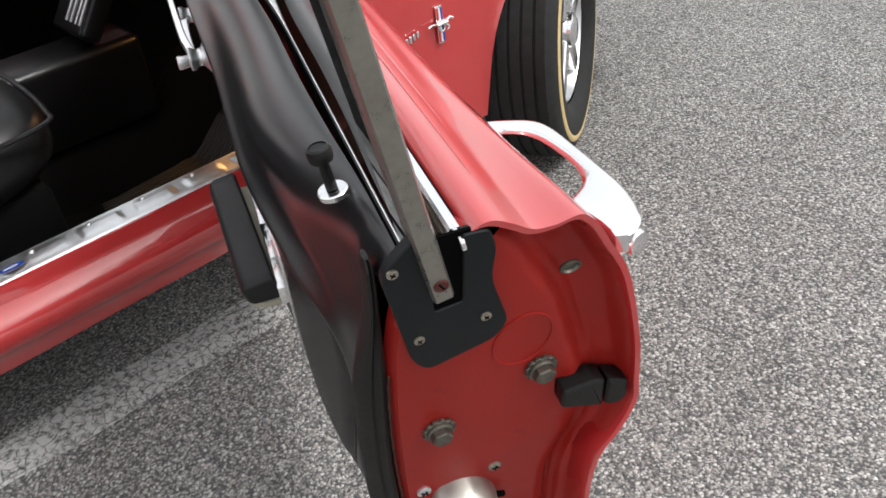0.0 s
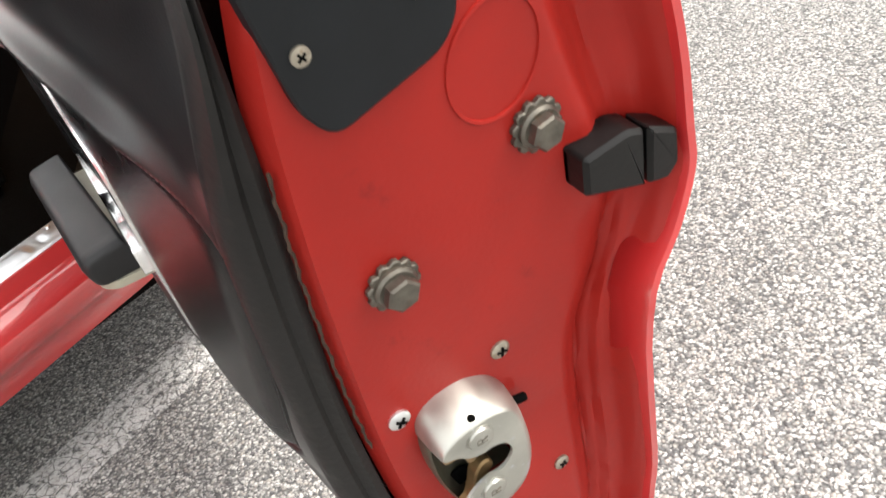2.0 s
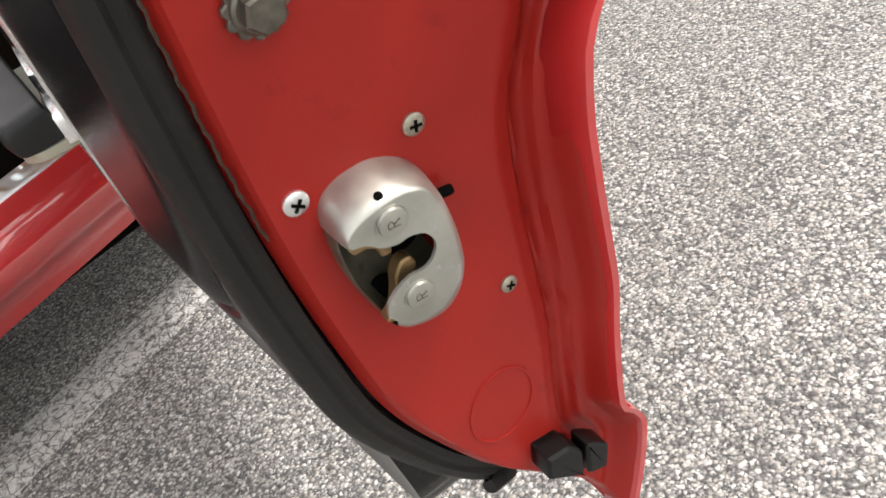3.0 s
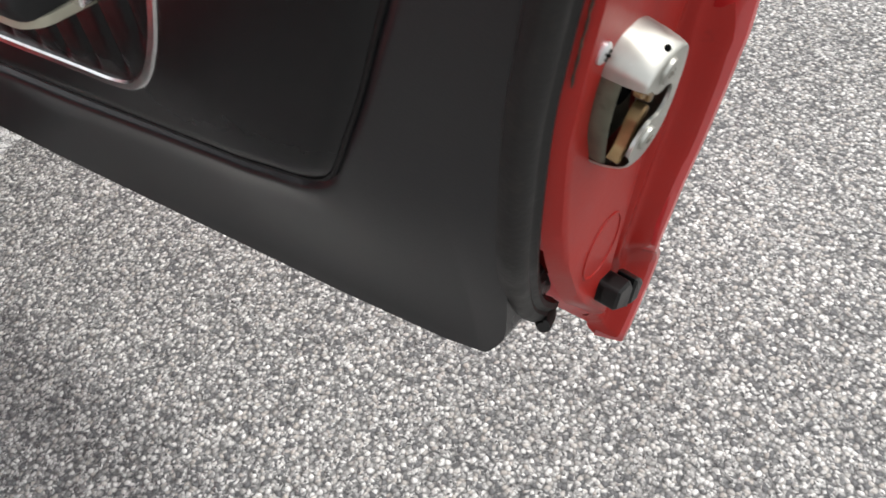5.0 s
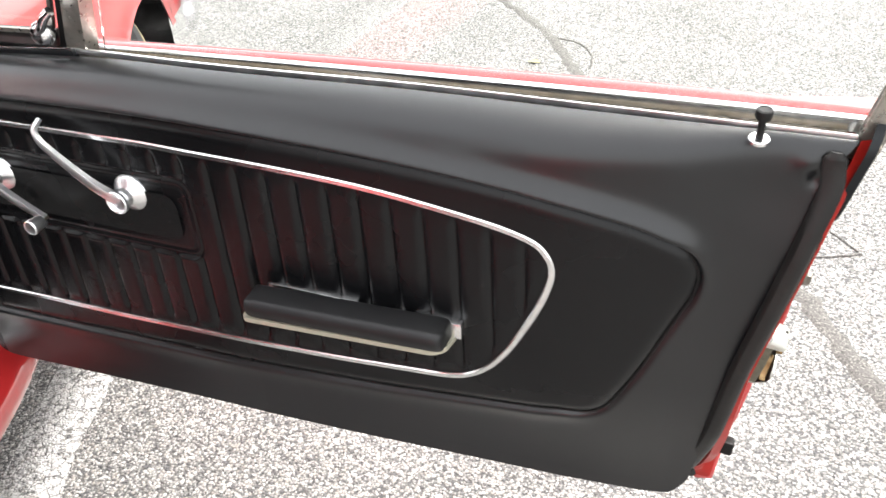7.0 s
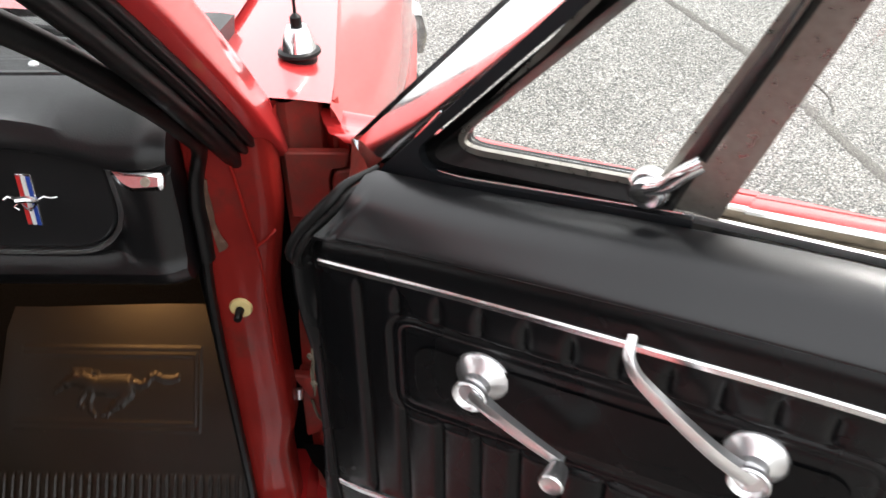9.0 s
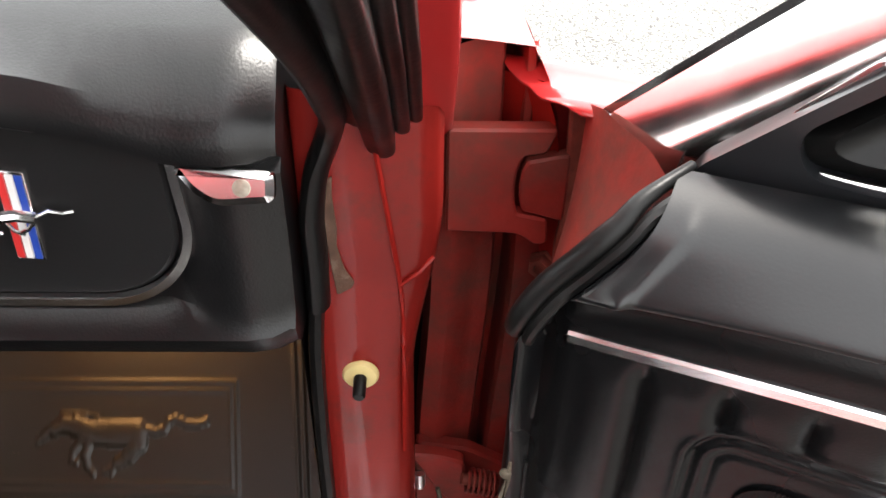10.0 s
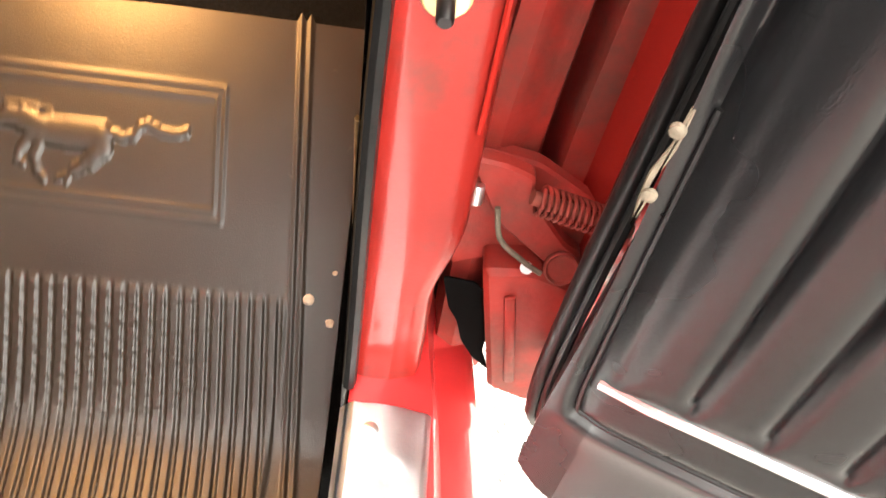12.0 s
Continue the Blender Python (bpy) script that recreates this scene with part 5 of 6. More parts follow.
tube(bm, [(-0.1065, 0.079, 0.60), (-0.1065, 0.11, 0.50), (-0.107, 0.15, 0.38), (-0.108, 0.18, 0.30)], 0.0022, 6)
part("kick_edge", bm, BRASS, car, "thin brass-coloured edge of the kick panel")

# hinge pillar
bm = bmesh.new()


def pillar(u, v):
    """Round the pillar from the door opening inwards, u across, v up."""
    z = 0.33 + (0.872 - 0.33) * v
    bulge = 0.010 * math.exp(-((z - 0.49) / 0.05) ** 2)
    top = float(sstep(0.80, 0.90, np.float64(z)))
    edge = -0.044 + 0.018 * float(sstep(0.66, 0.80, np.float64(z))) - 0.012 * float(sstep(0.52, 0.45, np.float64(z)))
    pts = [(-0.110, 0.30), (-0.105, 0.110), (-0.100, 0.079), (-0.092, 0.076), (-0.075, 0.077), (-0.064 + 0.4 * (edge + 0.04), 0.0785), (edge - 0.008, 0.080), (edge, 0.084), (edge + 0.003, 0.094), (edge + 0.003, 0.116 + 0.02 * top), (edge - 0.004, 0.118 + 0.02 * top), (edge - 0.030, 0.120 + 0.02 * top)]
    k = u * (len(pts) - 1)
    i = min(int(k), len(pts) - 2)
    f = k - i
    x = pts[i][0] * (1 - f) + pts[i + 1][0] * f
    y = pts[i][1] * (1 - f) + pts[i + 1][1] * f
    return (x, y - 0.75 * max(0.0, z - 0.875), z)


grid(bm, pillar, 40, 70)
part("hinge_pillar", bm, RED_PILLAR, car, "red painted door pillar with scuffs")
bm = bmesh.new()
tube(bm, smooth_path([(-0.058, 0.0755, 0.84), (-0.052, 0.0765, 0.79), (-0.047, 0.078, 0.745), (-0.046, 0.079, 0.70), (-0.047, 0.079, 0.6)], 5), 0.0015, 6)
part("pillar_seam", bm, RED_JAMB, car)
bm = bmesh.new()
tube(bm, [(-0.047, 0.078, 0.748), (-0.036, 0.079, 0.757), (-0.028, 0.084, 0.764)], 0.0015, 6)
part("pillar_seam", bm, RED_JAMB, car)
# bare rusty patch by the seal
bm = bmesh.new()
prism(bm, rounded([(0.818, -0.092), (0.824, -0.0845), (0.812, -0.0855), (0.79, -0.0842), (0.778, -0.0850), (0.763, -0.0820), (0.752, -0.0765), (0.748, -0.0790), (0.743, -0.0870), (0.77, -0.0895)], 0.002, 3), Matrix(((0, 1, 0, 0.004), (0, 0, -1, 0.0755), (1, 0, 0, 0), (0, 0, 0, 1))), 0.0012, 0.0004)
part("bare_patch", bm, RUST, car, "bare rusty patch on the pillar")

# recess behind the pillar, fender inner wall
bm = bmesh.new()


def recess(u, v):
    z = 0.28 + (0.868 - 0.28) * v
    wide = float(sstep(0.80, 0.70, np.float64(z)))
    pts = [(-0.033, 0.185), (-0.030, 0.141), (-0.016, 0.136), (0.000, 0.148), (0.012, 0.152), (0.014, 0.186), (0.021, 0.188), (0.023, 0.141), (0.028 + 0.022 * wide, 0.142 + 0.004 * wide), (0.030 + 0.055 * wide, 0.152 + 0.008 * wide)]
    k = u * (len(pts) - 1)
    i = min(int(k), len(pts) - 2)
    f = k - i
    c = -0.010 * float(sstep(0.72, 0.5, np.float64(z)))
    return (pts[i][0] * (1 - f) + pts[i + 1][0] * f + c, pts[i][1] * (1 - f) + pts[i + 1][1] * f, z)


grid(bm, recess, 42, 30)
part("hinge_recess", bm, RED_DULL, car, "dusty dull red hinge recess")

# black block added behind the pillar as the shade in the gap
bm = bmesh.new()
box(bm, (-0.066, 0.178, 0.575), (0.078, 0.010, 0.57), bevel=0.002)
part("gap_shade", bm, DARK, car, "black block for the shade between the pillar and the hinge recess")

# upper hinge
bm = bmesh.new()
hx0, hx1 = -0.021, 0.030
prism(bm, rounded([(hx0, 0.753), (hx1 - 0.006, 0.751), (hx1 + 0.004, 0.742), (hx1 + 0.012, 0.744), (hx1 + 0.010, 0.762), (0.0215, 0.766), (0.0195, 0.776), (0.0188, 0.786), (0.0198, 0.797), (0.0230, 0.806), (hx1 + 0.006, 0.808), (hx1 + 0.012, 0.824), (hx0, 0.824)], [0.001, 0.006, 0.004, 0.004, 0.003, 0.002, 0.003, 0.003, 0.003, 0.002, 0.003, 0.004, 0.001], 3), Matrix(((1, 0, 0, 0), (0, 0, -1, 0.132), (0, 1, 0, 0), (0, 0, 0, 1))), 0.010, 0.0015)
hinge = part("upper_hinge", bm, RED_DULL, car, "red painted upper door hinge")
bm = bmesh.new()
prism(bm, rounded([(0.0245, 0.768), (0.050, 0.760), (0.050, 0.808), (0.0255, 0.803), (0.0225, 0.796), (0.0215, 0.786), (0.0222, 0.776)], [0.002, 0.004, 0.004, 0.002, 0.003, 0.003, 0.003], 3), Matrix(((1, 0, 0, 0), (0, 0, -1, 0.130), (0, 1, 0, 0), (0, 0, 0, 1))), 0.008, 0.0015)
part("hinge_leaf", bm, RED_DULL, hinge)
bm = bmesh.new()
prism(bm, rounded([(0.047, 0.836), (0.060, 0.836), (0.061, 0.780), (0.062, 0.725), (0.057, 0.690), (0.050, 0.690), (0.047, 0.735), (0.049, 0.770)], 0.003, 3), Matrix(((1, 0, 0, 0), (0, 0, -1, 0.132), (0, 1, 0, 0), (0, 0, 0, 1))), 0.008, 0.0015)
part("hinge_flange", bm, RED_BROWN, hinge, "brown dusty flange along the hinge")
bm = bmesh.new()
lathe(bm, [(0.0105, 0), (0.0105, 0.002), (0.0086, 0.0022), (0.0086, 0.007), (0.0074, 0.009), (0.004, 0.009), (0.004, 0.006), (0, 0.006)], axes((0.0435, 0.137, 0.716), (-0.55, -1, 0.1)), 6)
part("hinge_bolt", bm, RED_BROWN, hinge, "dusty hinge nut")

# lower hinge with check arm and spring
bm = bmesh.new()
XZ = Matrix(((1, 0, 0, 0), (0, 0, -1, 0.125), (0, 1, 0, 0), (0, 0, 0, 1)))
prism(bm, rounded([(-0.043, 0.432), (-0.022, 0.443), (0.016, 0.436), (0.044, 0.43), (0.052, 0.50), (0.0, 0.535), (-0.041, 0.543)], 0.006, 3), XZ @ Matrix.Translation((0, 0, -0.016)), 0.010, 0.002)
low_hinge = part("lower_hinge", bm, RED_DULL, car, "red painted lower hinge with coil spring")
bm = bmesh.new()
prism(bm, rounded([(-0.046, 0.549), (-0.022, 0.546), (-0.004, 0.538), (-0.003, 0.522), (0.026, 0.483), (0.038, 0.476), (0.041, 0.452), (0.024, 0.456), (0.004, 0.475), (-0.020, 0.496), (-0.033, 0.522)], [0.006, 0.008, 0.004, 0.006, 0.006, 0.008, 0.008, 0.006, 0.006, 0.008, 0.006], 4), XZ, 0.010, 0.002)
part("check_arm", bm, RED_DULL, low_hinge)
bm = bmesh.new()
hel = []
p0, p1 = Vector((-0.002, 0.106, 0.531)), Vector((0.048, 0.105, 0.517))
axd = (p1 - p0).normalized()
s1 = axd.cross(Vector((0, 1, 0))).normalized()
s2 = axd.cross(s1)
for i in range(13 * 14 + 1):
    a = 2 * math.pi * i / 14
    hel.append(p0 + (p1 - p0) * (i / (13 * 14)) + (s1 * math.cos(a) + s2 * math.sin(a)) * 0.0088)
tube(bm, hel, 0.0014, 6, (0.3, 0.2, 1))
part("spring", bm, RED_DULL, low_hinge, "coil spring with red overspray")
bm = bmesh.new()
tube(bm, [p0 - axd * 0.004, p1 + axd * 0.01], 0.0045, 12)
part("spring_core", bm, RED_BROWN, low_hinge)
bm = bmesh.new()
lathe(bm, [(0.0042, 0), (0.0042, 0.010), (0.0034, 0.012), (0, 0.012)], axes((-0.0375, 0.110, 0.533), (0, -0.4, -1)), 16)
part("pivot_pin", bm, ALU, low_hinge, "bare steel pin")
bm = bmesh.new()
lathe(bm, [(0.0042, 0), (0.0042, 0.002), (0, 0.002)], axes((0.005, 0.111, 0.463), (-0.3, -1, 0.4)), 16)
part("washer", bm, ALU, low_hinge, "bare metal washer")
bm = bmesh.new()
lathe(bm, [(0.0115, 0), (0.0115, 0.004), (0.0105, 0.005), (0.0088, 0.003), (0, 0.003)], axes((0.026, 0.110, 0.468), (0, -1, 0.5)), 22)
part("pivot_boss", bm, RED_DULL, low_hinge)
bm = bmesh.new()
prism(bm, rounded([(-0.023, 0.458), (0.003, 0.318), (0.034, 0.303), (0.052, 0.310), (0.046, 0.448), (0.010, 0.462)], [0.006, 0.004, 0.004, 0.004, 0.006, 0.006], 4), XZ @ Matrix.Translation((0, 0, -0.008)), 0.026, 0.004)
part("hinge_bracket", bm, RED_DULL, low_hinge)
bm = bmesh.new()
box(bm, (0, 0, 0), (0.008, 0.005, 0.105), pose(0.008, 0.106, 0.385, 0, -10, 0), bevel=0.002)
part("bracket_rib", bm, RED_DULL, low_hinge)
bm = bmesh.new()
tube(bm, smooth_path([(-0.024, 0.106, 0.520), (-0.018, 0.104, 0.495), (-0.002, 0.102, 0.480), (0.012, 0.101, 0.470)], 5), 0.0018, 6)
part("grease_line", bm, FELT, low_hinge, "dried grease along the check arm")

# ragged opening under the check arm
bm = bmesh.new()
prism(bm, rounded([(-0.046, 0.434), (-0.024, 0.431), (-0.014, 0.420), (-0.012, 0.396), (-0.006, 0.380), (-0.006, 0.350), (0.002, 0.326), (-0.012, 0.340), (-0.024, 0.362), (-0.030, 0.385), (-0.038, 0.400)], 0.003, 2), Matrix(((1, 0, 0, 0), (0, 0, -1, 0.1205), (0, 1, 0, 0), (0, 0, 0, 1))), 0.0015)
part("drain_opening", bm, DARK, low_hinge, "dark ragged opening behind the hinge")
# door bumper plug
bm = bmesh.new()
lathe(bm, [(0.0115, 0), (0.0115, 0.0015), (0.010, 0.0035), (0.005, 0.0045), (0.0, 0.0045)], axes((-0.073, 0.0775, 0.676), (0, -1, 0)), 28)
plugc = part("door_switch", bm, CREAM, car, "cream nylon door switch with black plunger")
bm = bmesh.new()
lathe(bm, [(0.0042, 0), (0.0040, 0.014), (0.003, 0.0155), (0, 0.0155)], axes((-0.073, 0.074, 0.676), (0, -1, -0.12)), 18)
part("plunger", bm, RUBBER, plugc)

# body weatherstrip on the pillar
bm = bmesh.new()
ws = smooth_path([(-0.132, -0.288, 1.135), (-0.094, -0.16, 1.055), (-0.076, -0.04, 0.955), (-0.0735, 0.030, 0.893), (-0.0755, 0.058, 0.868), (-0.081, 0.069, 0.848), (-0.088, 0.072, 0.828), (-0.0925, 0.072, 0.80), (-0.0925, 0.0715, 0.775), (-0.0935, 0.072, 0.738)], 6)
sweep(bm, circle(0.0064, 12, 0.0090), ws, (0.3, 1, 0.3))
part("pillar_seal", bm, RUBBER, car, "black rubber seal along the pillar")
bm = bmesh.new()
ws = smooth_path([(-0.095, 0.072, 0.737), (-0.098, 0.072, 0.70), (-0.100, 0.072, 0.62), (-0.1005, 0.072, 0.52), (-0.1005, 0.071, 0.42), (-0.101, 0.068, 0.372)], 6)
sweep(bm, circle(0.0048, 8, 0.007), ws, (0, 1, 0))
part("pillar_seal", bm, RUBBER, car, "ribbed black rubber edging along the pillar")

# windscreen pillar with its seals, leaning back
PD = Vector((0.0, -1.0, 1.0))


def along(p, h):
    return Vector(p) + PD * h + Vector((-0.10 * h * h, 0, -0.25 * h * h))


H = [-0.02, 0.0, 0.06, 0.12, 0.2, 0.3, 0.42]
bm = bmesh.new()
sweep(bm, rounded([(-0.034, -0.022), (0.006, -0.028), (0.014, -0.008), (0.010, 0.014), (-0.022, 0.022)], 0.006, 3), [along((-0.050, 0.122, 0.855), h) for h in H], (0, 1, 1))
part("windscreen_pillar", bm, RED, car, "red windscreen pillar")
for (x, y, z), r, h0 in (((-0.0385, 0.082, 0.856), 0.0050, -0.002), ((-0.0455, 0.080, 0.852), 0.0058, -0.004), ((-0.0555, 0.076, 0.845), 0.0085, -0.008), ((-0.0655, 0.074, 0.858), 0.0075, 0.004)):
    bm = bmesh.new()
    path = [along((x, y, z), h) for h in [h0] + H[2:]]
    sweep(bm, rounded([(-r, -r * 0.7), (-r * 0.2, -r), (r, -r * 0.5), (r * 0.7, r), (-r, r)], r * 0.35, 3), path, (0, 1, 1), scale=[0.9] + [1.0] * (len(path) - 1))
    part("pillar_weatherstrip", bm, RUBBER, car, "black rubber window seal on the pillar")
# windscreen
bm = bmesh.new()
gl = [along((-0.085, 0.150, 0.885), 0.0), along((-1.33, 0.150, 0.885), 0.0), along((-1.28, 0.150, 0.885), 0.42), along((-0.13, 0.150, 0.885), 0.42)]
f = [bm.verts.new(p) for p in gl]
k = [bm.verts.new(p + Vector((0, 0.004, 0.004))) for p in gl]
bm.faces.new(f)
bm.faces.new(k[::-1])
for i in range(4):
    bm.faces.new((f[i], k[i], k[(i + 1) % 4], f[(i + 1) % 4]))
ws_glass = part("windscreen", bm, GLASS, car, "clear windscreen", smooth=False)
ws_glass.visible_shadow = False
# roof and far side, closing the cabin
bm = bmesh.new()
grid(bm, lambda u, v: (-0.09 - 1.25 * u, -0.28 - 1.05 * v, 1.215 + 0.05 * math.sin(math.pi * u) + 0.03 * math.sin(math.pi * v)), 12, 10)
roof = part("roof", bm, RED, car, "red roof")
s = roof.modifiers.new("thickness", "SOLIDIFY")
s.thickness = 0.03
bm = bmesh.new()
grid(bm, lambda u, v: (-1.45 + 0.10 * max(0, v - 0.7), 0.45 - 2.4 * u, 0.2 + 0.70 * v), 10, 6)
far = part("far_side", bm, RED, car, "far side of the body")
s = far.modifiers.new("thickness", "SOLIDIFY")
s.thickness = 0.05
bm = bmesh.new()
box(bm, (-1.395, -0.45, 0.55), (0.03, 1.75, 0.66), bevel=0.01)
part("far_trim", bm, VINYL, car, "black trim on the far side of the cabin")
bm = bmesh.new()


def quarter(u, v):
    y = -1.27 - 1.35 * u
    x = [0.10, 0.135, 0.13, 0.06, -0.02, -0.05][min(5, int(v * 5))]
    return (x - 0.05 * u * u, y, [0.24, 0.45, 0.69, 0.86, 0.93, 0.95][min(5, int(v * 5))])


grid(bm, quarter, 8, 5)
q = part("rear_quarter", bm, RED, car, "red rear quarter panel")
bm = bmesh.new()
grid(bm, lambda u, v: (-0.02 - 1.42 * u, -1.30 - 1.35 * v, 0.95 - 0.03 * v), 6, 6)
part("rear_deck", bm, RED, car, "red rear deck")
bm = bmesh.new()
grid(bm, lambda u, v: (0.05 - 1.45 * u, -2.62, 0.25 + 0.68 * v), 4, 4)
part("tail_panel", bm, RED, car, "red tail panel")

# front fender: side with wheel opening, crease and top
WC, WR = (0.930, 0.31), 0.335
SIDE = [(0.022, 0.868), (0.034, 0.862), (0.050, 0.852), (0.078, 0.826), (0.098, 0.79), (0.114, 0.744), (0.122, 0.70), (0.120, 0.68), (0.108, 0.648), (0.102, 0.60), (0.097, 0.56), (0.09, 0.52), (0.085, 0.46), (0.082, 0.42), (0.075, 0.36), (0.068, 0.30), (0.06, 0.25)]

SIDE = [(0.022 + (x - 0.022) * 0.32, z) for x, z in SIDE]


def shoulder(y):
    """The crease along the fender's top drawing inwards."""
    return max(-0.085, -0.12 * max(0.0, y - 0.15))


def taper(y):
    return -0.06 * float(sstep(0.6, 1.7, np.float64(y)))


bm = bmesh.new()
ys = np.linspace(0.128, 1.45, 84)
rows = []
for y in ys:
    open_z = None
    d = abs(y - WC[0])
    if d < WR:
        open_z = WC[1] + math.sqrt(WR * WR - d * d) * 0.98
    drop = -0.02 * float(sstep(0.9, 1.6, np.float64(y)))
    row = []
    lowz = max(open_z or 0.25, 0.25 + 0.24 * float(sstep(1.05, 1.15, np.float64(y))))
    zs = [p[1] for p in SIDE]
    for k in range(34):
        f = k / 33
        i = f * (len(SIDE) - 1)
        a = int(min(i, len(SIDE) - 2))
        x = SIDE[a][0] * (1 - (i - a)) + SIDE[a + 1][0] * (i - a)
        z = SIDE[a][1] * (1 - (i - a)) + SIDE[a + 1][1] * (i - a)
        if z < lowz:
            z = lowz
            x = float(np.interp(lowz, zs[::-1], [p[0] for p in SIDE][::-1]))
        flare = 0.012 * math.exp(-max(0.0, (z - lowz)) / 0.02) if open_z else 0.0
        edge = min(1.0, max(0.0, (z - 0.80) / 0.065))
        row.append(bm.verts.new((x + 0.004 * edge + shoulder(y) * edge + taper(y) * (1 - edge) + flare, y, z + drop)))
    rows.append(row)
for a, b in zip(rows, rows[1:]):
    for k in range(33):
        bm.faces.new((a[k], b[k], b[k + 1], a[k + 1]))
bmesh.ops.remove_doubles(bm, verts=bm.verts, dist=0.0004)
fender = part("front_fender", bm, RED, car, "glossy red front fender with wheel opening")
bm = bmesh.new()
grid(bm, lambda u, v: (-0.13 + 0.156 * v + shoulder(0.135 + 1.315 * u) * v, 0.135 + 1.315 * u - 0.01 * math.sin(math.pi * v), 0.866 + 0.012 * math.sin(math.pi * min(1, v * 1.0)) + 0.002 * v - 0.02 * u * u), 30, 12)
part("fender_top", bm, RED, car, "glossy red fender top")
bm = bmesh.new()
arch = [(WC[0] + WR * math.cos(a), WC[1] + WR * math.sin(a) * 0.98) for a in np.linspace(0.9, math.pi + 0.05, 30)]
for (y0, z0), (y1, z1) in zip(arch, arch[1:]):
    a = [bm.verts.new(p) for p in ((0.030, y0, z0), (0.030, y1, z1), (-0.28, y1, z1), (-0.28, y0, z0))]
    bm.faces.new(a)
bm.faces.new([bm.verts.new((-0.28, y, z)) for y, z in arch])
part("wheel_housing", bm, DARK, car, "black wheel housing")
# rear edge of the fender folds in
bm = bmesh.new()
fold = [(0.050, 0.8515), (0.078, 0.826), (0.098, 0.79), (0.114, 0.744), (0.122, 0.70), (0.108, 0.648), (0.097, 0.56), (0.085, 0.46), (0.068, 0.30)]
fold = [(0.022 + (x - 0.022) * 0.32, z) for x, z in fold]
va = [bm.verts.new((x, 0.127, z)) for x, z in fold]
vb = [bm.verts.new((x - 0.016, 0.150, z - 0.006)) for x, z in fold]
vc = [bm.verts.new((x - 0.030, 0.168, z - 0.012)) for x, z in fold]
for r0, r1 in ((va, vb), (vb, vc)):
    for i in range(len(fold) - 1):
        bm.faces.new((r0[i], r0[i + 1], r1[i + 1], r1[i]))
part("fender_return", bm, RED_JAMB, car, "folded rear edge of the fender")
# cowl and bonnet
bm = bmesh.new()
grid(bm, lambda u, v: (-0.10 - 1.24 * u, 0.17 + 0.14 * v, 0.872 + 0.02 * math.sin(math.pi * u) - 0.010 * math.sin(math.pi * v)), 24, 6)
part("cowl", bm, RED, car, "red cowl panel under the windscreen")
bm = bmesh.new()
grid(bm, lambda u, v: (-0.105 - 1.23 * u, 0.32 + 1.13 * v, 0.880 + 0.03 * math.sin(math.pi * u) - 0.03 * v * v), 24, 16)
part("bonnet", bm, RED, car, "glossy red bonnet")
bm = bmesh.new()
tube(bm, smooth_path([(-0.20, 0.215, 0.905), (-0.35, 0.235, 0.912), (-0.6, 0.245, 0.915), (-0.85, 0.25, 0.916)], 5), 0.005, 8)
part("wiper", bm, RUBBER, car, "black wiper blade")
bm = bmesh.new()
grid(bm, lambda u, v: (-0.06 - 1.30 * u, 1.44 + 0.03 * math.sin(math.pi * u), 0.30 + 0.55 * v), 10, 6)
part("grille_panel", bm, DARK, car, "dark front grille panel")
# front bumper
bm = bmesh.new()
bp = smooth_path([(0.020, 1.38, 0.46), (0.010, 1.46, 0.46), (-0.04, 1.53, 0.46), (-0.12, 1.56, 0.46), (-0.4, 1.60, 0.46), (-0.7, 1.61, 0.46), (-1.0, 1.60, 0.46), (-1.32, 1.54, 0.46)], 6)
sweep(bm, rounded([(-0.016, -0.045), (0.010, -0.050), (0.020, 0.0), (0.008, 0.048), (-0.016, 0.045)], 0.010, 4), bp)
part("front_bumper", bm, CHROME, car, "chrome front bumper")

# fender badge: plain shapes
bm = bmesh.new()
FB = Matrix.Translation((0.046, 0.473, 0.507))
box(bm, (0.002, 0, 0), (0.004, 0.018, 0.078), FB, bevel=0.001)
fbadge = part("fender_badge", bm, CHROME, car, "chrome fender badge with coloured bars")
for dy, mat in ((-0.0055, REDBAR), (0.0, WHITE), (0.0055, BLUE)):
    bm = bmesh.new()
    box(bm, (0.0042, dy, 0), (0.001, 0.0040, 0.070), FB)
    part("bar", bm, mat, fbadge)
bm = bmesh.new()
for pts, r in (([(-0.014, 0.003), (0.0, 0.004), (0.014, 0.003)], 0.0062), ([(0.014, 0.005), (0.024, 0.010), (0.031, 0.005)], 0.0034), ([(-0.014, 0.004), (-0.024, 0.007), (-0.036, 0.004)], 0.0020),
               ([(0.012, -0.002), (0.020, -0.008), (0.014, -0.014)], 0.0022), ([(-0.010, -0.002), (-0.006, -0.010), (0.002, -0.014)], 0.0022), ([(0.008, -0.003), (0.006, -0.011), (-0.002, -0.015)], 0.0020)):
    tube(bm, [FB @ Vector((0.007, a, b)) for a, b in pts], r, 8, (1, 0, 0))
part("badge_figure", bm, CHROME, fbadge)
for i in range(4):
    bm = bmesh.new()
    box(bm, (0.049, 0.411 - 0.010 * i, 0.507 - 0.002 * i), (0.003, 0.0065, 0.014), bevel=0.0008)
    part("letter_bar", bm, CHROME, fbadge)

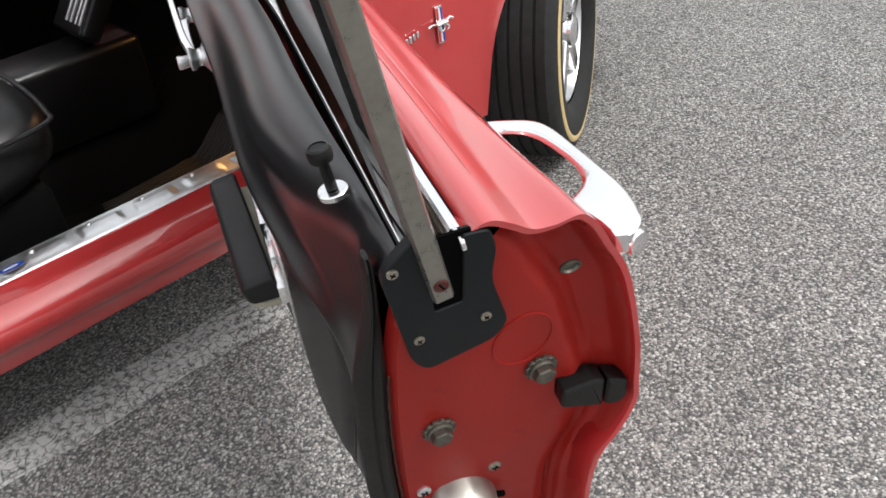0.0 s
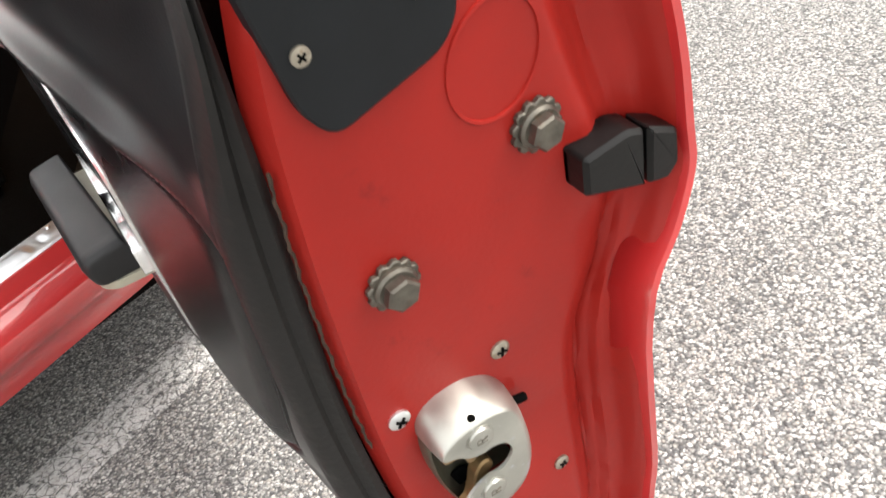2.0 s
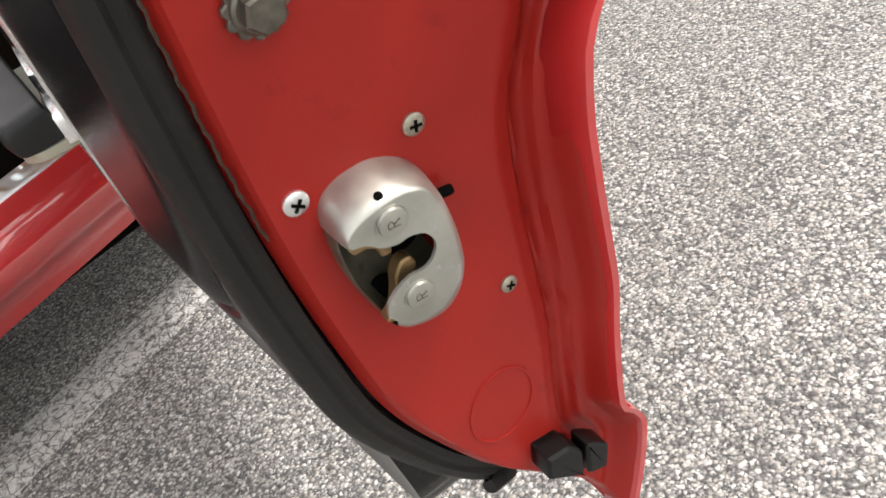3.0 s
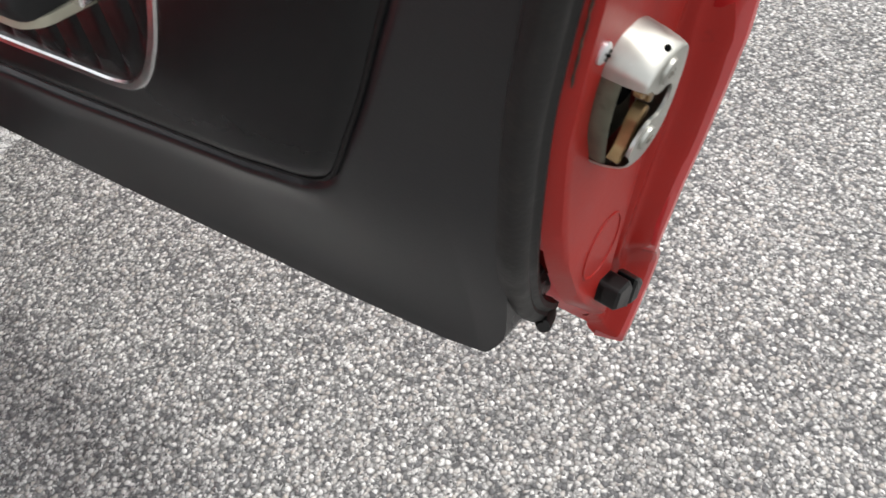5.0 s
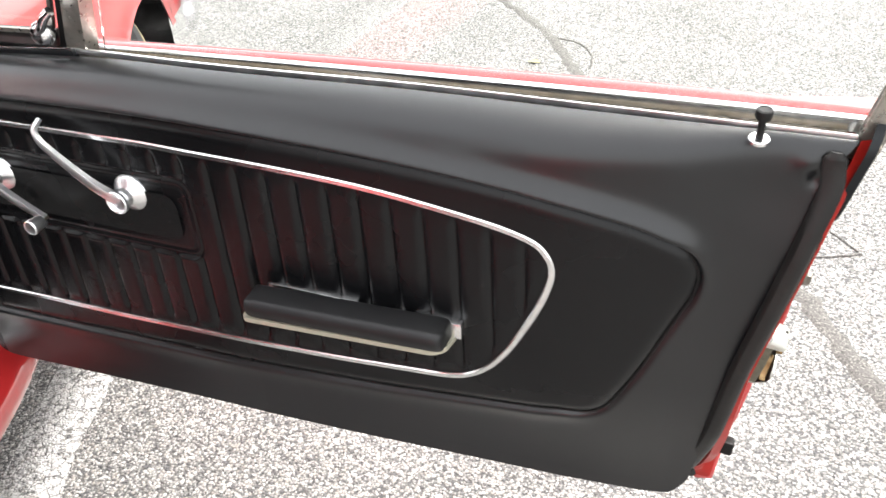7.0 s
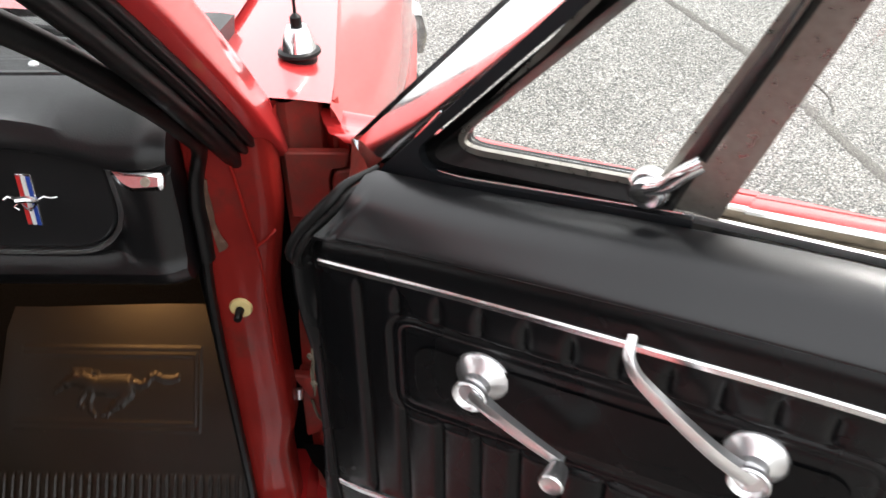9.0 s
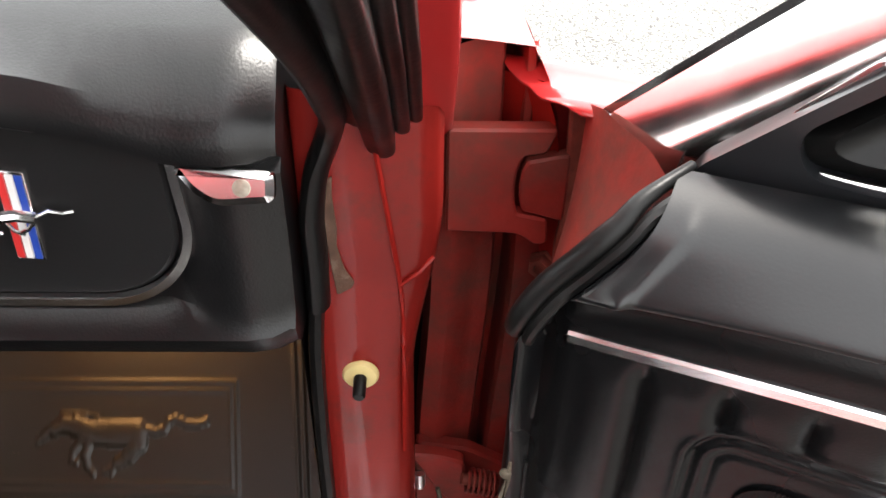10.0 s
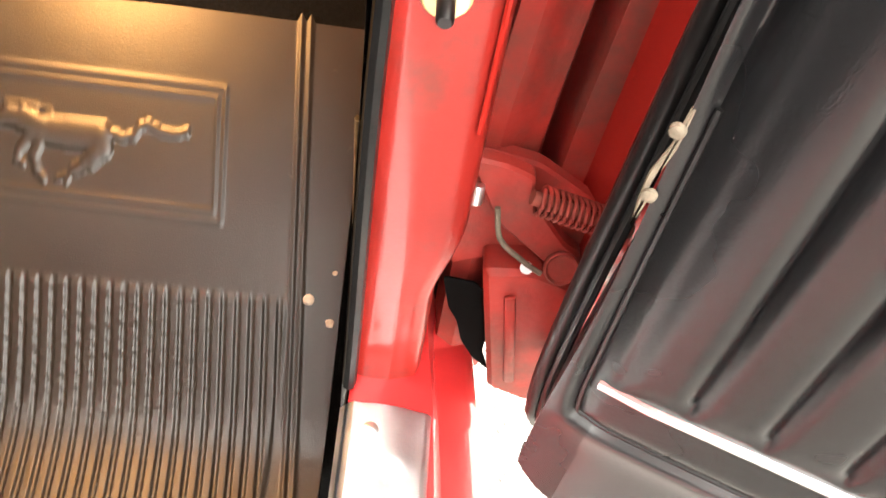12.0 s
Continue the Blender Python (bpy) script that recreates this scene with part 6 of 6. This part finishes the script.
# aerial
bm = bmesh.new()
ab = Vector((-0.017, 0.224, 0.877))
lathe(bm, [(0.017, -0.008), (0.0175, 0.0), (0.0215, 0.004), (0.0210, 0.007), (0.016, 0.009)], Matrix.Translation(ab), 26)
aerial = part("aerial", bm, RUBBER, car, "chrome aerial base with thin mast")
bm = bmesh.new()
lathe(bm, [(0.0175, 0.008), (0.0150, 0.018), (0.0115, 0.028), (0.0095, 0.031), (0.007, 0.031)], Matrix.Translation(ab), 20)
part("aerial_cone", bm, CHROME, aerial)
bm = bmesh.new()
lathe(bm, [(0.006, 0.030), (0.0058, 0.040), (0.003, 0.043), (0.0017, 0.044), (0.0015, 0.70), (0.0, 0.70)], Matrix.Translation(ab), 12)
part("aerial_mast", bm, RUBBER, aerial)

# front wheel, steered
WM = pose(-0.083, 0.915, 0.316, 0, 0, 30.5)
bm = bmesh.new()


def lathe_x(profile, n=56, mm=WM):
    """profile: (radius, x) turned round the axle."""
    rr = []
    for r, x in profile:
        rr.append([bm.verts.new(mm @ Vector((x, r * math.cos(2 * math.pi * i / n), r * math.sin(2 * math.pi * i / n)))) for i in range(n)])
    for a, b in zip(rr, rr[1:]):
        for i in range(n):
            bm.faces.new((a[i], a[(i + 1) % n], b[(i + 1) % n], b[i]))
    return rr


rr = lathe_x([(0.10, 0.02), (0.150, 0.030), (0.168, 0.055), (0.176, 0.068), (0.182, 0.066), (0.182, 0.05), (0.182, -0.07)])
wheel = part("front_wheel", bm, ALU, car, "styled steel front wheel turned to lock")
bm = bmesh.new()
tp = [(0.182, 0.070), (0.200, 0.083), (0.225, 0.092), (0.256, 0.094), (0.284, 0.090), (0.304, 0.082), (0.311, 0.074)]
for k in range(5):
    c = 0.058 - 0.029 * k
    tp += [(0.3155, c + 0.012), (0.3155, c - 0.009), (0.309, c - 0.0105), (0.309, c - 0.0155)]
tp += [(0.311, -0.078), (0.304, -0.086), (0.284, -0.092), (0.25, -0.094), (0.2, -0.085), (0.182, -0.07)]
lathe_x(tp, 72)
part("tyre", bm, TYRE, wheel, "black tyre with a thin gold sidewall line")
bm = bmesh.new()
lathe_x([(0.262, 0.0942), (0.264, 0.0952), (0.276, 0.0934), (0.278, 0.0915)], 72)
part("gold_line", bm, GOLD, wheel, "gold line on the tyre")
for k in range(5):
    bm = bmesh.new()
    a = 2 * math.pi * k / 5 + 0.3
    mm = WM @ Matrix.Rotation(a, 4, "X")
    prism(bm, rounded([(0.03, -0.028), (0.165, -0.020), (0.165, 0.020), (0.03, 0.028)], 0.006, 3), mm @ Matrix(((0, 0, 1, 0.050), (1, 0, 0, 0), (0, 1, 0, 0), (0, 0, 0, 1))), 0.018, 0.004)
    part("spoke", bm, CHROME, wheel, "chrome wheel spoke")
bm = bmesh.new()
rr = lathe_x([(0.15, 0.035), (0.06, 0.045), (0.03, 0.05)], 40)
part("wheel_disc", bm, DARK, wheel)
bm = bmesh.new()
lathe_x([(0.045, 0.060), (0.042, 0.078), (0.03, 0.085), (0.002, 0.087)], 30)
part("hub_cap", bm, CHROME, wheel)
for k in range(40):
    if k % 8 in (0, 4):
        continue
    bm = bmesh.new()
    mm = WM @ Matrix.Rotation(2 * math.pi * k / 40, 4, "X")
    box(bm, (0.046, 0.115, 0.0), (0.010, 0.075, 0.006), mm, bevel=0.001, segments=1)
    part("rim_fin", bm, ALU, wheel)

# dashboard
bm = bmesh.new()
dp = [(0.30, 0.895), (0.17, 0.905), (0.125, 0.903), (0.122, 0.899), (0.118, 0.903), (0.085, 0.901), (0.060, 0.895), (0.042, 0.884), (0.034, 0.872), (0.034, 0.862), (0.044, 0.855), (0.050, 0.850), (0.050, 0.79), (0.046, 0.767), (0.034, 0.760), (0.028, 0.752), (0.030, 0.742), (0.040, 0.732), (0.075, 0.728), (0.20, 0.73)]
cols = [-1.36, -1.0, -0.72, -0.69, -0.5, -0.3, -0.25, -0.225, -0.205, -0.19, -0.178, -0.165, -0.152, -0.142, -0.125, -0.112, -0.104, -0.101]
rr = []
for x in cols:
    e = float(sstep(-0.166, -0.140, np.float64(x)))
    row = []
    for y, z in dp:
        if 0.766 <= z <= 0.851:
            y = y - 0.012 * e
        s = float(sstep(-0.118, -0.101, np.float64(x)))
        if 0.845 < z < 0.89 and y < 0.065:
            z += 0.014 * float(sstep(-0.150, -0.230, np.float64(x))) - 0.007 * float(sstep(-0.175, -0.140, np.float64(x)))
        row.append(bm.verts.new((x, y + 0.010 * s, z - 0.006 * s if z > 0.86 else z)))
    rr.append(row)
for a, b in zip(rr, rr[1:]):
    for i in range(len(dp) - 1):
        bm.faces.new((a[i], b[i], b[i + 1], a[i + 1]))
bm.faces.new(rr[-1])
dash = part("dashboard", bm, DASH, car, "black padded dashboard with glove box")
bm = bmesh.new()
prism(bm, [(-0.60, 0.770)] + [(-0.1985 + 0.046 * math.sin(a), 0.8165 - 0.046 * math.cos(a)) for a in np.linspace(0, math.pi / 2, 14)] + [(-0.1530, 0.880), (-0.60, 0.880)], Matrix(((1, 0, 0, 0), (0, 0, -1, 0.052), (0, 1, 0, 0), (0, 0, 0, 1))), 0.010, 0.003)
glove = part("glove_box", bm, LEATHER, dash, "black grained glove box door")
bm = bmesh.new()
corner = [(-0.1975 + 0.050 * math.sin(a), 0.8185 - 0.050 * math.cos(a)) for a in np.linspace(0, math.pi / 2, 16)]
tr = [(x, 0.0415, z) for x, z in [(-0.60, 0.7685), (-0.4, 0.7685)] + corner + [(-0.1485, 0.836), (-0.1500, 0.866)]]
sweep(bm, [(-0.0028, -0.002), (0.0028, -0.002), (0.0022, 0.0025), (-0.0022, 0.0025)], tr, (0, -1, 0))
part("glove_trim", bm, CHROME, dash, "bright trim round the glove box")
bm = bmesh.new()
prism(bm, rounded([(-0.147, 0.853), (-0.101, 0.851), (-0.101, 0.837), (-0.128, 0.835), (-0.139, 0.842)], [0.003, 0.004, 0.004, 0.006, 0.006], 5), Matrix.Translation((0, 0.036, 0.844)) @ Matrix.Rotation(radians(64), 4, "X") @ Matrix.Translation((0, -0.844, 0)), 0.009, 0.0035)
clip = part("dash_bracket", bm, CHROME, dash, "chrome end bracket with a screw")
bm = bmesh.new()
lathe(bm, [(0.0045, 0), (0.004, 0.0015), (0.0, 0.002)], axes((-0.115, 0.0285, 0.8475), (0, -0.9, 0.44)), 16)
part("screw", bm, SCREW, clip)
bm = bmesh.new()
GB = Matrix.Translation((-0.226, 0.0415, 0.822)) @ Matrix.Diagonal((0.70, 1.0, 0.84, 1))
box(bm, (0, 0, 0), (0.020, 0.003, 0.062), GB @ Matrix.Rotation(0.08, 4, "Y"), bevel=0.001)
gem = part("glove_badge", bm, CHROME, dash, "chrome badge with red, white and blue bars")
for dx, mat in ((-0.006, REDBAR), (0.0, WHITE), (0.006, BLUE)):
    bm = bmesh.new()
    box(bm, (dx, -0.0018, 0), (0.0048, 0.001, 0.058), GB @ Matrix.Rotation(0.08, 4, "Y"))
    part("bar", bm, mat, gem)
bm = bmesh.new()
for pts, r in (([(-0.016, 0.002), (0.0, 0.004), (0.015, 0.002)], 0.0052), ([(-0.016, 0.004), (-0.026, 0.008), (-0.034, 0.003)], 0.0028), ([(0.015, 0.003), (0.026, 0.008), (0.036, 0.006), (0.046, 0.008)], 0.0016),
               ([(-0.014, -0.002), (-0.022, -0.007), (-0.016, -0.012)], 0.0018), ([(0.012, -0.002), (0.006, -0.008), (-0.002, -0.012)], 0.0018), ([(-0.010, -0.002), (-0.006, -0.010), (0.002, -0.013)], 0.0016)):
    tube(bm, [GB @ Vector((a * 0.86, -0.0035, b * 0.8)) for a, b in pts], r * 0.62, 8, (0, 1, 0))
part("badge_figure", bm, CHROME, gem)
bm = bmesh.new()
lathe(bm, [(0.005, 0), (0.0045, 0.0015), (0.0, 0.002)], axes((-0.245, 0.150, 0.9045), (0, -0.1, 1), (1, 0, 0)), 16)
part("screw", bm, CHROME, dash, "chrome screw on the dash top")
bm = bmesh.new()
box(bm, (-0.30, 0.11, 0.722), (0.34, 0.08, 0.012), bevel=0.004)
part("lower_tray", bm, DARK, dash, "dark underside of the dashboard")

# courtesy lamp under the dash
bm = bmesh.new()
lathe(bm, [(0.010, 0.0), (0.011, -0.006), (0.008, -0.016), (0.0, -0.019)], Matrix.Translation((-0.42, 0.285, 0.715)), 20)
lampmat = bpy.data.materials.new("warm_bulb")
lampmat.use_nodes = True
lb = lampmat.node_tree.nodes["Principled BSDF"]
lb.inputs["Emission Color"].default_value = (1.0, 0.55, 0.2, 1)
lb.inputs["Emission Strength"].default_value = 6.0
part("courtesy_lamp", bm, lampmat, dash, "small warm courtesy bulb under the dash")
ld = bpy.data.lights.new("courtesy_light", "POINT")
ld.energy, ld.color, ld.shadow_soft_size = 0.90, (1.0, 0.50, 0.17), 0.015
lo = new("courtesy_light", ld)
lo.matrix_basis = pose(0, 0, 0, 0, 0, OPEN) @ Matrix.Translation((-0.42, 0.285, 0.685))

# console and seat
bm = bmesh.new()
box(bm, (-0.66, -0.30, 0.40), (0.17, 0.80, 0.20), bevel=0.02, segments=3)
con = part("console", bm, DASH, car, "black centre console with chrome rails")
bm = bmesh.new()
box(bm, (0, 0, 0), (0.17, 0.20, 0.05), Matrix.Translation((-0.66, 0.045, 0.595)) @ Matrix.Rotation(radians(52), 4, "X"), bevel=0.012, segments=3)
part("console_riser", bm, DASH, con, "sloping black front of the console")
for x in (-0.592, -0.612, -0.640, -0.665):
    bm = bmesh.new()
    box(bm, (0, 0, 0), (0.009, 0.17, 0.006), Matrix.Translation((x, 0.031, 0.620)) @ Matrix.Rotation(radians(52), 4, "X"), bevel=0.002)
    part("console_rail", bm, SATIN, con, "bright console rail")
bm = bmesh.new()
tube(bm, smooth_path([(-0.67, -0.22, 0.50), (-0.67, -0.23, 0.56), (-0.665, -0.25, 0.61)], 4), 0.006, 10)
part("gear_lever", bm, CHROME, con, "thin chrome gear lever")
bm = bmesh.new()


def seat_shape(u, v):
    a, b = 2 * math.pi * u, math.pi * (v - 0.5)
    c = lambda t, p: math.copysign(abs(math.cos(t)) ** p, math.cos(t))
    d = lambda t, p: math.copysign(abs(math.sin(t)) ** p, math.sin(t))
    x = 0.25 * c(a, 0.55) * c(b, 0.6)
    y = 0.28 * d(a, 0.6) * c(b, 0.6)
    z = 0.095 * d(b, 0.8)
    return (-0.41 + x, -0.505 + y, 0.475 + z + 0.02 * (y / 0.28))


grid(bm, seat_shape, 48, 24)
bmesh.ops.remove_doubles(bm, verts=bm.verts, dist=0.0005)
seat = part("seat", bm, LEATHER, car, "black leather bucket seat")
bm = bmesh.new()
tube(bm, smooth_path([(-0.63, -0.28, 0.53), (-0.60, -0.245, 0.545), (-0.41, -0.235, 0.548), (-0.22, -0.245, 0.545), (-0.165, -0.28, 0.538), (-0.158, -0.50, 0.53), (-0.16, -0.75, 0.52)], 6), 0.005, 8)
part("seat_piping", bm, LEATHER, seat)
bm = bmesh.new()
box(bm, (-0.41, -0.52, 0.33), (0.42, 0.46, 0.18), bevel=0.02)
part("seat_base", bm, CARPET, seat)
bm = bmesh.new()
box(bm, (-0.41, -0.86, 0.80), (0.46, 0.15, 0.62), bevel=0.06, segments=4)
part("seat_back", bm, LEATHER, seat)

# floor mat on the sloping footwell
SLOPE = math.atan(0.92)


def mat_z(y):
    plane = 0.376 + 0.92 * (y - 0.339)
    flat = 0.172
    k = 0.03
    return float(0.5 * (plane + flat + math.sqrt((plane - flat) ** 2 + k * k)))


def seg_d(px, py_, ax_, ay_, bx, by):
    dx, dy = bx - ax_, by - ay_
    t = np.clip(((px - ax_) * dx + (py_ - ay_) * dy) / (dx * dx + dy * dy + 1e-12), 0, 1)
    return np.hypot(px - ax_ - t * dx, py_ - ay_ - t * dy)


NXm, NYm = 480, 330
xs = np.linspace(-0.60, -0.120, NXm + 1)
yy = np.linspace(-0.30, 0.43, NYm + 1)
XM, YM = np.meshgrid(xs, yy, indexing="ij")
E = np.zeros_like(XM)
border_x = -0.143 - 0.095 * (YM - 0.082)
for off in (0.0, 0.008):
    E += 0.0018 * np.exp(-((XM - border_x + off) / 0.0024) ** 2)
for off in (0.0, 0.0065):
    dd = np.minimum(np.minimum(seg_d(XM, YM, -0.50, 0.341 - off, -0.239 - off, 0.341 - off), seg_d(XM, YM, -0.239 - off, 0.341 - off, -0.232 - off, 0.255 + off)), seg_d(XM, YM, -0.50, 0.257 + off, -0.232 - off, 0.255 + off))
    E += 0.0013 * np.exp(-(dd / 0.0019) ** 2)
ribs = sstep(0.212, 0.204, YM) * sstep(-0.163, -0.170, XM)
E += 0.0020 * ribs * sstep(0.08, 0.26, np.abs((((XM + 0.1 * YM) / 0.0122) % 1.0) - 0.5))


# raised emblem: plain rounded shapes
def stroke(pts, r0, r1):
    """Height of a tapering stroke through points."""
    out = np.zeros_like(XM)
    k = len(pts) - 1
    for q, ((a, b), (c, d)) in enumerate(zip(pts, pts[1:])):
        r = r0 + (r1 - r0) * (q + 0.5) / k
        dd = seg_d(XM, YM, a, b, c, d)
        out = np.maximum(out, np.sqrt(np.clip(1 - (dd / r) ** 2, 0, 1)) * min(1.0, r / 0.006))
    return out


form = np.zeros_like(XM)
for pts, r0, r1 in (([(-0.396, 0.3015), (-0.370, 0.3010), (-0.342, 0.3015)], 0.0100, 0.0112), ([(-0.340, 0.3005), (-0.338, 0.295), (-0.345, 0.290)], 0.0100, 0.0060),
                    ([(-0.392, 0.303), (-0.408, 0.307), (-0.420, 0.308), (-0.430, 0.304)], 0.0095, 0.0055), ([(-0.430, 0.306), (-0.440, 0.299), (-0.446, 0.295)], 0.0050, 0.0030),
                    ([(-0.332, 0.304), (-0.322, 0.3022), (-0.3125, 0.3045), (-0.3085, 0.3105), (-0.302, 0.3125), (-0.290, 0.3088), (-0.279, 0.3078), (-0.2685, 0.3105)], 0.0036, 0.0034),
                    ([(-0.344, 0.291), (-0.352, 0.2845), (-0.362, 0.279), (-0.366, 0.2705)], 0.0055, 0.0022), ([(-0.338, 0.290), (-0.347, 0.2825), (-0.360, 0.277), (-0.374, 0.2715)], 0.0050, 0.0020),
                    ([(-0.391, 0.294), (-0.395, 0.285), (-0.392, 0.276), (-0.385, 0.2700)], 0.0050, 0.0022), ([(-0.400, 0.296), (-0.4075, 0.288), (-0.4095, 0.281), (-0.4035, 0.2785)], 0.0046, 0.0020),
                    ([(-0.424, 0.316), (-0.410, 0.3168), (-0.396, 0.3155), (-0.384, 0.3135)], 0.0024, 0.0016)):
    form = (form ** 5 + stroke(pts, r0, r1) ** 5) ** 0.2
E += 0.0036 * form
bm = bmesh.new()
vs = []
for i in range(NXm + 1):
    row = []
    for j in range(NYm + 1):
        y = yy[j]
        g = (mat_z(y + 0.004) - mat_z(y - 0.004)) / 0.008
        nn = Vector((0, -g, 1)).normalized()
        row.append(bm.verts.new(Vector((xs[i], y, mat_z(y) + 0.004)) + nn * float(E[i, j])))
    vs.append(row)
for i in range(NXm):
    for j in range(NYm):
        bm.faces.new((vs[i][j], vs[i + 1][j], vs[i + 1][j + 1], vs[i][j + 1]))
rim = [vs[i][0] for i in range(NXm + 1)] + [vs[NXm][j] for j in range(1, NYm + 1)] + [vs[i][NYm] for i in range(NXm - 1, -1, -1)] + [vs[0][j] for j in range(NYm - 1, 0, -1)]
dn2 = [bm.verts.new(v.co + Vector((0, 0.002, -0.005))) for v in rim]
for k in range(len(rim)):
    bm.faces.new((rim[k], rim[(k + 1) % len(rim)], dn2[(k + 1) % len(rim)], dn2[k]))
floor_mat = tagged(part("floor_mat", bm, MAT), "black rubber floor mat with ribs and an embossed emblem", "floor mat")
floor_mat.matrix_basis = pose(0, 0, 0, 0, 0, OPEN)


# crumbs of dried dirt on the mat
for (x, y), r in (((-0.149, 0.211), 0.0055), ((-0.128, 0.197), 0.0042), ((-0.128, 0.230), 0.0024)):
    bm = bmesh.new()
    bmesh.ops.create_icosphere(bm, subdivisions=2, radius=r)
    for v in bm.verts:
        v.co *= 1 + 0.35 * noise.noise(v.co * 400 + Vector((x * 900, y * 700, 0)))
        v.co.z *= 0.35
    crumb = tagged(part("dirt_crumb", bm, CRUMB), "small pale crumb of dried dirt on the rubber mat", "dirt", group="crumbs on the mat")
    crumb.matrix_basis = pose(0, 0, 0, 0, 0, OPEN) @ Matrix.Translation((x, y, mat_z(y) + 0.0045)) @ Matrix.Rotation(SLOPE * 0.8, 4, "X")
